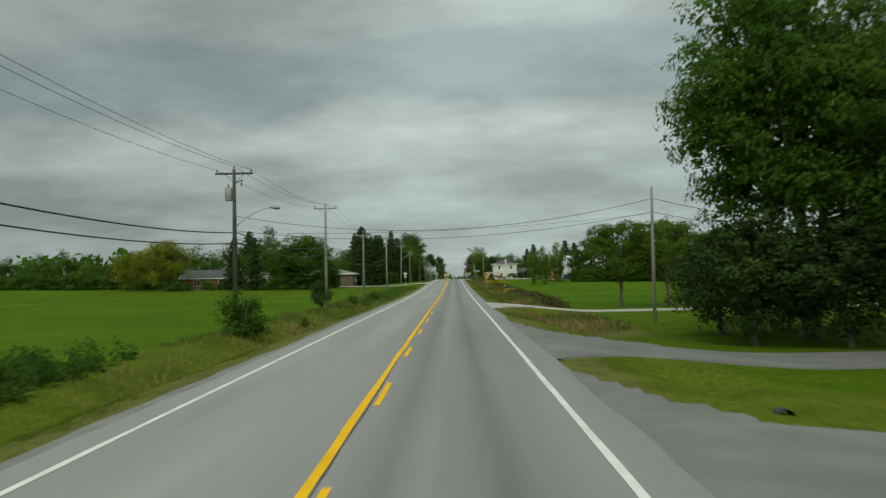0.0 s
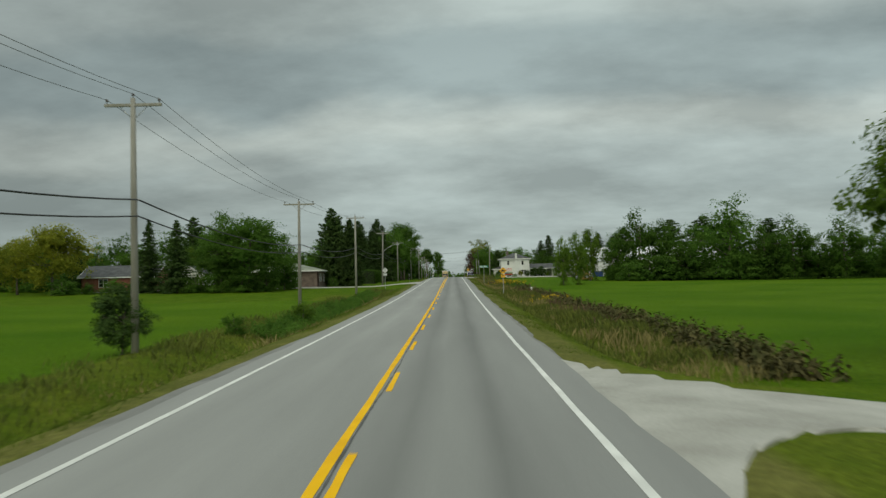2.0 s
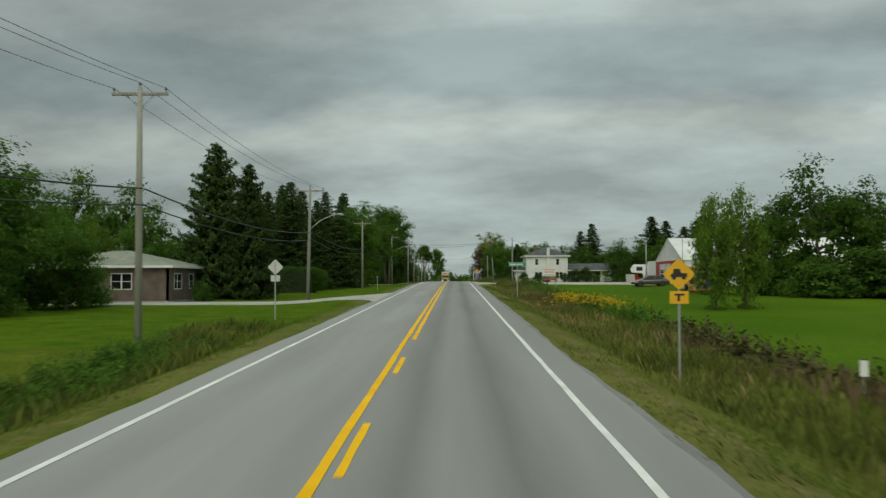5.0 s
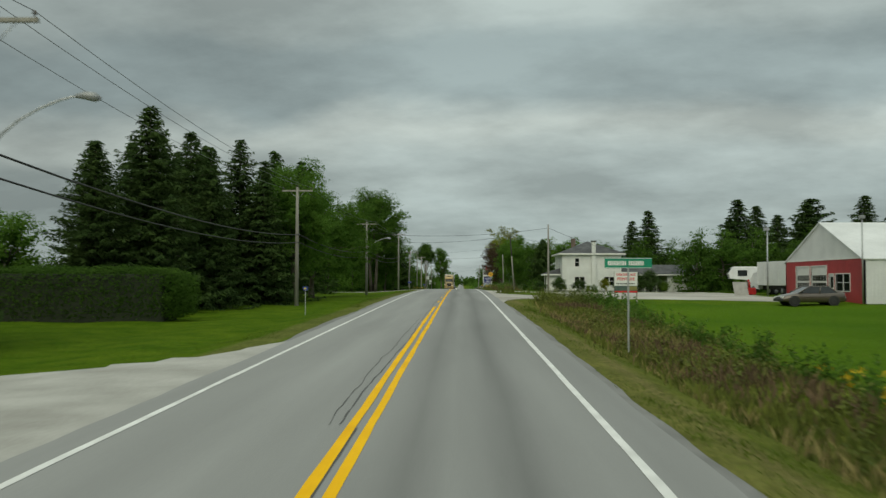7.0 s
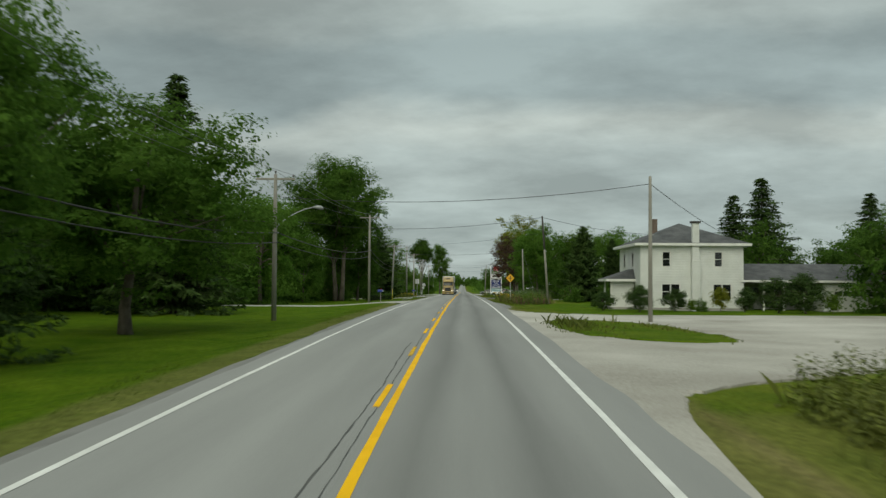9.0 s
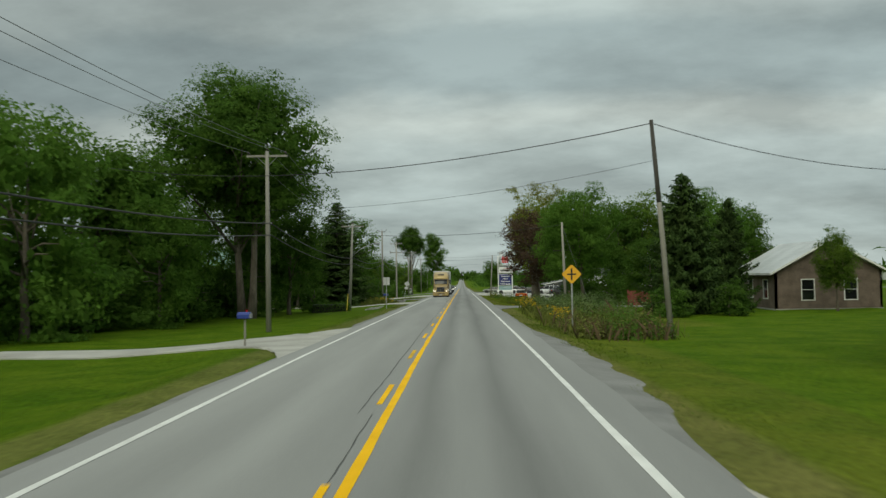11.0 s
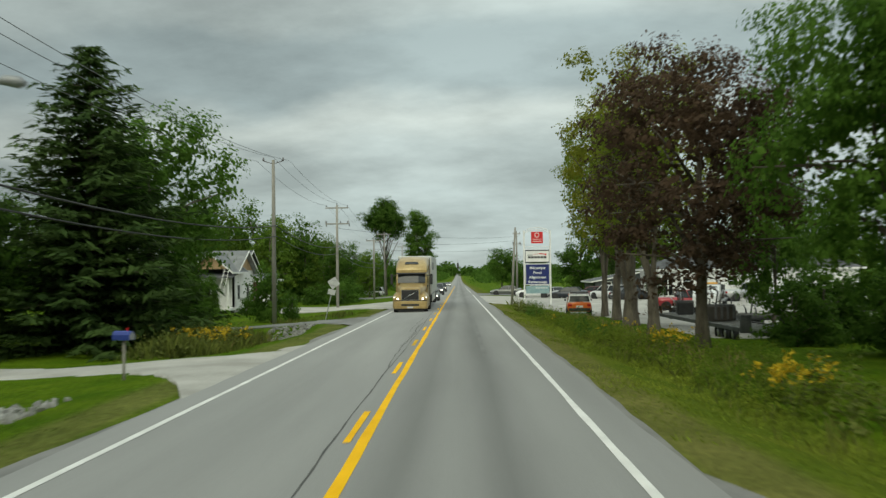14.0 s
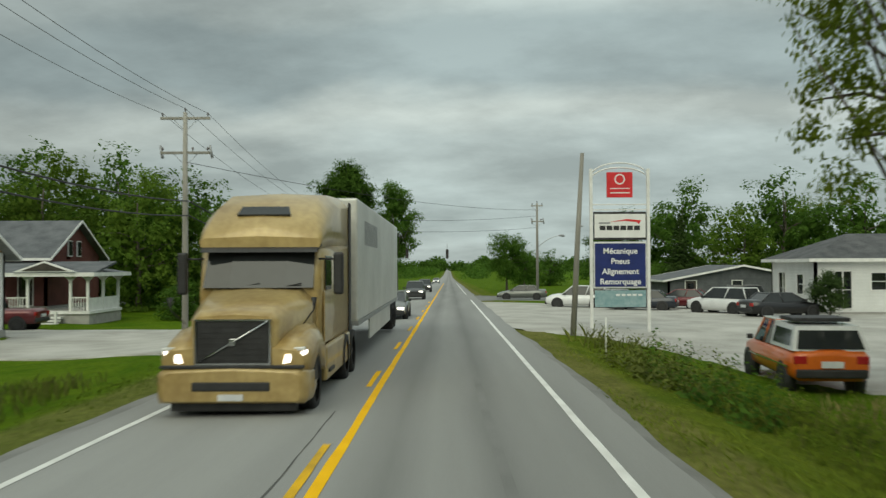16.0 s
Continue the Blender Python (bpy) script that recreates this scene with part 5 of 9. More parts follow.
def clipped_hedge(x0, x1, y0, y1, h, seed, label):
    """A clipped hedge: dense leaves over a rounded box, whose near-black core paints the shade inside."""
    rng = np.random.default_rng(seed)
    n = int(((x1 - x0) * (y1 - y0) + 2 * h * (x1 - x0 + y1 - y0)) * 120)
    p = rng.uniform(-1, 1, (n, 3))
    face = rng.integers(0, 5, n)
    for ax_, s, k in ((0, -1, 0), (0, 1, 1), (1, -1, 2), (1, 1, 3), (2, 1, 4)):
        p[face == k, ax_] = s * rng.uniform(0.86, 1.0, (face == k).sum())
    nr = p * np.array([1, 1, 1.0]) ** 1 + rng.normal(0, 0.4, p.shape)
    q = p / (np.linalg.norm(p, ord=6, axis=1, keepdims=True) + 1e-6) * np.abs(p).max(1, keepdims=True)
    cx, cy = (x0 + x1) / 2, (y0 + y1) / 2
    pos = np.stack([cx + q[:, 0] * (x1 - x0) / 2, cy + q[:, 1] * (y1 - y0) / 2, h * 0.5 + q[:, 2] * h * 0.5], -1) + rng.normal(0, 0.06, p.shape)
    root = thing("hedge", cx, cy, 0, 0, label, "hedge")
    loc = pos.copy()
    loc[:, 0] -= cx
    loc[:, 1] -= cy
    base = ground_z(pos[:, 0], pos[:, 1])
    loc[:, 2] += base
    lv = new("foliage", leaf_mesh("foliage", loc, nr, rng.uniform(0.07, 0.14, n), LEAF, rng, 1.4))
    lv.parent = root
    g0 = gz(cx, cy)
    # solid box behind the leaves, its near-black colour standing for the inner shade
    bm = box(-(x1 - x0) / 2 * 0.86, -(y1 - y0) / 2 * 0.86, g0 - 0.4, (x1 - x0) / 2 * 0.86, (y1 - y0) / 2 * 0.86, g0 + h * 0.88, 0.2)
    part("core", bm, material("hedge_inner_shade", (0.012, 0.018, 0.008), (0.025, 0.034, 0.014), 3, 0.9, 0.6, 20), root)
    return root


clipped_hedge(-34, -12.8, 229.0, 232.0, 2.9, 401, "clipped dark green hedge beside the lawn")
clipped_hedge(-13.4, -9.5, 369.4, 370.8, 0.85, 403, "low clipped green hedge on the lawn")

# far woods closing the view
rngw = np.random.default_rng(77)
cs, ns, ss = [], [], []
for x0, y0, x1, y1, h, n in ((-700, 900, -30, 1000, 13, 900), (35, 820, 700, 980, 12, 900), (-260, 330, -90, 280, 11, 340), (90, 330, 300, 420, 11, 300), (-900, 1700, -14, 1600, 15, 900), (12, 1600, 900, 1750, 15, 900),
                             (-30, 1000, -16, 1500, 10, 240), (18, 900, 34, 1400, 9, 240), (-160, 240, -400, 120, 10, 300), (110, 200, 420, 120, 9, 300), (-200, 560, -60, 600, 12, 260), (70, 560, 260, 620, 12, 260), (-400, 2300, 400, 2350, 14, 700), (-420, 1850, -7, 1850, 21, 900), (7, 1850, 420, 1850, 21, 900), (-300, 2150, 300, 2150, 26, 900)):
    for i in range(n):
        f = rngw.uniform()
        x, y = x0 + (x1 - x0) * f + rngw.normal(0, 4), y0 + (y1 - y0) * f + rngw.normal(0, 8)
        hh = h * (0.62 + 0.38 * math.sin(f * 61 + x0) * math.sin(f * 23)) * rngw.uniform(0.75, 1.1)
        z = gz(x, y)
        for k in range(10):
            a = rngw.normal(size=3)
            a /= np.linalg.norm(a)
            cs.append((x + a[0] * hh * 0.34, y + a[1] * hh * 0.34, z + hh * 0.5 + a[2] * hh * 0.5))
            ns.append(a + rngw.normal(0, 0.4, 3))
            ss.append(hh * rngw.uniform(0.16, 0.28))
tagged(new("far_woods", leaf_mesh("far_woods", np.array(cs), np.array(ns), np.array(ss), LEAF, rngw, 1.4)), "dark green far woods on the horizon", "woods", kind="stuff")

# ---- utility poles and wires ----
def utility_pole(x, y, top, arm=1.2, dark=False, lamp=False, transformer=False, lean=0.0, double=False, label="", pins=True, r=0.135, armless=False):
    base = gz(x, y)
    h = top - base
    label = label or "weathered grey wooden utility pole with a crossarm"
    root = thing("utility_pole", x, y, base, 0, label, "utility pole", "poles along the road")
    wood = POLE_DARK if dark else POLE_WOOD
    lx = lean * h
    part("pole", tube([(0, 0, -0.5), (lx * 0.5, 0, h * 0.5), (lx, 0, h)], [r * 1.15, r, r * 0.72], 12), wood, root)
    if not armless:
        for dz in ((0, -1.6) if double else (0,)):
            zc = h - 0.28 + dz
            part("crossarm", box(lx - arm, -0.06, zc - 0.06, lx + arm, 0.06, zc + 0.06, 0.012), wood, root)
            for s in (-1, 1):
                part("brace", tube([(lx + s * 0.55, 0.05, zc - 0.05), (lx, 0.05, zc - 0.6)], 0.016, 5), STEEL, root)
            for px_ in (-arm + 0.1, 0.0 if dz == 0 else 0.35, arm - 0.1):
                z0 = zc + 0.06 if px_ != 0.0 else h
                bm = tube([(lx + px_, 0, z0), (lx + px_, 0, z0 + 0.1)], 0.018, 6)
                add_tube(bm, [(lx + px_, 0, z0 + 0.09), (lx + px_, 0, z0 + 0.13), (lx + px_, 0, z0 + 0.2)], [0.055, 0.06, 0.03], 8)
                part("insulator", bm, CERAMIC, root)
            if double and dz:
                for px_ in (-arm, arm):
                    part("fuse_cutout", tube([(lx + px_, 0, zc + 0.35), (lx + px_ + 0.1, 0, zc - 0.25)], [0.05, 0.07], 8), GREY_METAL, root)
    else:
        for s in (-1, 1):
            bm = tube([(lx, 0, h - 0.25), (lx + s * 0.62, 0, h - 0.05)], 0.025, 6)
            add_tube(bm, [(lx + s * 0.62, 0, h - 0.06), (lx + s * 0.64, 0, h + 0.16)], [0.06, 0.04], 8)
            part("insulator_bracket", bm, CERAMIC, root)
    if transformer:
        bm = tube([(lx - 0.32, 0.0, h - 1.95), (lx - 0.32, 0, h - 1.9), (lx - 0.32, 0, h - 1.2), (lx - 0.32, 0, h - 1.14)], [0.22, 0.24, 0.24, 0.2], 16)
        part("transformer", bm, GREY_METAL, root, "grey transformer can")
        part("bushing", tube([(lx - 0.36, 0, h - 1.15), (lx - 0.36, 0, h - 0.88)], [0.05, 0.03], 8), CERAMIC, root)
        part("fuse_cutout", tube([(lx + 0.1, 0, h - 0.85), (lx + 0.5, 0, h - 0.7), (lx + 0.42, 0, h - 1.05)], [0.03, 0.06, 0.05], 6), CERAMIC, root)
    if lamp:
        z0 = 0.625 * h if lamp is True else lamp
        pts = [(lx, 0, z0)] + [(lx + 0.12 + 2.1 * math.sin(a * math.pi / 2) ** 1.0 * (a ** 0.55), -0.05, z0 + 1.25 * math.sin(a * math.pi / 2)) for a in (0.15, 0.35, 0.55, 0.75, 0.9, 1.0)]
        arm_ob = part("lamp_arm", tube(pts, 0.03, 7), STEEL, root)
        ex, ez = pts[-1][0], pts[-1][2]
        bm = tube([(ex - 0.05, -0.05, ez), (ex + 0.2, -0.05, ez + 0.02), (ex + 0.45, -0.05, ez - 0.02), (ex + 0.6, -0.05, ez - 0.06)], [0.045, 0.11, 0.13, 0.05], 10)
        part("lamp_head", bm, GREY_METAL, root, "grey cobra-head street lamp")
    part("cable_clamp", tube([(lx * 0.55 + r, 0, h * 0.60), (lx * 0.55 + r + 0.09, 0, h * 0.60)], 0.035, 6), STEEL, root)
    return root


POLES = [(-11.9, 12, 9.4), (-11.7, 54.5, 9.5), (-11.1, 88.3, 10.15), (-11.4, 127.1, 9.45), (-11.2, 168, 11.1), (-10.8, 205.6, 11.0), (-10.8, 248.2, 11.0), (-9.6, 284.9, 10.9), (-9.45, 334.5, 12.25), (-10.25, 375.8, 10.6),
         (-10.3, 414.2, 11.85), (-10.6, 445.5, 11.3), (-10.9, 486.3, 9.4), (-11.7, 513.9, 11.5), (-11.5, 560, 10.5), (-11.5, 610, 10.0)]
LEAN = {9: 0.045, 3: 0.004, 5: 0.022}
for i, (x, y, z) in enumerate(POLES):
    utility_pole(x, y, z, 1.15 if i != 3 else 1.3, dark=i in (1,), lamp=i in (1, 5, 7, 9), transformer=i in (1,), double=i == 11, armless=i in (10,),
                 lean=LEAN.get(i, 0.0),
                 label={1: "dark wooden utility pole with transformer and street lamp", 5: "grey wooden utility pole with street lamp by the drive", 7: "grey wooden utility pole with street lamp on the lawn", 9: "grey wooden utility pole with street lamp and guy wire", 10: "slim utility pole with two side insulators", 11: "utility pole with two crossarms and fuses"}.get(i, ""))
RIGHT = [(13.6, 53.7, 7.8, 0.0), (11.1, 280.3, 10.3, 0.0), (9.78, 320.9, 11.2, -0.074), (9.9, 357.4, 9.3, -0.03), (6.4, 439.6, 8.55, 0.06)]
for x, y, z, ln in RIGHT:
    b = utility_pole(x, y, z, lean=ln, label="bare grey wooden service pole on the verge", armless=True, r=0.105)
    for o in [c for c in b.children if c.name.startswith("insulator")]:
        bpy.data.objects.remove(o)
    if ln < -0.05:
        hh = z - gz(x, y)
        part("pole_top", tube([(ln * hh * f, 0, hh * f) for f in (0.62, 0.8, 1.004)], [0.101, 0.092, 0.079], 12), POLE_DARK, b, "dark treated pole top")
utility_pole(10.6, 494.3, 10.5, 0.6, double=True, lamp=5.2, label="far utility pole with two short crossarms")

power_lines = tagged(new("power_lines"), "three thin conductors and two black cables between poles", "power line", kind="structure")


def wire(name, a, b, sag, r, mat, steps=12):
    a, b = Vector(a), Vector(b)
    pts = [a.lerp(b, i / steps) - Vector((0, 0, 4 * sag * (i / steps) * (1 - i / steps))) for i in range(steps + 1)]
    return part(name, tube(pts, r, 5), mat, power_lines)


for i, ((x, y, z), (x2, y2, z2)) in enumerate(zip(POLES, POLES[1:])):
    x, x2 = x + LEAN.get(i, 0.0) * (z - gz(x, y)), x2 + LEAN.get(i + 1, 0.0) * (z2 - gz(x2, y2))
    for o in (-1.05, 0.0, 1.05):
        up_ = 0.18 if o == 0 else -0.05
        wire("conductor", (x + o, y, z + up_), (x2 + o, y2, z2 + up_), 0.55, 0.011, WIRE)
    b1, b2 = gz(x, y), gz(x2, y2)
    for dz, rr in ((0.60, 0.034), (0.535, 0.030)):
        wire("cable", (x + 0.16, y, b1 + (z - b1) * dz), (x2 + 0.16, y2, b2 + (z2 - b2) * dz), 0.6, rr, CABLE)
# service drops over the road
for (xa, ya, za), (xb, yb, zb), sg, rr in (((-11.6, 54.5, 6.6), (13.6, 53.7, 7.1), 1.35, 0.014), ((-11.6, 54.5, 5.7), (13.6, 53.7, 6.3), 1.0, 0.013), ((-11.6, 54.5, 5.6), (13.6, 53.7, 6.2), 0.45, 0.007), ((13.6, 53.7, 7.1), (40, 70, 5.0), 0.5, 0.018), ((13.6, 53.7, 6.3), (40, 70, 4.4), 0.5, 0.016),
                                            ((-9.6, 284.9, 9.6), (11.1, 280.3, 9.9), 0.6, 0.016), ((11.1, 280.3, 9.9), (30, 318, 8.0), 0.6, 0.018), ((-20.8, 340, 12.2), (9.15, 320.9, 11.1), 1.2, 0.02), ((9.15, 320.9, 11.1), (30, 332, 10.4), 0.9, 0.018), ((-9.2, 333, 8.8), (9.25, 320.9, 9.6), 0.5, 0.008),
                                            ((-20, 357.4, 10.3), (9.65, 357.4, 9.1), 1.25, 0.016), ((-10.6, 445.5, 9), (10.6, 494.3, 9.8), 0.6, 0.014), ((-10.9, 486.3, 8.9), (10.6, 494.3, 9.2), 0.5, 0.014), ((-10.9, 486.3, 7.9), (10.6, 494.3, 8.0), 0.5, 0.014)):
    wire("service_drop", (xa, ya, za), (xb, yb, zb), sg, rr, CABLE, 16)
wire("guy_wire", (-9.9, 375.8, 8.2), (-9.5, 367.9, gz(-9.5, 367.9)), 0.0, 0.012, WIRE)
wire("guy_wire", (9.75, 357.4, 8.9), (11.3, 352.5, gz(11.3, 352.5)), 0.0, 0.012, WIRE)

# ---- buildings ----
GLASS = material("window_glass", (0.02, 0.024, 0.026), (0.035, 0.04, 0.042), 1, 0.04, 0, 3)
GLASS.node_tree.nodes["Principled BSDF"].inputs["Transmission Weight"].default_value = 0.55
TRIM = material("white_trim", (0.66, 0.66, 0.64), (0.80, 0.80, 0.78), 2, 0.6, 0.1, 20)
SIDING = ribbed(material("white_siding", (0.66, 0.67, 0.66), (0.79, 0.80, 0.79), 0.8, 0.6, 0.05, 12), 2, 0.2, 0.8)
METAL_WHITE = ribbed(material("white_metal_sheet", (0.62, 0.63, 0.63), (0.76, 0.77, 0.77), 0.5, 0.45, 0.03, 8, metal=0.1), 0, 0.3, 0.5, False)
RED_METAL = ribbed(material("red_metal_sheet", (0.30, 0.018, 0.022), (0.42, 0.03, 0.035), 0.8, 0.5, 0.04, 10), 1, 0.3, 0.5, False)
ROOF_DARK = ribbed(material("dark_shingles", (0.05, 0.053, 0.058), (0.11, 0.112, 0.118), 1.2, 0.9, 0.5, 9), 2, 0.14, 0.7)
ROOF_GREY = ribbed(material("grey_shingles", (0.075, 0.082, 0.092), (0.135, 0.142, 0.155), 1.2, 0.9, 0.5, 9), 2, 0.14, 0.7)
ROOF_GREENISH = material("mossy_shingles", (0.17, 0.19, 0.15), (0.28, 0.30, 0.24), 1.2, 0.9, 0.5, 9)
ROOF_PALE = ribbed(material("weathered_shingles", (0.15, 0.16, 0.165), (0.24, 0.25, 0.255), 1.2, 0.9, 0.5, 9), 2, 0.14, 0.7)
ROOF_TIN = ribbed(material("pale_tin_roof", (0.46, 0.48, 0.49), (0.60, 0.62, 0.63), 0.7, 0.4, 0.05, 8, metal=0.3), 0, 0.4, 0.5, False)
ROOF_GREEN = ribbed(material("green_tin_roof", (0.10, 0.19, 0.15), (0.16, 0.27, 0.21), 0.7, 0.5, 0.05, 8), 0, 0.4, 0.5, False)
BRICK = material("red_brick", (0.19, 0.065, 0.045), (0.30, 0.12, 0.085), 1.5, 0.9, 0.5, 10)
BROWN_BRICK = material("brown_brick", (0.10, 0.075, 0.06), (0.18, 0.135, 0.11), 1.5, 0.9, 0.5, 10)
DARK_RED = ribbed(material("dark_red_boards", (0.10, 0.028, 0.026), (0.165, 0.05, 0.045), 1.2, 0.7, 0.2, 12), 2, 0.15, 0.7)
TAN = ribbed(material("tan_boards", (0.36, 0.24, 0.13), (0.48, 0.33, 0.19), 1.0, 0.75, 0.2, 12), 2, 0.18, 0.7)
BLUE_BOARD = ribbed(material("blue_grey_boards", (0.065, 0.095, 0.12), (0.11, 0.15, 0.18), 1.0, 0.75, 0.2, 12), 2, 0.15, 0.7)
RED_FENCE = material("red_stained_wood", (0.15, 0.035, 0.025), (0.24, 0.06, 0.045), 2, 0.8, 0.3, 14)
CONCRETE = material("concrete", (0.28, 0.275, 0.26), (0.40, 0.39, 0.37), 2, 0.9, 0.3, 20)
DARK_WOOD = material("dark_wood", (0.03, 0.026, 0.022), (0.06, 0.05, 0.042), 2, 0.8, 0.3, 14)
DOOR_PANEL = ribbed(material("white_door_panel", (0.62, 0.62, 0.60), (0.74, 0.74, 0.72), 1, 0.5, 0.05, 10), 2, 0.55, 0.5)


BOARDED = {"white_house": 0.20, "garage_wing": 0.20}


def wall(parent, a, b, z0, z1, mat, openings=(), thick=0.18, name="wall"):
    """A wall from plan point a to b (outer face on the right of the way a -> b), with openings (u0, u1, z0, z1, kind) cut through."""
    ax_, ay_ = a
    L = math.hypot(b[0] - ax_, b[1] - ay_)
    ang = math.atan2(b[1] - ay_, b[0] - ax_)
    m = Matrix.Translation((ax_, ay_, 0)) @ Matrix.Rotation(ang, 4, "Z")
    us = sorted({0, L, *[o[0] for o in openings], *[o[1] for o in openings]})
    zs = sorted({z0, z1, *[o[2] for o in openings], *[o[3] for o in openings]})
    bm = bmesh.new()
    solid = {}
    for i, (u0, u1) in enumerate(zip(us, us[1:])):
        for j, (w0, w1) in enumerate(zip(zs, zs[1:])):
            um, wm = (u0 + u1) / 2, (w0 + w1) / 2
            solid[i, j] = not any(o[0] < um < o[1] and o[2] < wm < o[3] for o in openings)
    made = {}

    def vert(i, y, j):
        if (i, y, j) not in made:
            made[i, y, j] = bm.verts.new((us[i], y, zs[j]))
        return made[i, y, j]
    for (i, j), full in solid.items():
        if not full:
            continue
        bm.faces.new((vert(i, 0, j), vert(i + 1, 0, j), vert(i + 1, 0, j + 1), vert(i, 0, j + 1)))
        bm.faces.new((vert(i, thick, j + 1), vert(i + 1, thick, j + 1), vert(i + 1, thick, j), vert(i, thick, j)))
        for di, dj, p, q in ((-1, 0, (i, j), (i, j + 1)), (1, 0, (i + 1, j + 1), (i + 1, j)), (0, -1, (i + 1, j), (i, j)), (0, 1, (i, j + 1), (i + 1, j + 1))):
            if not solid.get((i + di, j + dj), False):
                bm.faces.new((vert(p[0], 0, p[1]), vert(q[0], 0, q[1]), vert(q[0], thick, q[1]), vert(p[0], thick, p[1])))
    bm.transform(m)
    wp = part(name, bm, mat, parent)
    pitch = BOARDED.get(parent.name, 0)
    if pitch and mat is SIDING and (abs(ang) < 0.01 or abs(ang + math.pi / 2) < 0.01):
        # lapped boards, each a wedge, cut round the openings
        for k in range(int((z1 - z0) / pitch)):
            lo, hi = z0 + k * pitch, z0 + (k + 1) * pitch
            spans = [(0.0, L)]
            for o in openings:
                if o[2] - 0.07 < hi and o[3] + 0.07 > lo:
                    spans = [q for a0, b0 in spans for q in ((a0, min(b0, o[0] - 0.075)), (max(a0, o[1] + 0.075), b0)) if q[1] - q[0] > 0.05]
            for a0, b0 in spans:
                bmb = add_prism(bmesh.new(), [(-0.026, lo), (0.0, lo), (0.0, hi + 0.012), (-0.008, hi + 0.012)], "x", a0, b0)
                bmb.transform(m)
                part("board", bmb, mat, wp)
    for u0, u1, w0, w1, kind in openings:
        if kind == "open":
            continue
        frame_w = 0.07
        bm = bmesh.new()
        for bx in ((u0 - frame_w, w0 - frame_w, u1 + frame_w, w0), (u0 - frame_w, w1, u1 + frame_w, w1 + frame_w), (u0 - frame_w, w0, u0, w1), (u1, w0, u1 + frame_w, w1)):
            add_box(bm, bx[0], -0.035, bx[1], bx[2], 0.06, bx[3])
        bm.transform(m)
        win = part("window" if kind in ("win", "double") else "door", bm, TRIM, parent)
        if kind in ("win", "double"):
            bm = box(u0, 0.05, w0, u1, 0.065, w1)
            bm.transform(m)
            part("pane", bm, GLASS, win)
            bm = box(u0, 0.03, (w0 + w1) / 2 - 0.02, u1, 0.085, (w0 + w1) / 2 + 0.02)
            if kind == "double":
                add_box(bm, (u0 + u1) / 2 - 0.05, 0.025, w0, (u0 + u1) / 2 + 0.05, 0.09, w1)
            bm.transform(m)
            part("glazing_bar", bm, TRIM, win)
        elif kind == "garage":
            bm = box(u0, 0.05, w0, u1, 0.1, w1)
            bm.transform(m)
            part("door_leaf", bm, DOOR_PANEL, win)
            n = max(2, round((u1 - u0) / 0.65))
            rows = ((0.55, 0.72),) if u1 - u0 > 3.4 else ((0.36, 0.52), (0.58, 0.74))
            for r0_, r1_ in rows:
                for k in range(n):
                    q0, q1 = u0 + 0.15 + (u1 - u0 - 0.3) * k / n + 0.04, u0 + 0.15 + (u1 - u0 - 0.3) * (k + 1) / n - 0.04
                    bm = box(q0, 0.035, w0 + (w1 - w0) * r0_, q1, 0.055, w0 + (w1 - w0) * r1_)
                    bm.transform(m)
                    part("pane", bm, GLASS, win)
        else:
            bm = box(u0, 0.05, w0, u1, 0.1, w1)
            bm.transform(m)
            part("door_leaf", bm, TRIM if kind == "door" else DARK_WOOD, win)
            bm = box(u0 + 0.18, 0.035, w0 + (w1 - w0) * 0.5, u1 - 0.18, 0.055, w1 - 0.2)
            bm.transform(m)
            part("pane", bm, GLASS, win)


def slab(parent, pts, thick, mat, name="roof"):
    """A roof slope: a flat polygon with thickness."""
    bm = bmesh.new()
    top = [bm.verts.new(p) for p in pts]
    f = bm.faces.new(top)
    f.normal_update()
    n = f.normal.copy()
    if n.z < 0:
        n = -n
    bot = [bm.verts.new(Vector(p) - n * thick) for p in pts]
    bm.faces.new(bot[::-1])
    k = len(pts)
    for i in range(k):
        bm.faces.new((top[i], bot[i], bot[(i + 1) % k], top[(i + 1) % k]))
    bmesh.ops.recalc_face_normals(bm, faces=bm.faces[:])
    return part(name, bm, mat, parent)


def fascia(parent, a, b, depth=0.16):
    a, b = Vector(a), Vector(b)
    d = (b - a).normalized()
    s = Vector((-d.y, d.x, 0)).normalized() * 0.025 if abs(d.z) < 0.99 else Vector((0.025, 0, 0))
    bm = bmesh.new()
    vs = [bm.verts.new(p) for p in (a + s, b + s, b - s, a - s)]
    vs2 = [bm.verts.new(Vector(v.co) - Vector((0, 0, depth))) for v in vs]
    bm.faces.new(vs)
    bm.faces.new(vs2[::-1])
    for i in range(4):
        bm.faces.new((vs[i], vs2[i], vs2[(i + 1) % 4], vs[(i + 1) % 4]))
    bmesh.ops.recalc_face_normals(bm, faces=bm.faces[:])
    return part("fascia", bm, TRIM, parent)


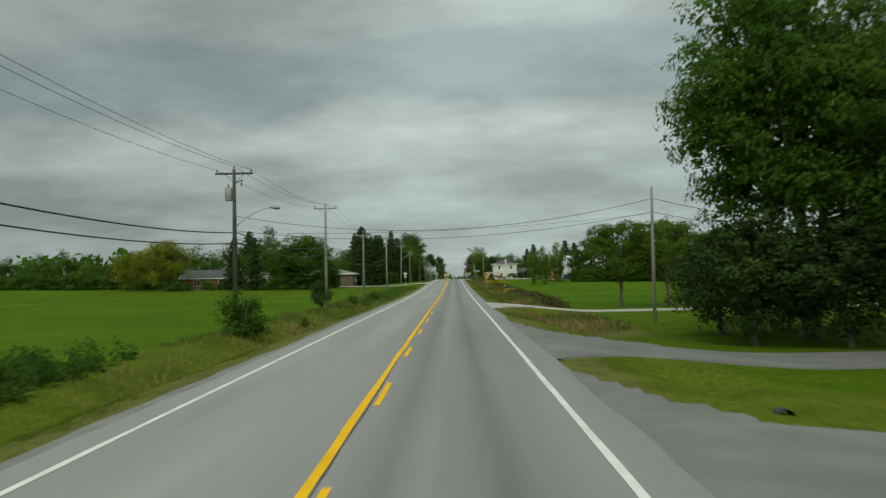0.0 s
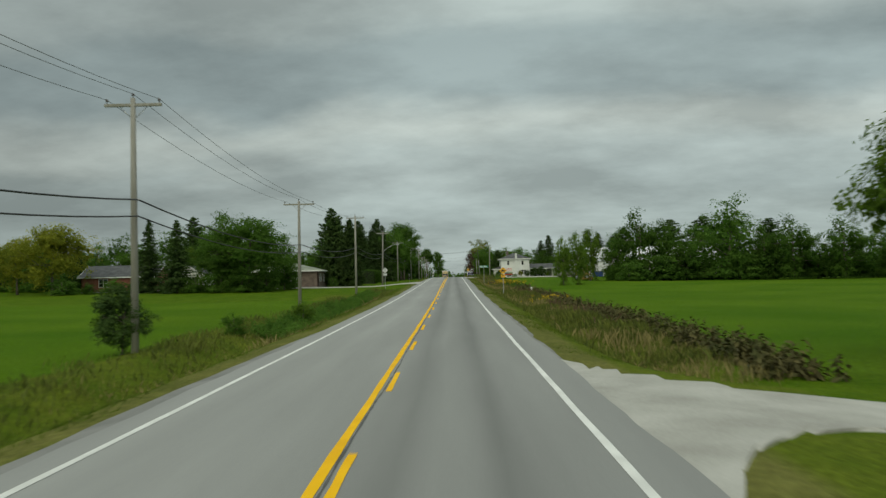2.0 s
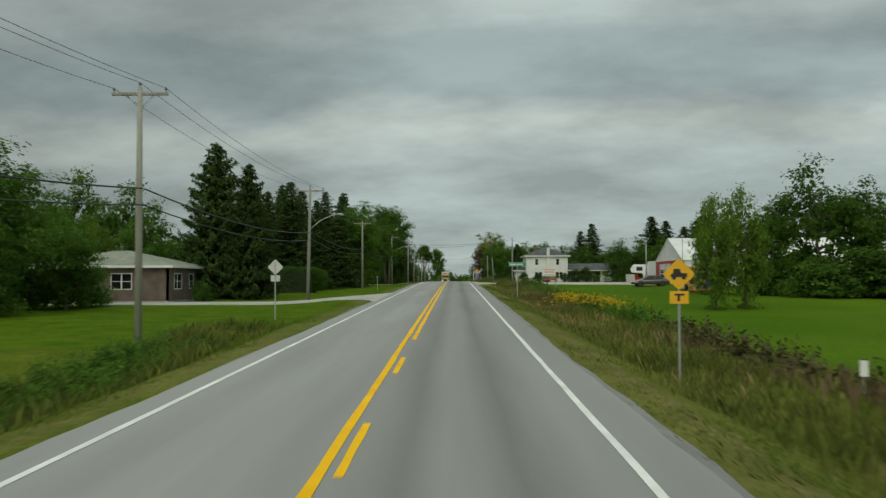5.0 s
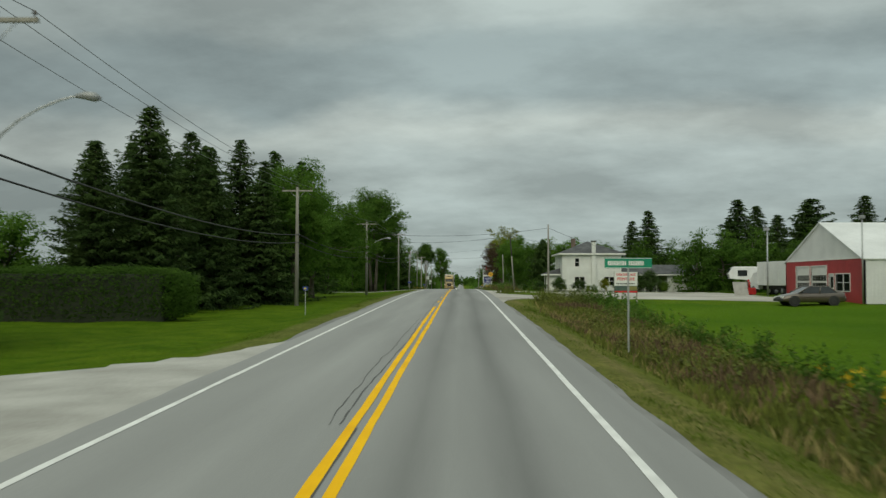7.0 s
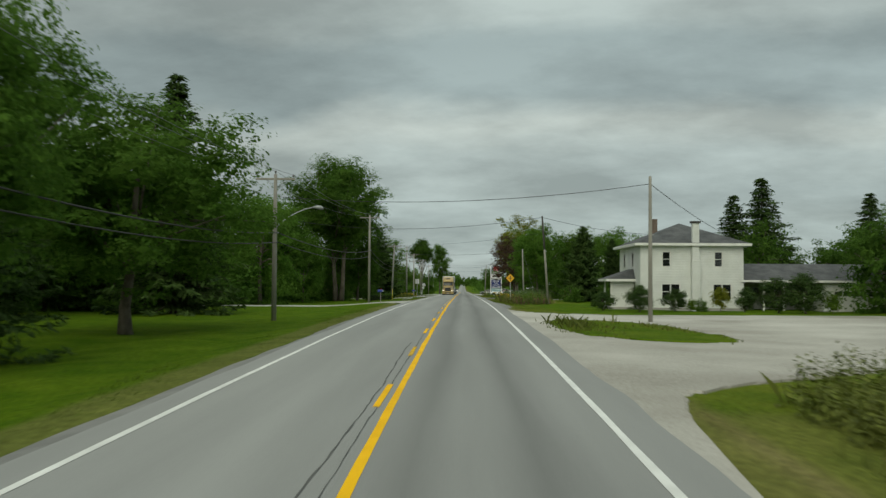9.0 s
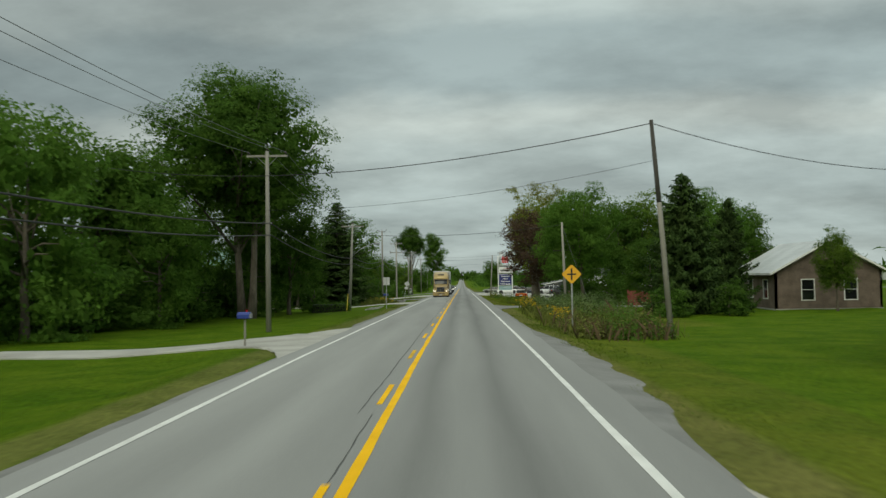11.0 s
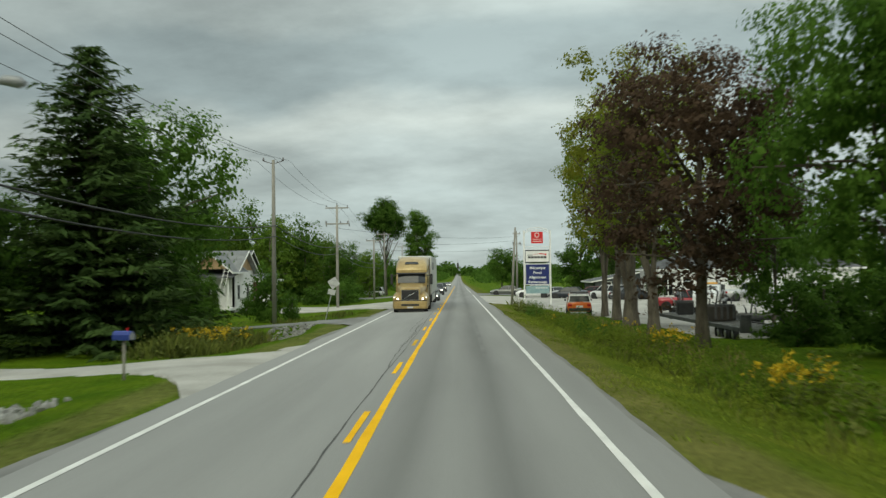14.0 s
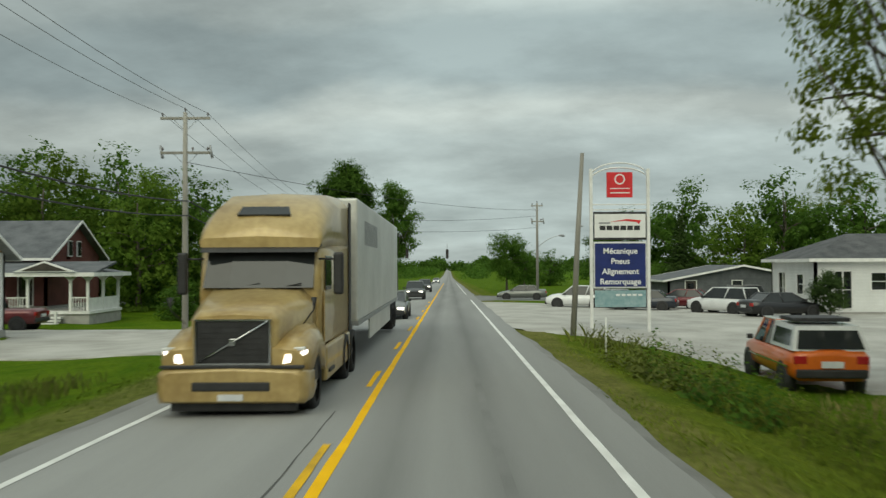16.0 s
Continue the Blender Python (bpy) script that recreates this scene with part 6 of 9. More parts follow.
def gable_roof(parent, x0, x1, y0, y1, eave, ridge, along, mat, over=0.4, gable_mat=None, trim=True):
    """Two slopes with the ridge along x or y, gable triangles below, white fascia boards."""
    th = 0.12
    if along == "x":
        ym = (y0 + y1) / 2
        rise = (ridge - eave) / (ym - y0)
        e = eave - over * rise
        slab(parent, [(x0 - over, y0 - over, e), (x1 + over, y0 - over, e), (x1 + over, ym, ridge), (x0 - over, ym, ridge)], th, mat)
        slab(parent, [(x0 - over, y1 + over, e), (x1 + over, y1 + over, e), (x1 + over, ym, ridge), (x0 - over, ym, ridge)], th, mat)
        for x in (x0, x1):
            part("gable", prism([(y0, eave - 0.02), (y1, eave - 0.02), (ym, ridge - th - 0.02)], "x", x - (0.0 if x == x0 else 0.18), x + (0.18 if x == x0 else 0.0)), gable_mat, parent)
        if trim:
            for x in (x0 - over - 0.03, x1 + over + 0.03):
                fascia(parent, (x, y0 - over, e + 0.02), (x, ym, ridge + 0.02))
                fascia(parent, (x, y1 + over, e + 0.02), (x, ym, ridge + 0.02))
            fascia(parent, (x0 - over, y0 - over - 0.03, e), (x1 + over, y0 - over - 0.03, e))
            fascia(parent, (x0 - over, y1 + over + 0.03, e), (x1 + over, y1 + over + 0.03, e))
    else:
        xm = (x0 + x1) / 2
        rise = (ridge - eave) / (xm - x0)
        e = eave - over * rise
        slab(parent, [(x0 - over, y0 - over, e), (x0 - over, y1 + over, e), (xm, y1 + over, ridge), (xm, y0 - over, ridge)], th, mat)
        slab(parent, [(x1 + over, y0 - over, e), (x1 + over, y1 + over, e), (xm, y1 + over, ridge), (xm, y0 - over, ridge)], th, mat)
        for y in (y0, y1):
            part("gable", prism([(x0, eave - 0.02), (x1, eave - 0.02), (xm, ridge - th - 0.02)], "y", y - (0.0 if y == y0 else 0.18), y + (0.18 if y == y0 else 0.0)), gable_mat, parent)
        if trim:
            for y in (y0 - over - 0.03, y1 + over + 0.03):
                fascia(parent, (x0 - over, y, e + 0.02), (xm, y, ridge + 0.02))
                fascia(parent, (x1 + over, y, e + 0.02), (xm, y, ridge + 0.02))
            fascia(parent, (x0 - over - 0.03, y0 - over, e), (x0 - over - 0.03, y1 + over, e))
            fascia(parent, (x1 + over + 0.03, y0 - over, e), (x1 + over + 0.03, y1 + over, e))


def hip_roof(parent, x0, x1, y0, y1, eave, ridge, mat, over=0.5, inset=None):
    x0, x1, y0, y1 = x0 - over, x1 + over, y0 - over, y1 + over
    w, d = x1 - x0, y1 - y0
    k = inset if inset is not None else min(w, d) / 2
    if w >= d:
        a, b = (x0 + k, (y0 + y1) / 2, ridge), (x1 - k, (y0 + y1) / 2, ridge)
        sides = ([(x0, y0, eave), (x1, y0, eave), b, a], [(x1, y1, eave), (x0, y1, eave), a, b], [(x0, y1, eave), (x0, y0, eave), a], [(x1, y0, eave), (x1, y1, eave), b])
    else:
        a, b = ((x0 + x1) / 2, y0 + k, ridge), ((x0 + x1) / 2, y1 - k, ridge)
        sides = ([(x0, y1, eave), (x0, y0, eave), a, b], [(x1, y0, eave), (x1, y1, eave), b, a], [(x0, y0, eave), (x1, y0, eave), a], [(x1, y1, eave), (x0, y1, eave), b])
    for s in sides:
        if (Vector(s[-1]) - Vector(s[-2])).length < 0.02:
            s = s[:-1]
        slab(parent, s, 0.1, mat)
    c = ((x0, y0), (x1, y0), (x1, y1), (x0, y1))
    for p, q in zip(c, c[1:] + c[:1]):
        fascia(parent, (*p, eave + 0.01), (*q, eave + 0.01), 0.2)
    part("soffit", box(x0 + 0.05, y0 + 0.05, eave - 0.17, x1 - 0.05, y1 - 0.05, eave - 0.13), TRIM, parent)


def shell(parent, x0, x1, y0, y1, z0, z1, mat, south=(), west=(), east=(), north=()):
    wall(parent, (x0, y0), (x1, y0), z0, z1, mat, south)
    wall(parent, (x1, y0), (x1, y1), z0, z1, mat, east)
    wall(parent, (x1, y1), (x0, y1), z0, z1, mat, north)
    wall(parent, (x0, y1), (x0, y0), z0, z1, mat, west)
    part("floor", box(x0 + 0.2, y0 + 0.2, z0 - 0.1, x1 - 0.2, y1 - 0.2, z0 + 0.05), CONCRETE, parent)
    part("foundation", box(x0 - 0.03, y0 - 0.03, z0 - 1.0, x1 + 0.03, y1 + 0.03, z0 - 0.02), CONCRETE, parent)


def white_house():
    gx, gy = 15.4, 304.0
    z = gz(19, 304)
    h = thing("white_house", gx, gy, z, 0, "white two-storey house with a dark hip roof and outside chimney", "house")
    W, D, H = 8.1, 9.0, 5.25
    shell(h, 0, W, 0, D, 0.25, H, SIDING,
          south=((1.75, 2.3, 3.55, 4.65, "win"), (5.85, 6.4, 3.55, 4.65, "win"), (1.7, 3.05, 0.95, 2.1, "double"), (5.75, 7.1, 0.95, 2.1, "double")),
          west=((2.0, 2.6, 3.55, 4.65, "win"), (5.6, 6.2, 3.55, 4.65, "win"), (3.6, 4.5, 0.3, 2.3, "door"), (6.3, 7.0, 0.95, 2.1, "win")))
    hip_roof(h, 0, W, 0, D, H + 0.1, H + 1.95, ROOF_DARK, 0.5)
    bm = box(3.95, -0.42, -0.4, 4.6, -0.02, 4.0, 0.02)
    add_box(bm, 4.0, -0.36, 3.9, 4.55, -0.02, H + 1.75, 0.02)
    part("chimney", bm, SIDING, h, "white boarded outside chimney")
    part("chimney_cap", box(3.9, -0.44, H + 1.7, 4.65, 0.1, H + 1.85), DARK_WOOD, h)
    part("chimney", box(1.9, 5.2, H + 0.8, 2.5, 5.8, H + 2.4, 0.02), BROWN_BRICK, h, "small brick chimney")
    # side porch towards the road
    hip = thing("porch", 0, 0, 0)
    hip.parent = h
    for px_, py_ in ((-1.9, 2.4), (-1.9, 5.6)):
        part("post", box(px_ - 0.07, py_ - 0.07, 0, px_ + 0.07, py_ + 0.07, 2.5, 0.01), TRIM, hip)
    part("porch_wall", box(-1.85, 2.4, 0.2, -0.05, 2.5, 2.4), SIDING, hip)
    part("porch_floor", box(-2.0, 2.2, -0.4, -0.02, 5.8, 0.22), CONCRETE, hip)
    slab(hip, [(-2.35, 1.9, 2.5), (-2.35, 6.1, 2.5), (0, 5.2, 3.35), (0, 2.8, 3.35)], 0.1, ROOF_DARK, "porch_roof")
    slab(hip, [(-2.35, 1.9, 2.5), (0.0, 1.9, 2.5), (0, 2.8, 3.35)], 0.1, ROOF_DARK, "porch_roof")
    fascia(hip, (-2.38, 1.88, 2.51), (-2.38, 6.1, 2.51), 0.2)
    fascia(hip, (-2.38, 1.87, 2.51), (0, 1.87, 2.51), 0.2)
    # breezeway and garage
    g = thing("garage_wing", gx + W + 0.05, gy + 0.4, z, 0, "white single garage with a low breezeway roof", "garage")
    wall(g, (0, 5.5), (6.4, 5.5), 0, 2.5, SIDING, ((2.4, 3.3, 0.1, 2.1, "door"),))
    for px_ in (1.6, 3.2, 4.8):
        part("post", box(px_ - 0.06, -0.2, 0, px_ + 0.06, -0.08, 2.45), TRIM, g)
    shell(g, 6.4, 11.3, 0, 6, 0.05, 2.6, SIDING, south=((0.7, 4.2, 0.08, 2.2, "garage"),))
    gable_roof(g, 0.0, 11.3, -0.1, 6.1, 2.62, 3.85, "x", ROOF_DARK, 0.35, SIDING)


white_house()


def workshop():
    y1, y0 = 266.5, 250.6
    z = gz(34, 258) - 0.1
    h = thing("workshop", 32.1, y0, z, 0, "white metal workshop with a red front and two doors", "building")
    D, W, H = y1 - y0, 30.0, 3.5
    wall(h, (0, D), (0, 0), 0, H, RED_METAL, ((2.6, 5.6, 0.05, 3.0, "garage"), (6.0, 9.2, 0.05, 3.0, "garage"), (9.7, 10.6, 0.1, 2.3, "door"), (11.0, 13.6, 0.95, 2.3, "double")))
    wall(h, (0, 0), (W, 0), 0, H, METAL_WHITE)
    wall(h, (W, 0), (W, D), 0, H, METAL_WHITE)
    wall(h, (W, D), (0, D), 0, H, METAL_WHITE)
    gable_roof(h, 0, W, 0, D, H, 6.75, "x", METAL_WHITE, 0.12, METAL_WHITE, trim=False)
    part("floor", box(0.2, 0.2, -0.6, W - 0.2, D - 0.2, 0.03), CONCRETE, h)
    part("band", box(-0.05, 0.0, H - 0.02, 0.0, D, H + 0.12), TRIM, h)
    part("mast", tube([(-0.1, -0.1, 0), (-0.1, -0.1, 6.6)], 0.06, 8), STEEL, h)
    part("mast_lamp", box(-0.3, -0.25, 6.5, 0.1, 0.05, 6.75, 0.03), GREY_METAL, h)
    lp = thing("yard_light_pole", 31.0, 268.2, gz(31, 268.2), 0, "thin grey steel yard light pole", "light pole")
    part("pole", tube([(0, 0, -0.2), (0, 0, 6.4)], [0.09, 0.06], 8), STEEL, lp)
    part("lamp_head", box(-0.3, -0.15, 6.3, 0.15, 0.15, 6.6, 0.04), GREY_METAL, lp)


workshop()


def simple_house(name, x0, x1, y0, y1, H, ridge, along, wall_mat, roof_mat, label, south=(), east=(), west=(), hip=False, chimney=None):
    z = gz((x0 + x1) / 2, (y0 + y1) / 2)
    h = thing(name, x0, y0, z, 0, label, "house")
    W, D = x1 - x0, y1 - y0
    shell(h, 0, W, 0, D, 0.15, H, wall_mat, south=south, east=east, west=west)
    if hip:
        hip_roof(h, 0, W, 0, D, H + 0.08, ridge, roof_mat, 0.5)
    else:
        gable_roof(h, 0, W, 0, D, H, ridge, along, roof_mat, 0.45, wall_mat)
    if chimney:
        cx, cy, cz = chimney
        part("chimney", box(cx - 0.4, cy - 0.35, H - 0.2, cx + 0.4, cy + 0.35, cz, 0.02), BROWN_BRICK, h)
    return h


simple_house("brick_bungalow", -60, -48, 197, 206, 2.7, 4.5, "x", BRICK, ROOF_DARK, "red brick bungalow among trees", south=((8.6, 10.2, 0.9, 2.1, "double"), (3, 4.4, 0.9, 2.1, "double")), east=((3, 4.2, 0.9, 2.1, "win"),))
simple_house("small_house", -46.6, -41.2, 203, 209, 2.6, 4.2, "y", TRIM, ROOF_DARK, "small white house with a dark porch", south=((1.0, 2.0, 0.9, 2.1, "win"), (3.2, 4.1, 0.2, 2.2, "dark")))
simple_house("brown_brick_house", -33, -21.6, 203, 213, 2.9, 4.35, "x", BROWN_BRICK, ROOF_GREENISH, "brown brick house with a low mossy roof", east=((1.5, 3.3, 1.1, 2.3, "double"), (5.5, 6.6, 1.1, 2.3, "win")), south=((6.8, 8.4, 1.1, 2.3, "double"),), hip=True)
simple_house("green_roofed_house", -35, -22.4, 389, 398, 4.1, 7.4, "x", BROWN_BRICK, ROOF_GREEN, "low house with a green tin roof", east=((2, 3.2, 0.9, 2.1, "win"), (5.5, 6.7, 0.9, 2.1, "win")), south=((3, 4.4, 0.9, 2.1, "double"), (8, 9.2, 0.9, 2.1, "win")), hip=True)
simple_house("dark_brick_house", 25.0, 33, 352, 361, 3.1, 5.3, "y", BROWN_BRICK, ROOF_TIN, "dark brick house with a pale tin roof", west=((6.5, 7.4, 0.9, 2.3, "win"), (3, 4, 0.9, 2.3, "win")), south=((2.0, 2.9, 0.8, 2.3, "win"), (5.2, 6.1, 0.8, 2.3, "win")))
simple_house("blue_house", 19.2, 28.2, 369.5, 378, 4.5, 7.0, "x", BLUE_BOARD, ROOF_TIN, "blue-grey wooden house with a pale tin roof", south=((0.5, 1.3, 3.0, 4.2, "double"), (0.25, 1.6, 0.75, 2.4, "win"), (2.1, 2.9, 0.4, 2.4, "door"), (4.6, 5.5, 3.0, 4.2, "win"), (4.6, 5.8, 0.9, 2.2, "double")), west=((3, 3.9, 3.0, 4.2, "win"), (6, 7, 0.9, 2.2, "win")), hip=True)


def deck_fence():
    z = gz(19, 366)
    f = thing("red_fence", 16.6, 366.0, z, -6, "red-stained wooden deck fence by the blue house", "fence")
    for k in range(4):
        part("post", box(k * 1.9 - 0.06, -0.06, -0.3, k * 1.9 + 0.06, 0.06, 1.5), RED_FENCE, f)
    for k in range(44):
        x = k * 0.13
        part("board", box(x, -0.09, 0.05, x + 0.11, -0.065, 1.35 + 0.02 * (k % 3)), RED_FENCE, f)
    part("rail", box(0, -0.06, 1.05, 5.7, 0.02, 1.15), RED_FENCE, f)


deck_fence()


def farmhouse():
    z = gz(-24, 458) + 0.05
    h = thing("farmhouse", 0, 0, z, 0, "dark red farmhouse with grey roof and white porch", "house")
    shell(h, -33, -22, 458, 466.4, 0.9, 4.25, DARK_RED, south=((2.0, 2.9, 1.3, 2.8, "win"), (5.0, 5.9, 1.3, 2.8, "win"), (9.2, 10.1, 0.95, 2.95, "dark")), east=((2.9, 3.5, 3.9, 4.2, "open"),))
    gable_roof(h, -33, -22, 458, 466.4, 4.25, 6.6, "x", ROOF_GREY, 0.5, DARK_RED)
    for yy in (461.3, 462.7):
        w = part("window", box(-21.99, yy - 0.32, 4.1, -21.9, yy + 0.32, 5.2), TRIM, h)
        part("pane", box(-21.93, yy - 0.25, 4.17, -21.88, yy + 0.25, 5.13), GLASS, w)
    # taller wing behind
    shell(h, -42, -33, 461, 470, 0.9, 5.9, DARK_RED, south=((3, 4, 3.8, 5.0, "win"),), east=((1.0, 1.8, 4.4, 5.4, "win"),))
    gable_roof(h, -42, -33, 461, 470, 5.9, 8.1, "x", ROOF_GREY, 0.5, DARK_RED)
    part("chimney", box(-32.4, 462.6, 4.5, -31.2, 463.8, 7.9, 0.03), BROWN_BRICK, h)
    # wrap porch
    p = thing("porch", 0, 0, 0)
    p.parent = h
    part("deck", box(-32, 454.8, 0.55, -17.9, 458, 0.72), TRIM, p)
    part("deck", box(-22, 458, 0.55, -17.9, 460, 0.72), TRIM, p)
    part("skirt", box(-32, 454.9, -0.6, -17.98, 454.98, 0.55), CONCRETE, p)
    part("skirt", box(-18.06, 454.98, -0.6, -17.98, 460, 0.55), CONCRETE, p)
    slab(p, [(-32.3, 454.4, 3.05), (-17.5, 454.4, 3.05), (-17.5, 458, 3.75), (-32.3, 458, 3.75)], 0.12, ROOF_GREY, "porch_roof")
    slab(p, [(-17.5, 454.4, 3.05), (-17.5, 460.4, 3.05), (-21.9, 460.4, 3.7), (-21.9, 457.4, 3.7)], 0.12, ROOF_GREY, "porch_roof")
    fascia(p, (-32.3, 454.37, 3.06), (-17.47, 454.37, 3.06), 0.24)
    fascia(p, (-17.47, 454.37, 3.06), (-17.47, 460.4, 3.06), 0.24)
    posts = [(-31.6, 455), (-27.2, 455), (-24.3, 455), (-21.75, 455), (-19.15, 455), (-18.1, 455), (-18.1, 457.3), (-18.1, 459.8)]
    for x, y in posts:
        bm = box(x - 0.08, y - 0.08, 0.7, x + 0.08, y + 0.08, 2.95, 0.015)
        for s in (-1, 1):
            add_prism(bm, [(x, 2.55), (x + s * 0.1, 2.55), (x + s * 0.42, 2.86), (x + s * 0.42, 2.95), (x, 2.95)], "y", y - 0.03, y + 0.03)
        part("post", bm, TRIM, p)
    for xa, xb in ((-31.6, -27.2), (-27.2, -24.3), (-24.3, -21.75), (-19.15, -18.1)):
        rail = part("railing", box(xa, 454.97, 1.5, xb, 455.03, 1.57), TRIM, p)
        n = int((xb - xa) / 0.16)
        for k in range(1, n):
            part("baluster", box(xa + k * 0.16 - 0.02, 454.98, 0.75, xa + k * 0.16 + 0.02, 455.02, 1.5), TRIM, rail)
    part("panel", box(-18.13, 455.1, 0.72, -18.07, 459.8, 1.5), TRIM, p)
    part("pediment", prism([(-22.3, 3.1), (-18.5, 3.1), (-20.4, 3.75)], "y", 454.2, 454.34), TRIM, p)
    part("pediment_panel", prism([(-21.8, 3.16), (-19.0, 3.16), (-20.4, 3.64)], "y", 454.16, 454.22), DARK_WOOD, p)
    for k in range(4):
        part("step", box(-20.9, 454.75 - 0.28 * (k + 1), 0.56 - 0.17 * (k + 1) - 0.1, -19.5, 454.8 - 0.28 * k, 0.56 - 0.17 * (k + 1)), TRIM, p)
    for x in (-20.95, -19.45):
        part("newel", box(x - 0.07, 453.6, -0.4, x + 0.07, 453.74, 0.75), TRIM, p)


farmhouse()


def tan_cottage():
    z = gz(-25, 440)
    h = thing("tan_cottage", 0, 0, z, 0, "white cottage with grey roof, tan gable and railed porch", "house")
    shell(h, -32, -19.2, 438.6, 446, 0.3, 3.9, TRIM, south=((2.2, 3.2, 1.2, 2.5, "win"), (6.0, 7.0, 1.2, 2.5, "win"), (9.6, 10.6, 0.5, 2.6, "dark")), east=((1.2, 2.0, 1.2, 2.5, "win"), (4.6, 5.5, 1.2, 2.5, "win")))
    gable_roof(h, -32, -19.2, 438.6, 446, 3.9, 5.8, "x", ROOF_PALE, 0.5, TAN)
    gable_roof(h, -22.5, -19.0, 436.3, 441.6, 4.05, 5.5, "y", ROOF_PALE, 0.35, TAN)
    slab(h, [(-32.3, 435.6, 3.3), (-18.6, 435.6, 3.3), (-18.6, 438.6, 3.85), (-32.3, 438.6, 3.85)], 0.1, ROOF_GREY, "porch_roof")
    p = thing("porch", 0, 0, 0)
    p.parent = h
    part("deck", box(-32, 435.9, 0.3, -18.9, 438.6, 0.5), TRIM, p)
    for x in (-31.8, -28.6, -25.4, -22.2, -19.1):
        part("post", box(x - 0.08, 436.0, 0.5, x + 0.08, 436.16, 3.3, 0.012), TRIM, p)
    for xa, xb in ((-31.8, -28.6), (-28.6, -25.4), (-25.4, -22.2), (-22.2, -19.1)):
        rail = part("railing", box(xa, 436.04, 1.35, xb, 436.11, 1.42), TRIM, p)
        for k in range(1, 16):
            part("baluster", box(xa + k * 0.2 - 0.02, 436.05, 0.5, xa + k * 0.2 + 0.02, 436.1, 1.35), TRIM, rail)
    lad = thing("ladder", -19.7, 434.9, gz(-19.7, 434.9), 0, "white extension ladder leaning on the cottage eave", "ladder")
    for s in (-0.2, 0.2):
        part("rail", tube([(s, -0.6, 0), (s + 0.7, 0.5, 4.0)], 0.03, 6), TRIM, lad)
    for k in range(12):
        f = (k + 0.7) / 12.5
        part("rung", tube([(-0.2 + 0.7 * f, -0.6 + 1.1 * f, 4.0 * f), (0.2 + 0.7 * f, -0.6 + 1.1 * f, 4.0 * f)], 0.018, 5), TRIM, lad)


tan_cottage()

simple_house("grey_bungalow", 20.3, 33, 480, 489, 2.15, 3.35, "y", ROOF_GREY, ROOF_GREY, "grey bungalow with white eaves behind parked cars", south=((1.5, 2.4, 0.2, 2.0, "dark"), (5.5, 6.3, 0.9, 2.0, "win"), (9.0, 11.0, 0.8, 1.9, "double")))
simple_house("white_garage_building", 23.6, 47, 458, 465, 3.3, 5.0, "x", SIDING, ROOF_DARK, "long white sided garage building with dark roof", south=((1.2, 2.2, 0.4, 2.6, "double"), (3.4, 4.3, 1.5, 2.5, "win"), (8.5, 9.5, 1.5, 2.5, "win"), (12.0, 13.2, 0.2, 2.4, "door")), west=((1.4, 2.4, 0.5, 2.5, "double"), (4.4, 5.3, 1.2, 2.4, "win")), hip=True)

def rebase(root, cx, cy):
    """Moves a thing's base point to the plan point (cx, cy) without moving its parts."""
    root.location.x += cx
    root.location.y += cy
    for c in root.children:
        c.location.x -= cx
        c.location.y -= cy


for o in list(bpy.data.objects):
    if o.parent is None and o.type == "EMPTY" and o.name in ("farmhouse", "tan_cottage"):
        rebase(o, -24.0 if o.name == "farmhouse" else -25.6, 458.0 if o.name == "farmhouse" else 441.0)
        if o.name == "farmhouse":
            o.location += Vector((-2.2, 3.0, 0.0))

# ---- vehicles ----
def car_paint(name, c, rough=0.3, metal=0.25):
    return material(name, tuple(v * 0.9 for v in c), tuple(min(1, v * 1.08) for v in c), 1.5, rough, 0.0, 12, metal=metal, coat=0.6)


RUBBER = material("tyre_rubber", (0.012, 0.012, 0.013), (0.03, 0.03, 0.031), 6, 0.85, 0.3, 40)
RIM = material("wheel_rim", (0.36, 0.37, 0.38), (0.52, 0.53, 0.54), 4, 0.35, 0.0, 20, metal=0.8)
BLACK_TRIM = material("black_plastic", (0.014, 0.014, 0.015), (0.03, 0.03, 0.032), 4, 0.6, 0.1, 30)
CAR_GLASS = material("car_glass", (0.02, 0.023, 0.025), (0.03, 0.034, 0.036), 1, 0.05, 0, 3)
RED_LENS = material("tail_lens", (0.30, 0.012, 0.012), (0.42, 0.02, 0.02), 4, 0.25, 0, 20)
CLEAR_LENS = material("head_lens", (0.62, 0.63, 0.64), (0.78, 0.78, 0.78), 4, 0.15, 0, 20)
PLATE = material("plate_pale", (0.55, 0.57, 0.60), (0.68, 0.69, 0.70), 4, 0.4, 0, 20)
CHROME = material("chrome", (0.55, 0.56, 0.57), (0.70, 0.71, 0.72), 4, 0.18, 0, 20, metal=1.0)
LIT = bpy.data.materials.new("lit_headlamp")
LIT.use_nodes = True
LIT.node_tree.nodes["Principled BSDF"].inputs["Emission Color"].default_value = (1.0, 0.93, 0.78, 1)
LIT.node_tree.nodes["Principled BSDF"].inputs["Emission Strength"].default_value = 2.2
LIT.node_tree.nodes["Principled BSDF"].inputs["Base Color"].default_value = (0.8, 0.8, 0.78, 1)


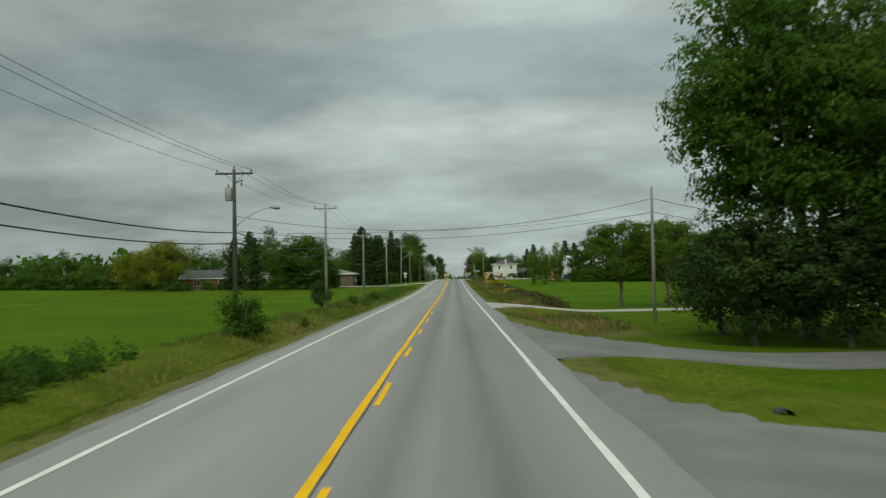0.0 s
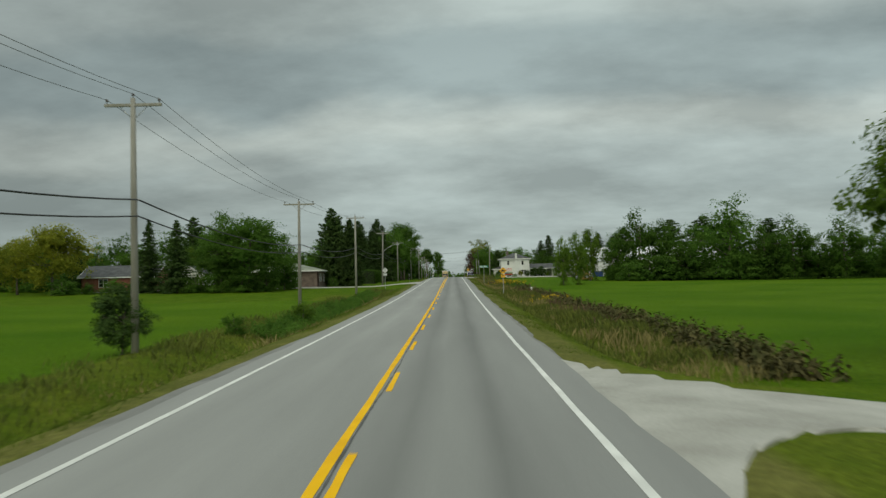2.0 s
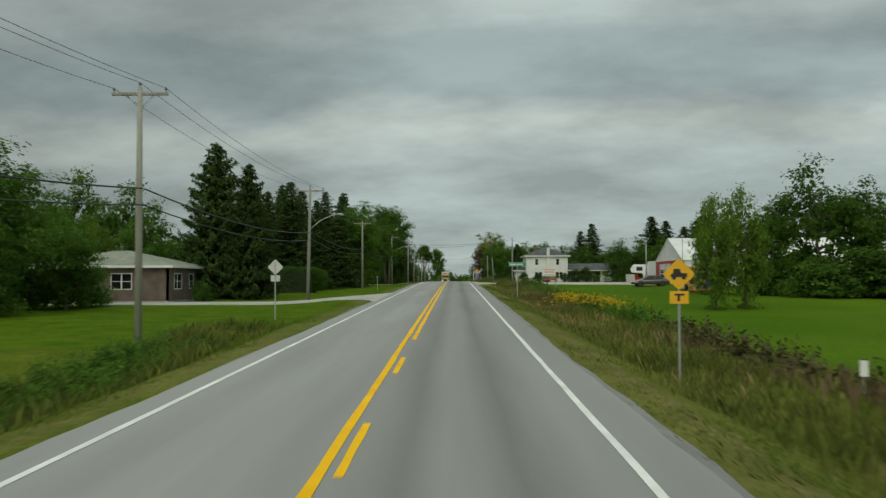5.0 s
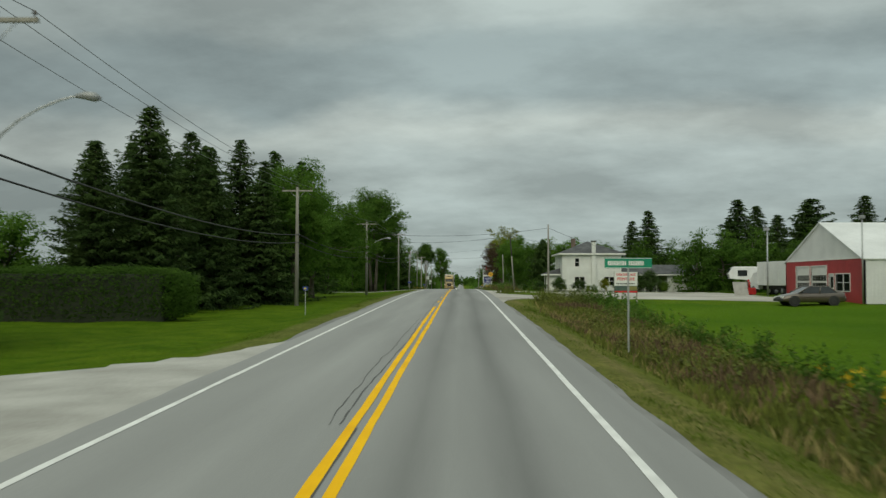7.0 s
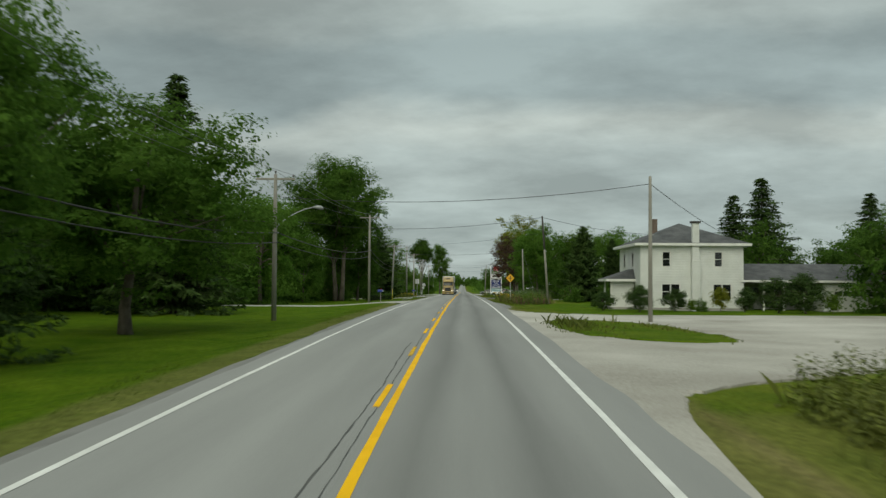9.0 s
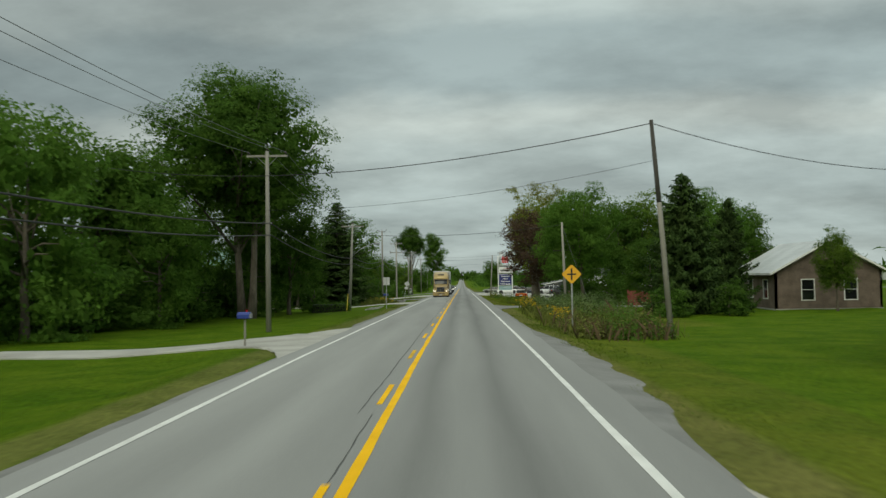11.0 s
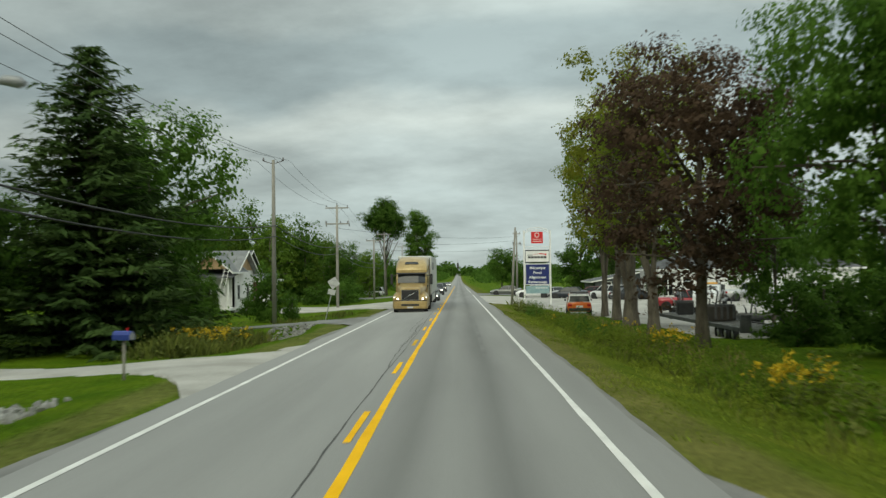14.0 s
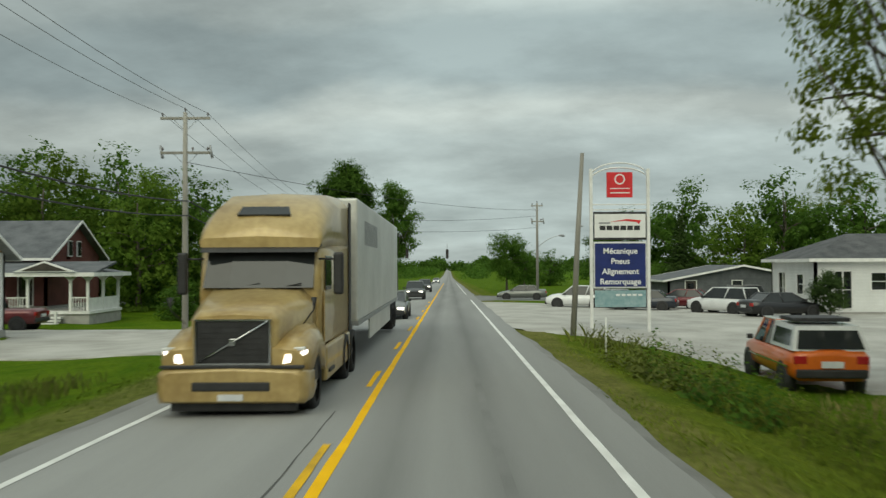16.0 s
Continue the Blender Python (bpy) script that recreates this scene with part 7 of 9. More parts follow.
def loft(sections, smooth=True, cap=True):
    """Skin through rings of (x, y, z) points with the same count."""
    bm = bmesh.new()
    rings = [[bm.verts.new(p) for p in s] for s in sections]
    n = len(rings[0])
    for a, b in zip(rings, rings[1:]):
        for k in range(n):
            f = bm.faces.new((a[k], a[(k + 1) % n], b[(k + 1) % n], b[k]))
            f.smooth = smooth
    if cap:
        bm.faces.new(rings[0][::-1])
        bm.faces.new(rings[-1])
    bmesh.ops.recalc_face_normals(bm, faces=bm.faces[:])
    return bm


def wheel(parent, x, y, r, w, rim_r=0.62):
    s = 1 if x > 0 else -1
    bm = bmesh.new()
    prof = [(-w / 2, r * 0.66), (-w / 2, r * 0.93), (-w * 0.36, r), (w * 0.36, r), (w / 2, r * 0.93), (w / 2, r * 0.66)]
    rings = []
    for k in range(20):
        a = k * math.tau / 20
        rings.append([bm.verts.new((x + u, y + math.cos(a) * q, r + math.sin(a) * q)) for u, q in prof])
    for k in range(20):
        for j in range(len(prof) - 1):
            bm.faces.new((rings[k][j], rings[k][j + 1], rings[(k + 1) % 20][j + 1], rings[(k + 1) % 20][j])).smooth = True
    wh = new("wheel")
    wh.parent = parent
    bmesh.ops.recalc_face_normals(bm, faces=bm.faces[:])
    part("tyre", bm, RUBBER, wh)
    bm = tube([(x - s * w * 0.30, y, r), (x + s * w * 0.18, y, r), (x + s * w * 0.42, y, r)], [r * 0.66, r * 0.66, r * 0.25], 16)
    part("rim", bm, RIM, wh)


def ring_body(y, w, zb, zt, crown=0.06):
    """A rounded car cross-section."""
    h = zt - zb
    return [(x * w, y, z) for x, z in ((-0.80, zb), (-0.97, zb + 0.16 * h), (-1.0, zb + 0.5 * h), (-0.965, zb + 0.86 * h), (-0.86, zt - 0.01), (-0.4, zt + crown * 0.6), (0, zt + crown), (0.4, zt + crown * 0.6), (0.86, zt - 0.01), (0.965, zb + 0.86 * h), (1.0, zb + 0.5 * h), (0.97, zb + 0.16 * h), (0.80, zb))]


def car(x, y, yaw, kind, paint, label, name="car", z=None, category="car", lights=False):
    """A parked or standing car, nose towards +y before the turn."""
    root = thing(name, x, y, gz(x, y) if z is None else z, yaw, label, category)
    S = {"sedan": dict(L=4.7, w=0.90, belt=0.92, roof=1.43, hood=0.80, c=(-1.75, -1.15, 0.25, 1.15), tail=0.98),
         "suv": dict(L=4.6, w=0.92, belt=1.02, roof=1.68, hood=0.98, c=(-2.25, -1.95, 0.3, 1.1), tail=1.0),
         "hatch": dict(L=4.2, w=0.87, belt=0.95, roof=1.5, hood=0.86, c=(-2.0, -1.55, 0.25, 1.1), tail=0.95),
         "pickup": dict(L=5.4, w=0.96, belt=1.12, roof=1.78, hood=1.05, c=(-0.55, -0.4, 0.75, 1.35), tail=1.12)}[kind]
    L, w, h2 = S["L"], S["w"], S["L"] / 2
    yb0, yr0, yr1, yb1 = S["c"]
    zb = 0.24 if kind != "pickup" else 0.38
    secs = [ring_body(-h2, w * 0.86, zb + 0.12, S["tail"] * 0.86), ring_body(-h2 + 0.1, w * 0.96, zb, S["tail"]), ring_body(-h2 + 0.7, w, zb, S["tail"]), ring_body(-0.4, w, zb - 0.02, S["belt"]),
            ring_body(yb1 - 0.1, w, zb - 0.02, S["belt"]), ring_body(yb1 + 0.25, w * 0.98, zb, S["hood"] + 0.05), ring_body(h2 - 0.4, w * 0.95, zb, S["hood"] - 0.05), ring_body(h2 - 0.08, w * 0.88, zb + 0.06, S["hood"] - 0.2), ring_body(h2, w * 0.8, zb + 0.14, S["hood"] - 0.3)]
    part("body", loft(secs), paint, root)
    b, r = S["belt"] - 0.02, S["roof"]
    wt, wb = w * 0.74, w * 0.90

    def cab_ring(z, wa, ya, yb_):
        return [(-wa, ya, z), (wa, ya, z), (wa, yb_, z), (-wa, yb_, z)]
    part("cabin", loft([cab_ring(b, wb * 0.97, yb0 + 0.04, yb1 - 0.04), cab_ring(r - 0.05, wt * 0.97, yr0 + 0.03, yr1 - 0.03)], False), BLACK_TRIM, root)
    mb, mt = (yb0 + yb1) / 2 - 0.1, (yr0 + yr1) / 2 - 0.1

    def pane(name, q):
        bmw = bmesh.new()
        bmw.faces.new([bmw.verts.new(v) for v in q])
        got = bmesh.ops.extrude_face_region(bmw, geom=bmw.faces[:])
        mid_ = sum((Vector(v) for v in q), Vector()) / 4
        push = Vector((mid_.x if abs(mid_.x) > 0.1 else 0, 0 if abs(mid_.x) > 0.1 else mid_.y - (yr0 + yr1) / 2, 0)).normalized() * 0.012
        for v in [g for g in got["geom"] if isinstance(g, bmesh.types.BMVert)]:
            v.co += push
        bmesh.ops.recalc_face_normals(bmw, faces=bmw.faces[:])
        part(name, bmw, CAR_GLASS, root, "dark glass")
    pane("windshield", [(-wb, yb1, b), (wb, yb1, b), (wt, yr1, r - 0.05), (-wt, yr1, r - 0.05)])
    pane("rear_window", [(-wb, yb0, b), (wb, yb0, b), (wt, yr0, r - 0.05), (-wt, yr0, r - 0.05)])
    for sx in (-1, 1):
        pane("side_window", [(sx * wb, yb0 + 0.06, b), (sx * wb, mb - 0.03, b), (sx * wt, mt - 0.03, r - 0.05), (sx * wt, yr0 + 0.04, r - 0.05)])
        pane("side_window", [(sx * wb, mb + 0.03, b), (sx * wb, yb1 - 0.06, b), (sx * wt, yr1 - 0.04, r - 0.05), (sx * wt, mt + 0.03, r - 0.05)])
    bm = box(-wt * 1.01, yr0 - 0.03, r - 0.07, wt * 1.01, yr1 + 0.03, r, 0.03)
    for sx in (-1, 1):
        for (ya, yt) in ((yb0, yr0), (yb1, yr1), ((yb0 + yb1) / 2 - 0.1, (yr0 + yr1) / 2 - 0.1)):
            add_tube(bm, [(sx * wb * 0.99, ya, b), (sx * wt * 1.0, yt, r - 0.03)], 0.04, 5)
    part("roof", bm, paint, root)
    wr = 0.33 if kind in ("sedan", "hatch") else 0.37
    ya, yc = -h2 + 0.92, h2 - 0.88
    for sx in (-1, 1):
        for yy in (ya, yc):
            part("wheel_arch", tube([(sx * (w - 0.26), yy, wr), (sx * (w + 0.012), yy, wr)], wr + 0.07, 18), BLACK_TRIM, root)
            wheel(root, sx * (w - 0.09), yy, wr, 0.22)
        part("headlight", box(sx * w * 0.45, h2 - 0.16, S["hood"] - 0.30, sx * w * 0.84, h2 - 0.03, S["hood"] - 0.15, 0.02), LIT if lights else CLEAR_LENS, root)
        part("tail_light", box(sx * w * 0.60, -h2 - 0.005, S["tail"] - 0.32, sx * w * 0.92, -h2 + 0.12, S["tail"] - 0.12, 0.02), RED_LENS, root)
        part("mirror", box(sx * (w + 0.0), yb1 - 0.28, S["belt"] + 0.0, sx * (w + 0.17), yb1 - 0.16, S["belt"] + 0.14, 0.03), BLACK_TRIM, root)
    part("bumper", box(-w * 0.86, h2 - 0.1, zb + 0.05, w * 0.86, h2 + 0.05, zb + 0.26, 0.04), BLACK_TRIM, root)
    part("bumper", box(-w * 0.88, -h2 - 0.06, zb + 0.08, w * 0.88, -h2 + 0.1, zb + 0.3, 0.04), BLACK_TRIM, root)
    part("grille", box(-w * 0.4, h2 - 0.04, S["hood"] - 0.34, w * 0.4, h2 + 0.012, S["hood"] - 0.2, 0.01), BLACK_TRIM, root)
    part("number_plate", box(-0.26, -h2 - 0.075, zb + 0.34, 0.26, -h2 - 0.05, zb + 0.5), PLATE, root)
    return root


SILVER = car_paint("silver_paint", (0.42, 0.43, 0.44))
GREY_PAINT = car_paint("grey_green_paint", (0.15, 0.16, 0.15))
DARK_GREY = car_paint("dark_grey_paint", (0.035, 0.037, 0.04))
WHITE_CAR = car_paint("white_car_paint", (0.70, 0.71, 0.72), 0.3, 0.0)
NAVY = car_paint("navy_paint", (0.02, 0.026, 0.04))
RED_CAR = car_paint("red_paint", (0.34, 0.022, 0.03))
MAROON = car_paint("maroon_paint", (0.13, 0.016, 0.02))
BLACK_CAR = car_paint("black_paint", (0.012, 0.012, 0.014))
ORANGE = car_paint("orange_paint", (0.62, 0.13, 0.012), 0.35, 0.0)
BROWN_CAR = car_paint("bronze_brown_paint", (0.10, 0.08, 0.065))

car(27.2, 248.6, 92, "sedan", BROWN_CAR, "bronze-brown sedan parked on the yard's edge")
car(-1.45, 451.5, 180, "sedan", GREY_PAINT, "grey-green sedan following the truck", z=float(road_z(451.5)), lights=True)
car(-1.6, 487, 180, "suv", DARK_GREY, "dark grey car in the far lane", z=float(road_z(487)), lights=True)
car(-1.7, 522, 180, "suv", BLACK_CAR, "black car at the end of the queue", z=float(road_z(522)), lights=True)
car(-1.9, 640, 180, "sedan", SILVER, "far silver car on the road", z=float(road_z(640)), lights=True)
# the garage's car park
car(8.6, 489.5, 84, "sedan", GREY_PAINT, "grey-green sedan waiting at the side road")
car(11.2, 471, 78, "suv", WHITE_CAR, "white car parked behind the sign")
car(13.6, 470, 20, "sedan", SILVER, "silver car in the row of parked cars")
car(15.0, 466, 70, "sedan", NAVY, "dark blue sedan in the parked row")
car(18.3, 468, 60, "sedan", MAROON, "maroon car in the parked row")
car(18.9, 460.5, 35, "suv", WHITE_CAR, "white estate car beside a black sedan")
car(20.8, 456.0, -78, "sedan", BLACK_CAR, "black sedan in front of the white garage")
car(22.5, 470, 80, "suv", DARK_GREY, "dark grey car in the back row")
car(21.6, 437.0, -88, "pickup", RED_CAR, "bright red pickup parked before the white garage", category="pickup truck")
car(30.5, 446.0, -85, "pickup", SILVER, "silver pickup parked by the garage", category="pickup truck")
car(-22.6, 451.2, 92, "pickup", MAROON, "dark red pickup before the farmhouse", category="pickup truck")
car(-14, 512, 85, "suv", WHITE_CAR, "white car by the far side road")

def orange_pickup():
    """An orange pickup with a white cap over its bed, nose away from the road's start."""
    x, y = 11.2, 429.5
    t = car(x, y, -6, "pickup", ORANGE, "orange pickup truck with white cab roof and dark-windowed bed cap", "pickup_truck", category="pickup truck")
    cap = new("bed_cap")
    cap.parent = t
    a = [(-0.90, -2.62, 1.12), (0.90, -2.62, 1.12), (0.90, -0.5, 1.12), (-0.90, -0.5, 1.12)]
    b = [(-0.76, -2.35, 1.72), (0.76, -2.35, 1.72), (0.76, -0.5, 1.76), (-0.76, -0.5, 1.76)]
    part("cap_shell", loft([a, b], False), WHITE_CAR, cap)
    part("rear_window", prism([(-0.80, 1.17), (0.80, 1.17), (0.70, 1.66), (-0.70, 1.66)], "y", 0, 0.012), CAR_GLASS, cap)
    cap.children[-1].matrix_basis = Matrix.Translation((0, -2.635, 0)) @ Matrix.Translation((0, 0, 1.17)) @ Matrix.Rotation(radians(-24), 4, "X") @ Matrix.Translation((0, 0, -1.17))
    for s in (-1, 1):
        w = part("side_window", prism([(-2.3, 1.22), (-0.7, 1.22), (-0.7, 1.64), (-2.18, 1.62)], "x", -0.006, 0.006), CAR_GLASS, cap)
        w.matrix_basis = Matrix.Translation((s * 0.905, 0, 1.12)) @ Matrix.Rotation(radians(-13.2 * s), 4, "Y") @ Matrix.Translation((0, 0, -1.12))
    part("cab_roof", box(-0.74, -0.42, 1.755, 0.74, 0.8, 1.80, 0.02), WHITE_CAR, t, "white cab roof")
    part("roof_rack", box(-0.7, -2.0, 1.80, 0.7, -0.7, 1.90, 0.03), BLACK_TRIM, t)
    part("side_stripe", box(-0.985, -2.4, 0.70, -0.965, 1.5, 0.74), CHROME, t)


orange_pickup()


def semi_truck():
    """A gold long-nosed tractor with sleeper and roof fairing, drawing a grey-white box trailer; the nose is at y = 0 towards -y."""
    GOLD_PAINT = material("gold_truck_paint", (0.32, 0.215, 0.075), (0.52, 0.385, 0.16), 0.9, 0.36, 0.03, 7, metal=0.15, coat=0.4)
    TRAILER = ribbed(material("trailer_side", (0.50, 0.505, 0.48), (0.64, 0.645, 0.62), 0.6, 0.45, 0.03, 6, metal=0.2), 1, 0.6, 0.3, False)
    t = thing("semi_truck", -1.88, 419.2, float(road_z(423)) - 0.03, 0, "gold semi-trailer truck with lit headlamps and a pale box trailer", "truck")

    def rr(y, w, z0, z1, k=0.12):
        return [(-w + k * 0.4, y, z0), (-w, y, z0 + k), (-w, y, z1 - k), (-w + k, y, z1), (0, y, z1 + 0.04), (w - k, y, z1), (w, y, z1 - k), (w, y, z0 + k), (w - k * 0.4, y, z0)]
    # hood
    part("hood", loft([rr(0.16, 0.66, 0.85, 1.66, 0.10), rr(0.32, 0.72, 0.85, 1.74, 0.14), rr(1.0, 0.86, 0.9, 1.88, 0.2), rr(1.75, 1.0, 1.0, 2.02, 0.24), rr(2.0, 1.04, 1.0, 2.06, 0.24)]), GOLD_PAINT, t)
    for s in (-1, 1):
        fen = [[(s * a, y, z) for a, z in pts] for y, pts in (
            (0.12, ((0.62, 0.72), (1.12, 0.76), (1.14, 0.95), (1.0, 1.12), (0.62, 1.16))),
            (0.45, ((0.62, 0.72), (1.22, 0.74), (1.24, 1.05), (1.08, 1.27), (0.66, 1.34))),
            (1.05, ((0.70, 1.06), (1.24, 1.06), (1.25, 1.2), (1.12, 1.38), (0.80, 1.48))),
            (1.65, ((0.80, 0.74), (1.24, 0.74), (1.25, 1.1), (1.14, 1.32), (0.92, 1.50))),
            (2.0, ((0.9, 0.60), (1.22, 0.60), (1.22, 1.0), (1.15, 1.22), (1.0, 1.46))))]
        part("fender", loft(fen), GOLD_PAINT, t)
        part("headlamp", loft([[(s * 0.80, 0.085, 0.92), (s * 1.10, 0.17, 0.95), (s * 1.12, 0.2, 1.10), (s * 0.84, 0.09, 1.06)], [(s * 0.80, 0.3, 0.92), (s * 1.15, 0.3, 0.95), (s * 1.17, 0.32, 1.12), (s * 0.84, 0.3, 1.08)]], False), LIT, t, "lit headlamp")
        part("turn_lamp", box(s * 0.96, 0.17, 1.115, s * 1.14, 0.32, 1.17, 0.01), CLEAR_LENS, t)
        # mirrors
        m = part("mirror", box(s * 1.34, 2.1, 1.95, s * 1.52, 2.26, 2.72, 0.04), BLACK_TRIM, t)
        part("mirror_glass", box(s * 1.36, 2.262, 2.0, s * 1.50, 2.272, 2.66), CHROME, m)
        part("mirror_arm", tube([(s * 1.06, 2.25, 2.6), (s * 1.36, 2.18, 2.6)], 0.02, 6), BLACK_TRIM, m)
        part("hood_mirror", tube([(s * 1.0, 0.9, 1.5), (s * 1.2, 0.75, 1.75), (s * 1.2, 0.75, 1.95)], [0.012, 0.012, 0.05], 6), BLACK_TRIM, t)
        # cab and sleeper sides
        part("side_window", box(s * 1.145, 2.42, 2.02, s * 1.165, 3.2, 2.66, 0.01), CAR_GLASS, t)
        part("door", box(s * 1.13, 2.32, 1.05, s * 1.155, 3.35, 2.0, 0.01), GOLD_PAINT, t)
        part("fairing_skirt", box(s * 1.08, 2.3, 0.35, s * 1.2, 6.0, 1.0, 0.05), GOLD_PAINT, t)
        part("step", box(s * 1.19, 2.45, 0.5, s * 1.24, 3.1, 0.56), BLACK_TRIM, t)
        part("exhaust_seam", box(s * 1.165, 5.9, 1.0, s * 1.2, 6.25, 3.9, 0.02), BLACK_TRIM, t)
        part("wheel_well", box(s * 0.7, 0.45, 0.45, s * 1.18, 1.72, 1.04, 0.1), BLACK_TRIM, t)
        wheel(t, s * 1.05, 1.08, 0.51, 0.30)
        for yy in (5.2, 6.5):
            wheel(t, s * 0.95, yy, 0.51, 0.55)
        for yy in (20.0, 21.3):
            wheel(t, s * 1.0, yy, 0.51, 0.55)
    part("bumper", loft([rr(-0.02, 1.08, 0.34, 0.78, 0.08), rr(0.06, 1.18, 0.30, 0.84, 0.08), rr(0.5, 1.25, 0.32, 0.84, 0.08)]), GOLD_PAINT, t)
    part("bumper_slot", box(-0.62, -0.035, 0.50, 0.62, -0.01, 0.64, 0.02), BLACK_TRIM, t)
    part("air_dam", box(-1.0, 0.15, 0.16, 1.0, 0.4, 0.34), BLACK_TRIM, t)
    part("number_plate", box(-0.2, -0.055, 0.35, 0.2, -0.035, 0.45), PLATE, t)
    part("bumper_seam", box(-1.14, 0.02, 0.845, 1.14, 0.4, 0.895, 0.01), BLACK_TRIM, t)
    part("undertray", box(-1.1, 0.5, 0.2, 1.1, 2.2, 0.5, 0.05), BLACK_TRIM, t)
    g = part("grille", box(-0.58, 0.10, 0.92, 0.58, 0.17, 1.60, 0.02), BLACK_TRIM, t)
    bm = bmesh.new()
    for q in ((-0.61, 0.90, 0.61, 0.925), (-0.61, 1.595, 0.61, 1.625), (-0.61, 0.92, -0.585, 1.6), (0.585, 0.92, 0.61, 1.6)):
        add_box(bm, q[0], 0.08, q[1], q[2], 0.16, q[3])
    part("grille_frame", bm, CHROME, g)
    part("grille_bar", tube([(-0.56, 0.085, 0.93), (0.56, 0.085, 1.59)], 0.018, 6), CHROME, g)
    part("grille_badge", box(-0.05, 0.07, 1.2, 0.05, 0.09, 1.32, 0.01), CHROME, g)
    for k in range(7):
        part("grille_slat", box(-0.56, 0.093, 0.97 + k * 0.088, 0.56, 0.1, 0.99 + k * 0.088), BLACK_TRIM, g)
    part("cab", loft([rr(2.0, 1.06, 1.0, 2.10, 0.1), rr(2.4, 1.12, 0.98, 2.80, 0.1), rr(3.4, 1.15, 0.98, 2.84, 0.1), rr(6.2, 1.17, 0.98, 3.0, 0.1)]), GOLD_PAINT, t)
    part("windshield", loft([[(-1.0, 1.93, 2.08), (-0.5, 1.84, 2.08), (0.5, 1.84, 2.08), (1.0, 1.93, 2.08), (1.0, 2.1, 2.06), (-1.0, 2.1, 2.06)], [(-0.98, 2.28, 2.76), (-0.5, 2.2, 2.77), (0.5, 2.2, 2.77), (0.98, 2.28, 2.76), (0.98, 2.45, 2.76), (-0.98, 2.45, 2.76)]], False), CAR_GLASS, t)
    part("dashboard", box(-0.95, 2.02, 1.95, 0.95, 2.3, 2.1), BLACK_TRIM, t)
    for s in (-0.45, 0.3):
        part("wiper", tube([(s, 1.86, 2.06), (s + 0.5, 1.88, 2.16)], 0.012, 5), BLACK_TRIM, t)
    part("sun_visor", loft([[(-1.06, 1.98, 2.72), (1.06, 1.98, 2.72), (1.06, 2.02, 2.78), (-1.06, 2.02, 2.78)], [(-1.1, 2.35, 2.84), (1.1, 2.35, 2.84), (1.1, 2.35, 2.90), (-1.1, 2.35, 2.90)]], False), BLACK_TRIM, t)
    part("roof_fairing", loft([rr(2.12, 1.10, 2.80, 2.98, 0.06), rr(2.35, 1.12, 2.80, 3.28, 0.16), rr(2.8, 1.13, 2.80, 3.62, 0.25), rr(3.5, 1.14, 2.80, 3.86, 0.3), rr(4.6, 1.15, 2.80, 3.96, 0.28), rr(6.1, 1.17, 2.82, 4.0, 0.22)]), GOLD_PAINT, t)
    rw = part("roof_window", prism([(-0.50, -0.13), (0.50, -0.13), (0.44, 0.13), (-0.44, 0.13)], "y", -0.02, 0.03), CAR_GLASS, t)
    rw.matrix_basis = Matrix.Translation((0, 2.56, 3.50)) @ Matrix.Rotation(radians(-52), 4, "X")
    part("frame", box(-0.45, 2.0, 0.55, 0.45, 8.0, 0.85), BLACK_TRIM, t)
    part("fuel_tank", tube([(0.9, 3.4, 0.62), (0.9, 4.6, 0.62)], 0.3, 14), CHROME, t)
    part("fuel_tank", tube([(-0.9, 3.4, 0.62), (-0.9, 4.6, 0.62)], 0.3, 14), CHROME, t)
    tr = part("trailer", box(-1.29, 6.9, 1.15, 1.29, 22.6, 4.08, 0.05), TRAILER, t, "grey-white box trailer with grey lettering bars")
    for k in range(11):
        part("lettering_bar", box(1.292, 8.6 + k * 0.36, 3.0, 1.30, 8.78 + k * 0.36, 3.62), GREY_METAL, tr)
    part("trailer_rail", box(-1.3, 6.9, 1.05, 1.3, 22.6, 1.16), GREY_METAL, tr)
    part("trailer_skirt", box(1.2, 10.5, 0.45, 1.24, 18.8, 1.05), TRAILER, tr)
    for s in (-1, 1):
        part("landing_leg", box(s * 0.8 - 0.06, 9.4, 0.25, s * 0.8 + 0.06, 9.55, 1.1), GREY_METAL, tr)
        part("mud_flap", box(s * 0.7, 22.0, 0.2, s * 1.25, 22.03, 1.0), BLACK_TRIM, tr)


semi_truck()


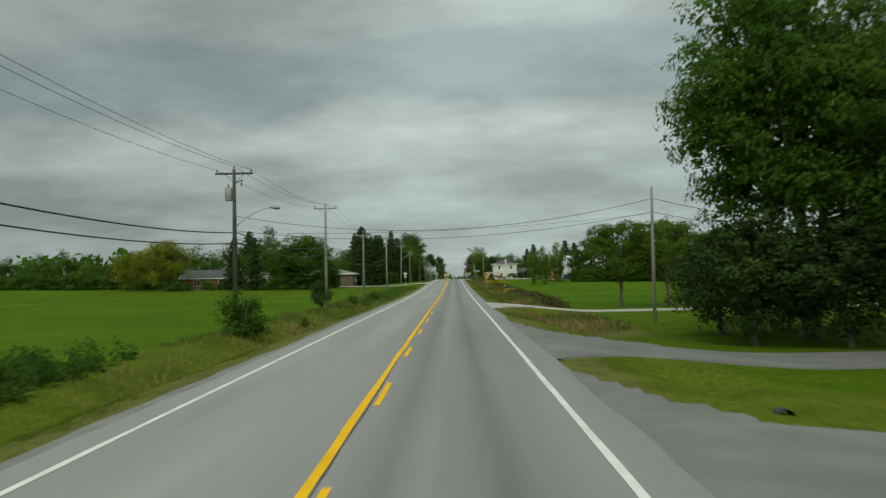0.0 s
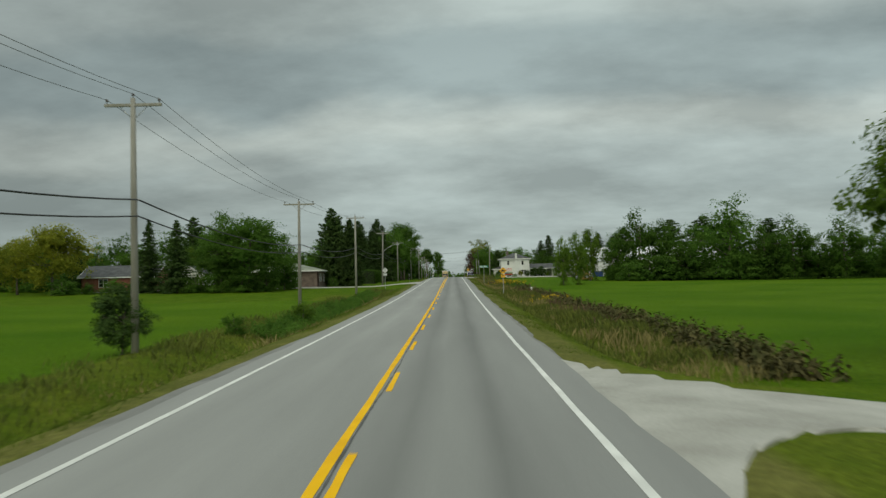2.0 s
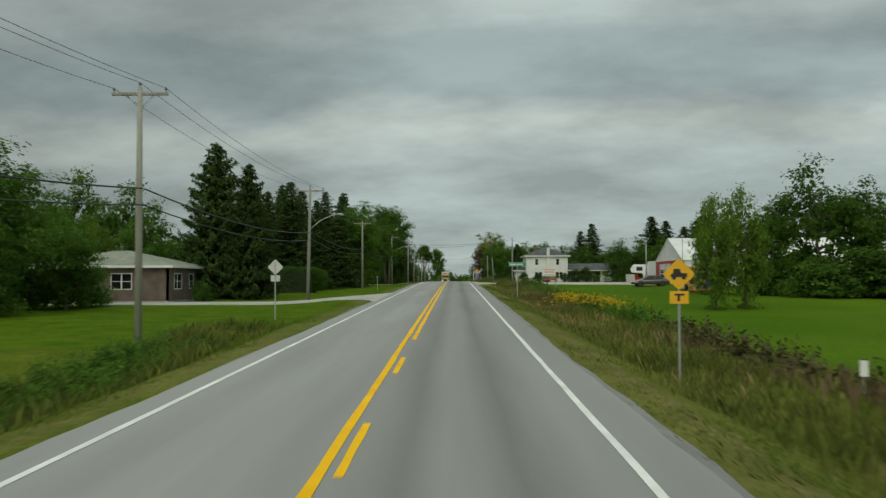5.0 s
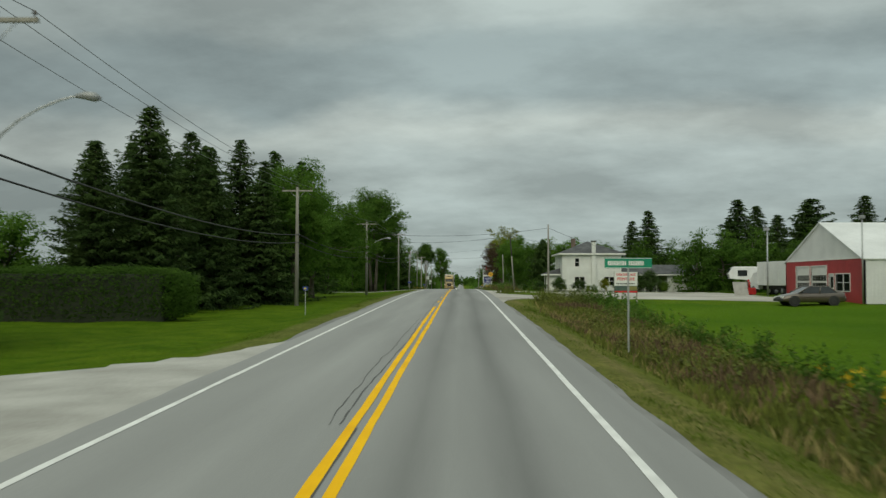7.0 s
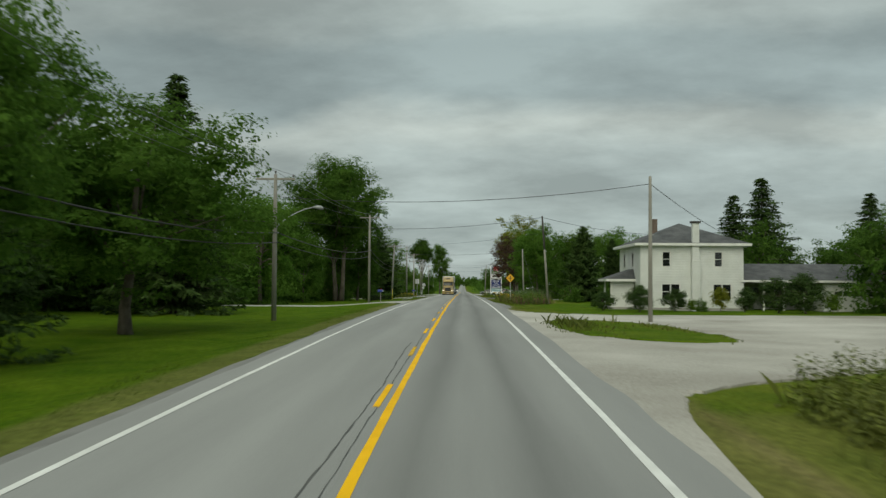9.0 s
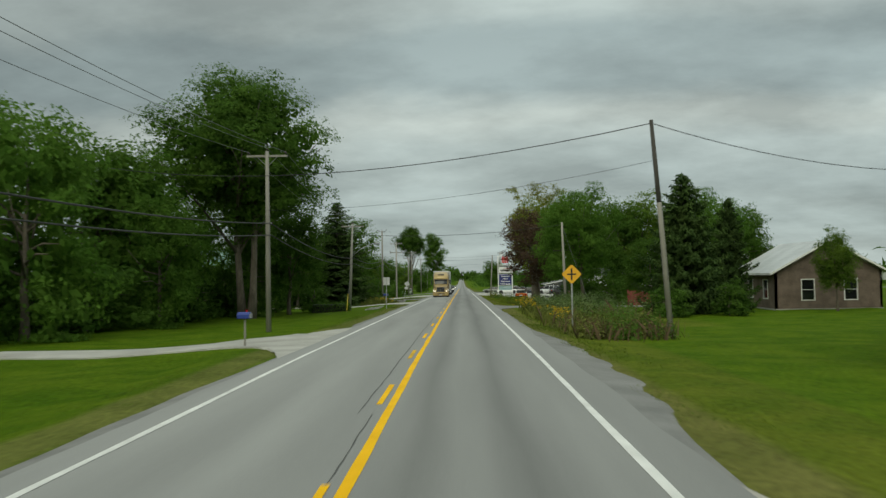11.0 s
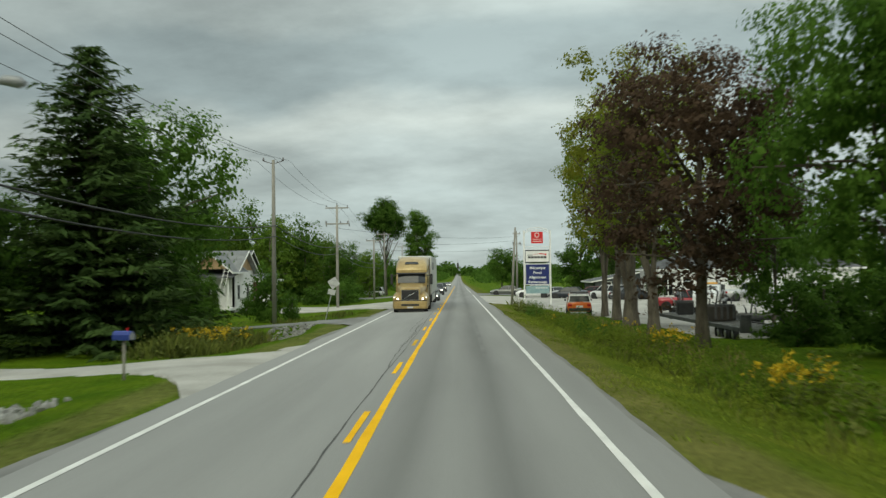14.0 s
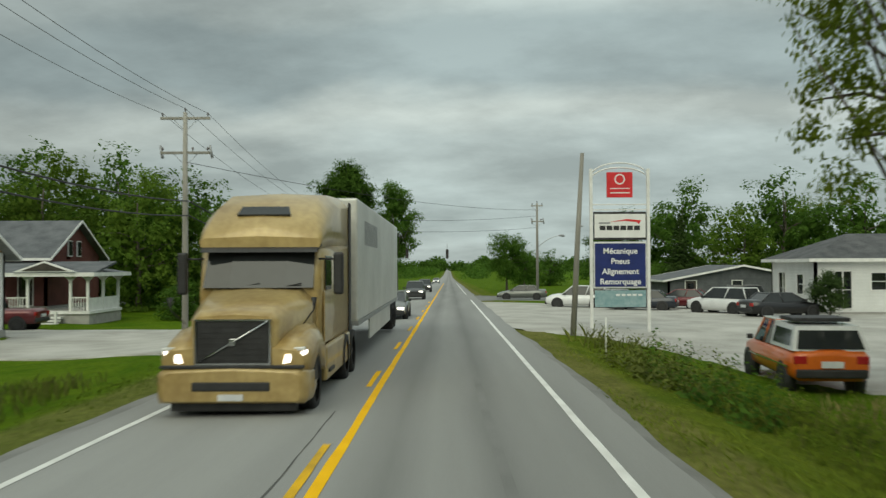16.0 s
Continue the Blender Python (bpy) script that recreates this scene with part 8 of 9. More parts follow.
def box_truck():
    z = gz(33, 277)
    t = thing("box_truck", 35.0, 275.5, z, 8, "white box truck body parked by the workshop", "truck")
    part("cargo_box", box(-1.2, -3.0, 1.0, 1.2, 3.0, 3.5, 0.03), METAL_WHITE, t)
    part("frame", box(-0.5, -3.0, 0.6, 0.5, 5.0, 1.0), BLACK_TRIM, t)
    part("cab", loft([[(-1.0, 3.1, 0.6), (1.0, 3.1, 0.6), (1.0, 3.1, 2.5), (-1.0, 3.1, 2.5)], [(-1.0, 4.4, 0.6), (1.0, 4.4, 0.6), (1.0, 4.3, 2.3), (-1.0, 4.3, 2.3)], [(-0.95, 5.2, 0.6), (0.95, 5.2, 0.6), (0.95, 5.0, 1.6), (-0.95, 5.0, 1.6)]], False), WHITE_CAR, t)
    for s in (-1, 1):
        for yy in (-2.0, 4.2):
            wheel(t, s * 0.95, yy, 0.45, 0.3)
    for k in range(5):
        part("rib", box(-1.22, -3.02, 1.05, -1.2, -2.98, 3.45) if k == 0 else box(-1.22, -3.0 + k * 1.45, 1.05, -1.2, -2.95 + k * 1.45, 3.45), TRIM, t)
    r = thing("camper_trailer", 35.6, 281.0, gz(35.6, 281), 78, "white fifth-wheel camper trailer at the yard's end", "camper trailer")
    part("body", prism([(-3.6, 0.7), (2.2, 0.7), (2.4, 1.6), (4.2, 1.75), (4.4, 2.3), (3.9, 3.1), (-3.6, 3.1)], "x", -1.15, 1.15, 0.06), WHITE_CAR, r)
    for s in (-1, 1):
        part("window", box(s * 1.155, 2.4, 2.05, s * 1.17, 3.4, 2.7, 0.02), CAR_GLASS, r)
        part("window", box(s * 1.155, -1.5, 1.7, s * 1.17, -0.2, 2.5, 0.02), CAR_GLASS, r)
        part("stripe", box(s * 1.152, -3.5, 1.2, s * 1.165, 2.2, 1.32), GREY_METAL, r)
        for yy in (-1.5, -0.6):
            wheel(r, s * 0.95, yy, 0.36, 0.22)
    part("front_window", box(-0.7, 4.1, 2.35, 0.7, 4.3, 2.9, 0.02), CAR_GLASS, r)
    q = thing("red_machine", 30.0, 270.5, gz(30, 270.5), 20, "small red snow blower on the yard", "machine")
    part("housing", box(-0.5, -0.4, 0.1, 0.5, 0.3, 0.8, 0.08), RED_LENS, q)
    part("chute", tube([(0, 0, 0.8), (0, 0.05, 1.3), (0.1, 0.3, 1.5)], [0.14, 0.12, 0.14], 8), RED_LENS, q)
    for s in (-0.55, 0.55):
        wheel(q, s, 0.45, 0.25, 0.14)
    b = thing("plywood_sheet", 28.9, 269.4, gz(28.9, 269.4), 12, "grey plywood sheet leaning on trestles", "board")
    part("sheet", prism([(-0.75, 0), (0.75, 0), (0.75, 1.45), (-0.75, 1.45)], "y", -0.02, 0.02), CONCRETE, b)
    b.children[0].rotation_euler = (radians(-18), 0, 0)
    w = thing("blue_tank", 33.6, 247.0, gz(33.6, 247.0), 0, "blue plastic waste bin against the workshop", "bin")
    part("tub", box(-1.1, -0.7, 0.05, 1.1, 0.7, 1.25, 0.12), material("blue_plastic", (0.01, 0.03, 0.16), (0.02, 0.05, 0.24), 2, 0.5, 0.1, 15), w)
    part("lid", box(-1.15, -0.75, 1.22, 1.15, 0.75, 1.32, 0.04), BLACK_TRIM, w)


box_truck()


def loader():
    """An old yellow wheeled crane with its boom folded flat above the body, parked on the grass."""
    Y = material("machine_yellow", (0.30, 0.185, 0.035), (0.46, 0.30, 0.075), 2, 0.65, 0.2, 15)
    RUST = material("rusty_orange", (0.26, 0.10, 0.03), (0.42, 0.20, 0.06), 2.5, 0.8, 0.3, 15)
    x, y = 27.6, 230.0
    t = thing("mobile_crane", x, y, gz(x, y), -8, "old yellow wheeled crane with a folded boom on the grass", "crane")
    part("chassis", box(-1.3, -0.65, 0.5, 1.35, 0.65, 0.95, 0.06), Y, t)
    part("engine_cover", prism([(-1.2, 0.95), (-0.2, 0.95), (-0.2, 1.75), (-0.95, 1.7), (-1.2, 1.4)], "y", -0.55, 0.55, 0.05), Y, t)
    part("operator_seat", box(-0.15, -0.3, 0.95, 0.35, 0.3, 1.5, 0.08), BLACK_TRIM, t)
    part("turntable", tube([(0.25, 0, 0.9), (0.25, 0, 1.1)], 0.5, 18), DARK_WOOD, t)
    part("mast", prism([(-0.05, 1.0), (0.42, 1.0), (0.5, 2.75), (0.1, 2.8)], "y", -0.24, 0.24, 0.03), Y, t)
    part("hydraulic_ram", tube([(0.75, 0.0, 1.15), (0.62, 0, 2.5)], [0.09, 0.05], 10), CHROME, t)
    part("link_arm", prism([(0.6, 1.0), (0.95, 1.05), (0.75, 2.1), (0.52, 2.1)], "y", -0.15, 0.15, 0.02), RUST, t)
    bm = prism([(-1.4, 2.42), (1.45, 2.36), (1.5, 2.86), (-1.35, 2.92)], "y", -0.28, 0.28, 0.04)
    bm2 = prism([(-1.42, 2.30), (-0.95, 2.30), (-0.95, 2.44), (-1.42, 2.44)], "y", -0.34, 0.34, 0.02)
    part("boom", bm, Y, t)
    part("boom_head", bm2, RUST, t)
    part("side_panel", box(0.5, -0.68, 0.95, 1.35, -0.5, 1.5, 0.04), Y, t)
    part("counterweight", box(0.9, -0.6, 0.95, 1.6, 0.6, 1.35, 0.08), RUST, t)
    part("blade", loft([[(-0.4, -1.0, 0.06), (2.2, -1.0, 0.06), (2.2, -1.15, 0.3), (-0.4, -1.15, 0.3)], [(-0.2, -0.65, 0.3), (1.9, -0.65, 0.3), (1.9, -0.65, 0.7), (-0.2, -0.65, 0.7)]], False), RUST, t, "rusty orange blade")
    part("cab_guard", tube([(-0.9, -0.5, 1.7), (-0.85, -0.5, 2.35), (-0.1, -0.5, 2.35)], 0.035, 6), Y, t)
    part("cab_guard", tube([(-0.9, 0.5, 1.7), (-0.85, 0.5, 2.35), (-0.1, 0.5, 2.35)], 0.035, 6), Y, t)
    for sx in (-1, 1):
        for yy in (-0.95, 1.0):
            wheel(t, sx * 0.85, yy, 0.55, 0.4)
    for wh in [c for c in t.children if c.name.startswith("wheel")]:
        wh.matrix_basis = Matrix.Rotation(radians(90), 4, "Z")


loader()


DARK_STEEL = material("dark_painted_steel", (0.05, 0.052, 0.055), (0.12, 0.122, 0.125), 3, 0.6, 0.15, 20, metal=0.3)


def flatbed(x, y, yaw, label, half=4.5, boarded=True):
    t = thing("flatbed_trailer", x, y, gz(x, y), yaw, label, "trailer")
    for s in (-1, 1):
        part("side_rail", box(s * 1.15 - 0.05, -half, 0.60, s * 1.15 + 0.05, half, 0.78, 0.015), DARK_STEEL, t)
        part("beam", box(s * 0.45 - 0.05, -half, 0.48, s * 0.45 + 0.05, half, 0.66, 0.01), DARK_STEEL, t)
        for k in range(2 if boarded else 3):
            wheel(t, s * 0.98, -half + 1.2 + k * 1.0, 0.38, 0.25)
        part("ramp", box(s * 0.9 - 0.25, -half - 0.12, 0.55, s * 0.9 + 0.25, -half, 1.35, 0.02), DARK_STEEL, t)
        part("drawbar", tube([(s * 1.0, half, 0.68), (0, half + 1.6, 0.6)], 0.06, 6), DARK_STEEL, t)
    n = int(half * 2 / 0.9)
    for k in range(n + 1):
        yy = -half + k * (half * 2 - 0.1) / n
        part("crossmember", box(-1.1, yy, 0.62, 1.1, yy + 0.09, 0.74), STEEL, t)
    if boarded:
        for k in range(int(half * 2 / 0.52) - 1):
            part("deck_board", box(-1.1, -half + 0.1 + k * 0.52, 0.76, 1.1, -half + 0.58 + k * 0.52, 0.81), POLE_DARK, t)
    return t


flatbed(14.9, 405.2, 2, "long low open-framed steel trailer parked behind the maples", 7.4, False)
flatbed(21.0, 407.5, 60, "steel flatbed trailer beside a work truck")


def scrap(x, y, z, yaw, label, k):
    """Loose machinery: a boxy body with ribs, pipes and a bent bar."""
    rng = random.Random(k)
    m = thing("machinery", x, y, z, yaw, label, "machinery")
    part("body", box(-0.7, -0.45, 0, 0.7, 0.45, 0.75, 0.06), (DARK_STEEL, DARK_WOOD, BLACK_TRIM)[k % 3], m)
    for i in range(4):
        part("rib", box(-0.62 + i * 0.36, -0.5, 0.1, -0.5 + i * 0.36, 0.5, 0.84, 0.02), DARK_STEEL, m)
    for i in range(3):
        a, b_ = rng.uniform(-0.6, 0.6), rng.uniform(-0.4, 0.4)
        part("pipe", tube([(a, b_, 0.7), (a + rng.uniform(-0.2, 0.2), b_, 1.1 + 0.2 * i), (a + rng.uniform(-0.8, 0.8), b_ + 0.3, 1.3 + 0.25 * i)], 0.05, 7), STEEL if i == 1 else DARK_STEEL, m)
    return m


scrap(15.0, 411.0, gz(15.0, 411.0) + 0.74, 80, "black steel machinery lashed on the open trailer", 2)
scrap(14.8, 403.4, gz(14.8, 403.4) + 0.74, 20, "rusty machine parts on the open trailer", 1)
scrap(18.4, 409.5, gz(18.4, 409.5), 35, "dark machine parts standing on the gravel", 3)
scrap(19.0, 416.0, gz(19.0, 416.0), -20, "rusty ribbed machine standing on the gravel", 4)
scrap(17.0, 420.5, gz(17.0, 420.5), 60, "black machine parts standing on the gravel", 5)


def tow_truck():
    x, y = 21.8, 429.5
    t = thing("tow_truck", x, y, gz(x, y), 160, "white-cabbed recovery truck with machinery on its deck", "truck")
    part("cab", loft([[(-1.0, 2.0, 0.7), (1.0, 2.0, 0.7), (1.0, 2.0, 2.4), (-1.0, 2.0, 2.4)], [(-1.0, 3.4, 0.7), (1.0, 3.4, 0.7), (1.0, 3.2, 2.35), (-1.0, 3.2, 2.35)], [(-0.95, 4.6, 0.7), (0.95, 4.6, 0.7), (0.95, 4.4, 1.5), (-0.95, 4.4, 1.5)]], False), WHITE_CAR, t)
    part("windshield", prism([(-0.85, 1.6), (0.85, 1.6), (0.8, 2.25), (-0.8, 2.25)], "y", 3.42, 3.46), CAR_GLASS, t)
    part("deck", box(-1.2, -4.2, 1.0, 1.2, 1.9, 1.16, 0.02), DARK_STEEL, t)
    part("frame", box(-0.5, -3.8, 0.6, 0.5, 4.4, 1.0), BLACK_TRIM, t)
    part("beacon_bar", box(-0.8, 2.3, 2.42, 0.8, 2.6, 2.56, 0.03), material("amber_lens", (0.6, 0.28, 0.02), (0.75, 0.38, 0.04), 3, 0.3, 0, 10), t)
    for s in (-1, 1):
        for yy in (-2.8, 3.6):
            wheel(t, s * 1.0, yy, 0.48, 0.35)
    m = thing("engine_block", x + 0.5, y + 1.4, gz(x, y) + 1.16, 15, "rusty dark machinery loaded on the truck deck", "machinery")
    part("block", box(-0.9, -0.6, 0, 0.9, 0.6, 0.7, 0.08), DARK_WOOD, m)
    for k in range(5):
        part("fin", box(-0.85 + k * 0.4, -0.55, 0.7, -0.6 + k * 0.4, 0.55, 1.15, 0.03), DARK_STEEL, m)
    part("pipe", tube([(0.6, 0, 0.7), (0.6, 0, 1.5), (0.2, 0.2, 1.7)], 0.08, 8), DARK_STEEL, m)


tow_truck()

# ---- signs, mailboxes and small things ----
SIGN_YELLOW = material("sign_yellow", (0.72, 0.36, 0.01), (0.80, 0.43, 0.015), 2, 0.45, 0, 12)
SIGN_BLACK = material("sign_black", (0.012, 0.012, 0.012), (0.02, 0.02, 0.02), 2, 0.5, 0, 12)
SIGN_BACK = material("sign_back", (0.50, 0.51, 0.51), (0.64, 0.65, 0.65), 2, 0.5, 0.05, 12, metal=0.3)
SIGN_GREEN = material("sign_green", (0.0, 0.20, 0.115), (0.0, 0.26, 0.15), 2, 0.45, 0, 12)
SIGN_WHITE = material("sign_white", (0.70, 0.70, 0.69), (0.80, 0.80, 0.79), 2, 0.5, 0, 12)
SIGN_RED = material("sign_red", (0.55, 0.018, 0.022), (0.68, 0.03, 0.035), 2, 0.45, 0, 12)
SIGN_BLUE = material("sign_blue", (0.008, 0.018, 0.11), (0.014, 0.028, 0.16), 2, 0.45, 0, 12)
TURQUOISE = material("faded_turquoise", (0.16, 0.30, 0.33), (0.30, 0.42, 0.44), 2, 0.5, 0, 8)
MAIL_BLUE = material("mailbox_blue", (0.02, 0.04, 0.22), (0.03, 0.06, 0.30), 3, 0.5, 0, 15)
GUARD_YELLOW = material("guard_yellow", (0.62, 0.48, 0.02), (0.75, 0.60, 0.04), 3, 0.5, 0, 15)


def lettering(text, parent, x, y, z, size, mat, bold=0.0, depth=0.004):
    cu = bpy.data.curves.new("lettering", "FONT")
    cu.body, cu.size, cu.align_x, cu.extrude, cu.offset = text, size, "CENTER", depth, bold
    tmp = bpy.data.objects.new("lettering", cu)
    scene.collection.objects.link(tmp)
    me = bpy.data.meshes.new_from_object(tmp)
    bpy.data.objects.remove(tmp)
    me.materials.clear()
    me.materials.append(mat)
    ob = new("lettering", me)
    ob.parent = parent
    ob.matrix_basis = pose(x, y, z, 90, 0, 0)
    return ob


def diamond(s, zc):
    d = s / math.sqrt(2)
    k = 0.04
    return [(-d + k, zc - k), (-k, zc - d + k), (k, zc - d + k), (d - k, zc - k), (d - k, zc + k), (k, zc + d - k), (-k, zc + d - k), (-d + k, zc + k)]


def post_of(root, h, r=0.035):
    part("post", box(-0.03, 0.0, -0.4, 0.03, 0.035, h, 0.004), STEEL, root)


def warning_sign(x, y, zc, label, symbol, facing=0.0, tab=None, back=False, tilt=0.0, size=0.62):
    base = gz(x, y)
    root = thing("warning_sign", x, y, base, facing, label, "road sign")
    h = zc - base
    if tilt:
        root.rotation_euler = (0, radians(tilt), 0)
    post_of(root, h + 0.3)
    plate = part("sign_plate", prism(diamond(size, h), "y", -0.012, -0.004), SIGN_BACK if back else SIGN_YELLOW, root)
    if back:
        for dz in (-0.18, 0.18):
            part("bracket", box(-0.2, -0.03, h + dz - 0.02, 0.2, -0.012, h + dz + 0.02), STEEL, plate)
    if symbol == "cross":
        part("symbol", box(-0.035, -0.016, h - 0.25, 0.035, -0.012, h + 0.25), SIGN_BLACK, plate)
        part("symbol", box(-0.19, -0.0165, h - 0.032, 0.19, -0.012, h + 0.032), SIGN_BLACK, plate)
    if symbol == "vehicle":
        part("symbol", prism([(-0.22, h - 0.08), (0.22, h - 0.08), (0.22, h + 0.02), (0.06, h + 0.03), (0.02, h + 0.14), (-0.14, h + 0.14), (-0.16, h + 0.02), (-0.22, h + 0.0)], "y", -0.016, -0.012), SIGN_BLACK, plate)
        for sx in (-0.13, 0.13):
            part("symbol", tube([(sx, -0.017, h - 0.09), (sx, -0.011, h - 0.09)], 0.06, 10), SIGN_BLACK, plate)
    if tab:
        w, hh, dz = tab
        tp = part("tab", box(-w / 2, -0.012, h - dz - hh / 2, w / 2, -0.004, h - dz + hh / 2, 0.0), SIGN_BACK if back else SIGN_YELLOW, root)
        if not back:
            part("tab_symbol", box(-0.05, -0.016, h - dz - 0.1, 0.02, -0.012, h - dz + 0.06), SIGN_BLACK, tp)
            part("tab_symbol", box(-0.12, -0.016, h - dz + 0.05, 0.14, -0.012, h - dz + 0.1), SIGN_BLACK, tp)
    return root


warning_sign(6.15, 323.5, 5.07, "yellow diamond crossroads sign with a black cross", "cross")
warning_sign(7.45, 156.6, 3.42, "yellow diamond warning sign with a small tab below", "vehicle", tab=(0.5, 0.34, 0.62))
warning_sign(-8.4, 181.0, 4.0, "grey back of a diamond road sign with its tab", "", 180, tab=(0.5, 0.34, 0.62), back=True)
warning_sign(-7.5, 416.9, 3.95, "tilted grey back of a diamond road sign", "", 180, tab=(0.5, 0.36, 0.62), back=True, tilt=13)


def grey_sign():
    x, y = -5.6, 366.5
    r = thing("square_sign", x, y, gz(x, y), 180, "grey back of a square road sign on a post", "road sign")
    h = 5.0 - gz(x, y)
    post_of(r, h)
    part("sign_plate", box(-0.3, -0.012, h - 0.72, 0.3, -0.004, h), SIGN_BACK, r)


grey_sign()


def town_sign():
    x, y = 7.2, 213.7
    r = thing("town_sign", x, y, gz(x, y), 0, "green town name sign with white lettering bars", "road sign")
    h = 4.65 - gz(x, y)
    part("post", box(-0.03, 0.0, -0.4, 0.03, 0.05, h - 0.18, 0.005), STEEL, r)
    p = part("sign_plate", box(-0.81, -0.02, h - 0.18, 0.81, -0.005, h + 0.18, 0.003), SIGN_GREEN, r)
    for za, zb in ((-0.17, -0.155), (0.155, 0.17)):
        part("border_strip", box(-0.79, -0.024, h + za, 0.79, -0.02, h + zb), SIGN_WHITE, p)
    R2 = random.Random(3)
    u = -0.70
    for n in (9, 7):
        for _ in range(n):
            w = R2.uniform(0.042, 0.066)
            part("lettering_bar", box(u, -0.026, h - 0.08, u + w, -0.02, h + 0.07), SIGN_WHITE, p)
            u += w + 0.02
        u += 0.07


town_sign()


def shop_sign():
    x, y = 14.1, 250.8
    r = thing("shop_sign", x, y, gz(x, y), 6, "white roadside board with red lettering on posts", "sign board")
    h = 4.75 - gz(x, y)
    for s in (-0.86, 0.86):
        part("post", box(s - 0.05, 0.0, -0.3, s + 0.05, 0.1, h, 0.01), POLE_WOOD, r)
    p = part("board", box(-0.9, -0.03, h - 1.08, 0.9, 0.0, h - 0.02, 0.006), SIGN_WHITE, r)
    low = part("picture_panel", box(-0.9, -0.03, h - 1.62, 0.9, 0.0, h - 1.09, 0.006), material("faded_blue_green", (0.03, 0.06, 0.065), (0.10, 0.15, 0.12), 2.0, 0.6, 0.05, 9), r, "faded blue-green picture panel")
    part("picture_patch", box(0.1, -0.036, h - 1.42, 0.86, -0.031, h - 1.12), material("faded_olive", (0.16, 0.16, 0.04), (0.26, 0.24, 0.08), 3.0, 0.6, 0.05, 9), low)
    part("red_strip", box(-0.88, -0.036, h - 1.6, 0.88, -0.031, h - 1.47), SIGN_RED, low)
    lettering("DEBOSSELAGE", p, 0, -0.034, h - 0.30, 0.235, SIGN_RED, 0.004)
    lettering("PEINTURE", p, 0, -0.034, h - 0.66, 0.31, SIGN_RED, 0.006)
    R3 = random.Random(8)
    for zz, cmat in ((0.92, BLACK_TRIM),):
        u = -0.75
        while u < 0.68:
            w = R3.uniform(0.05, 0.14)
            part("lettering_bar", box(u, -0.034, h - zz - 0.05, u + w, -0.03, h - zz + 0.04), cmat, p)
            u += w + 0.03


shop_sign()


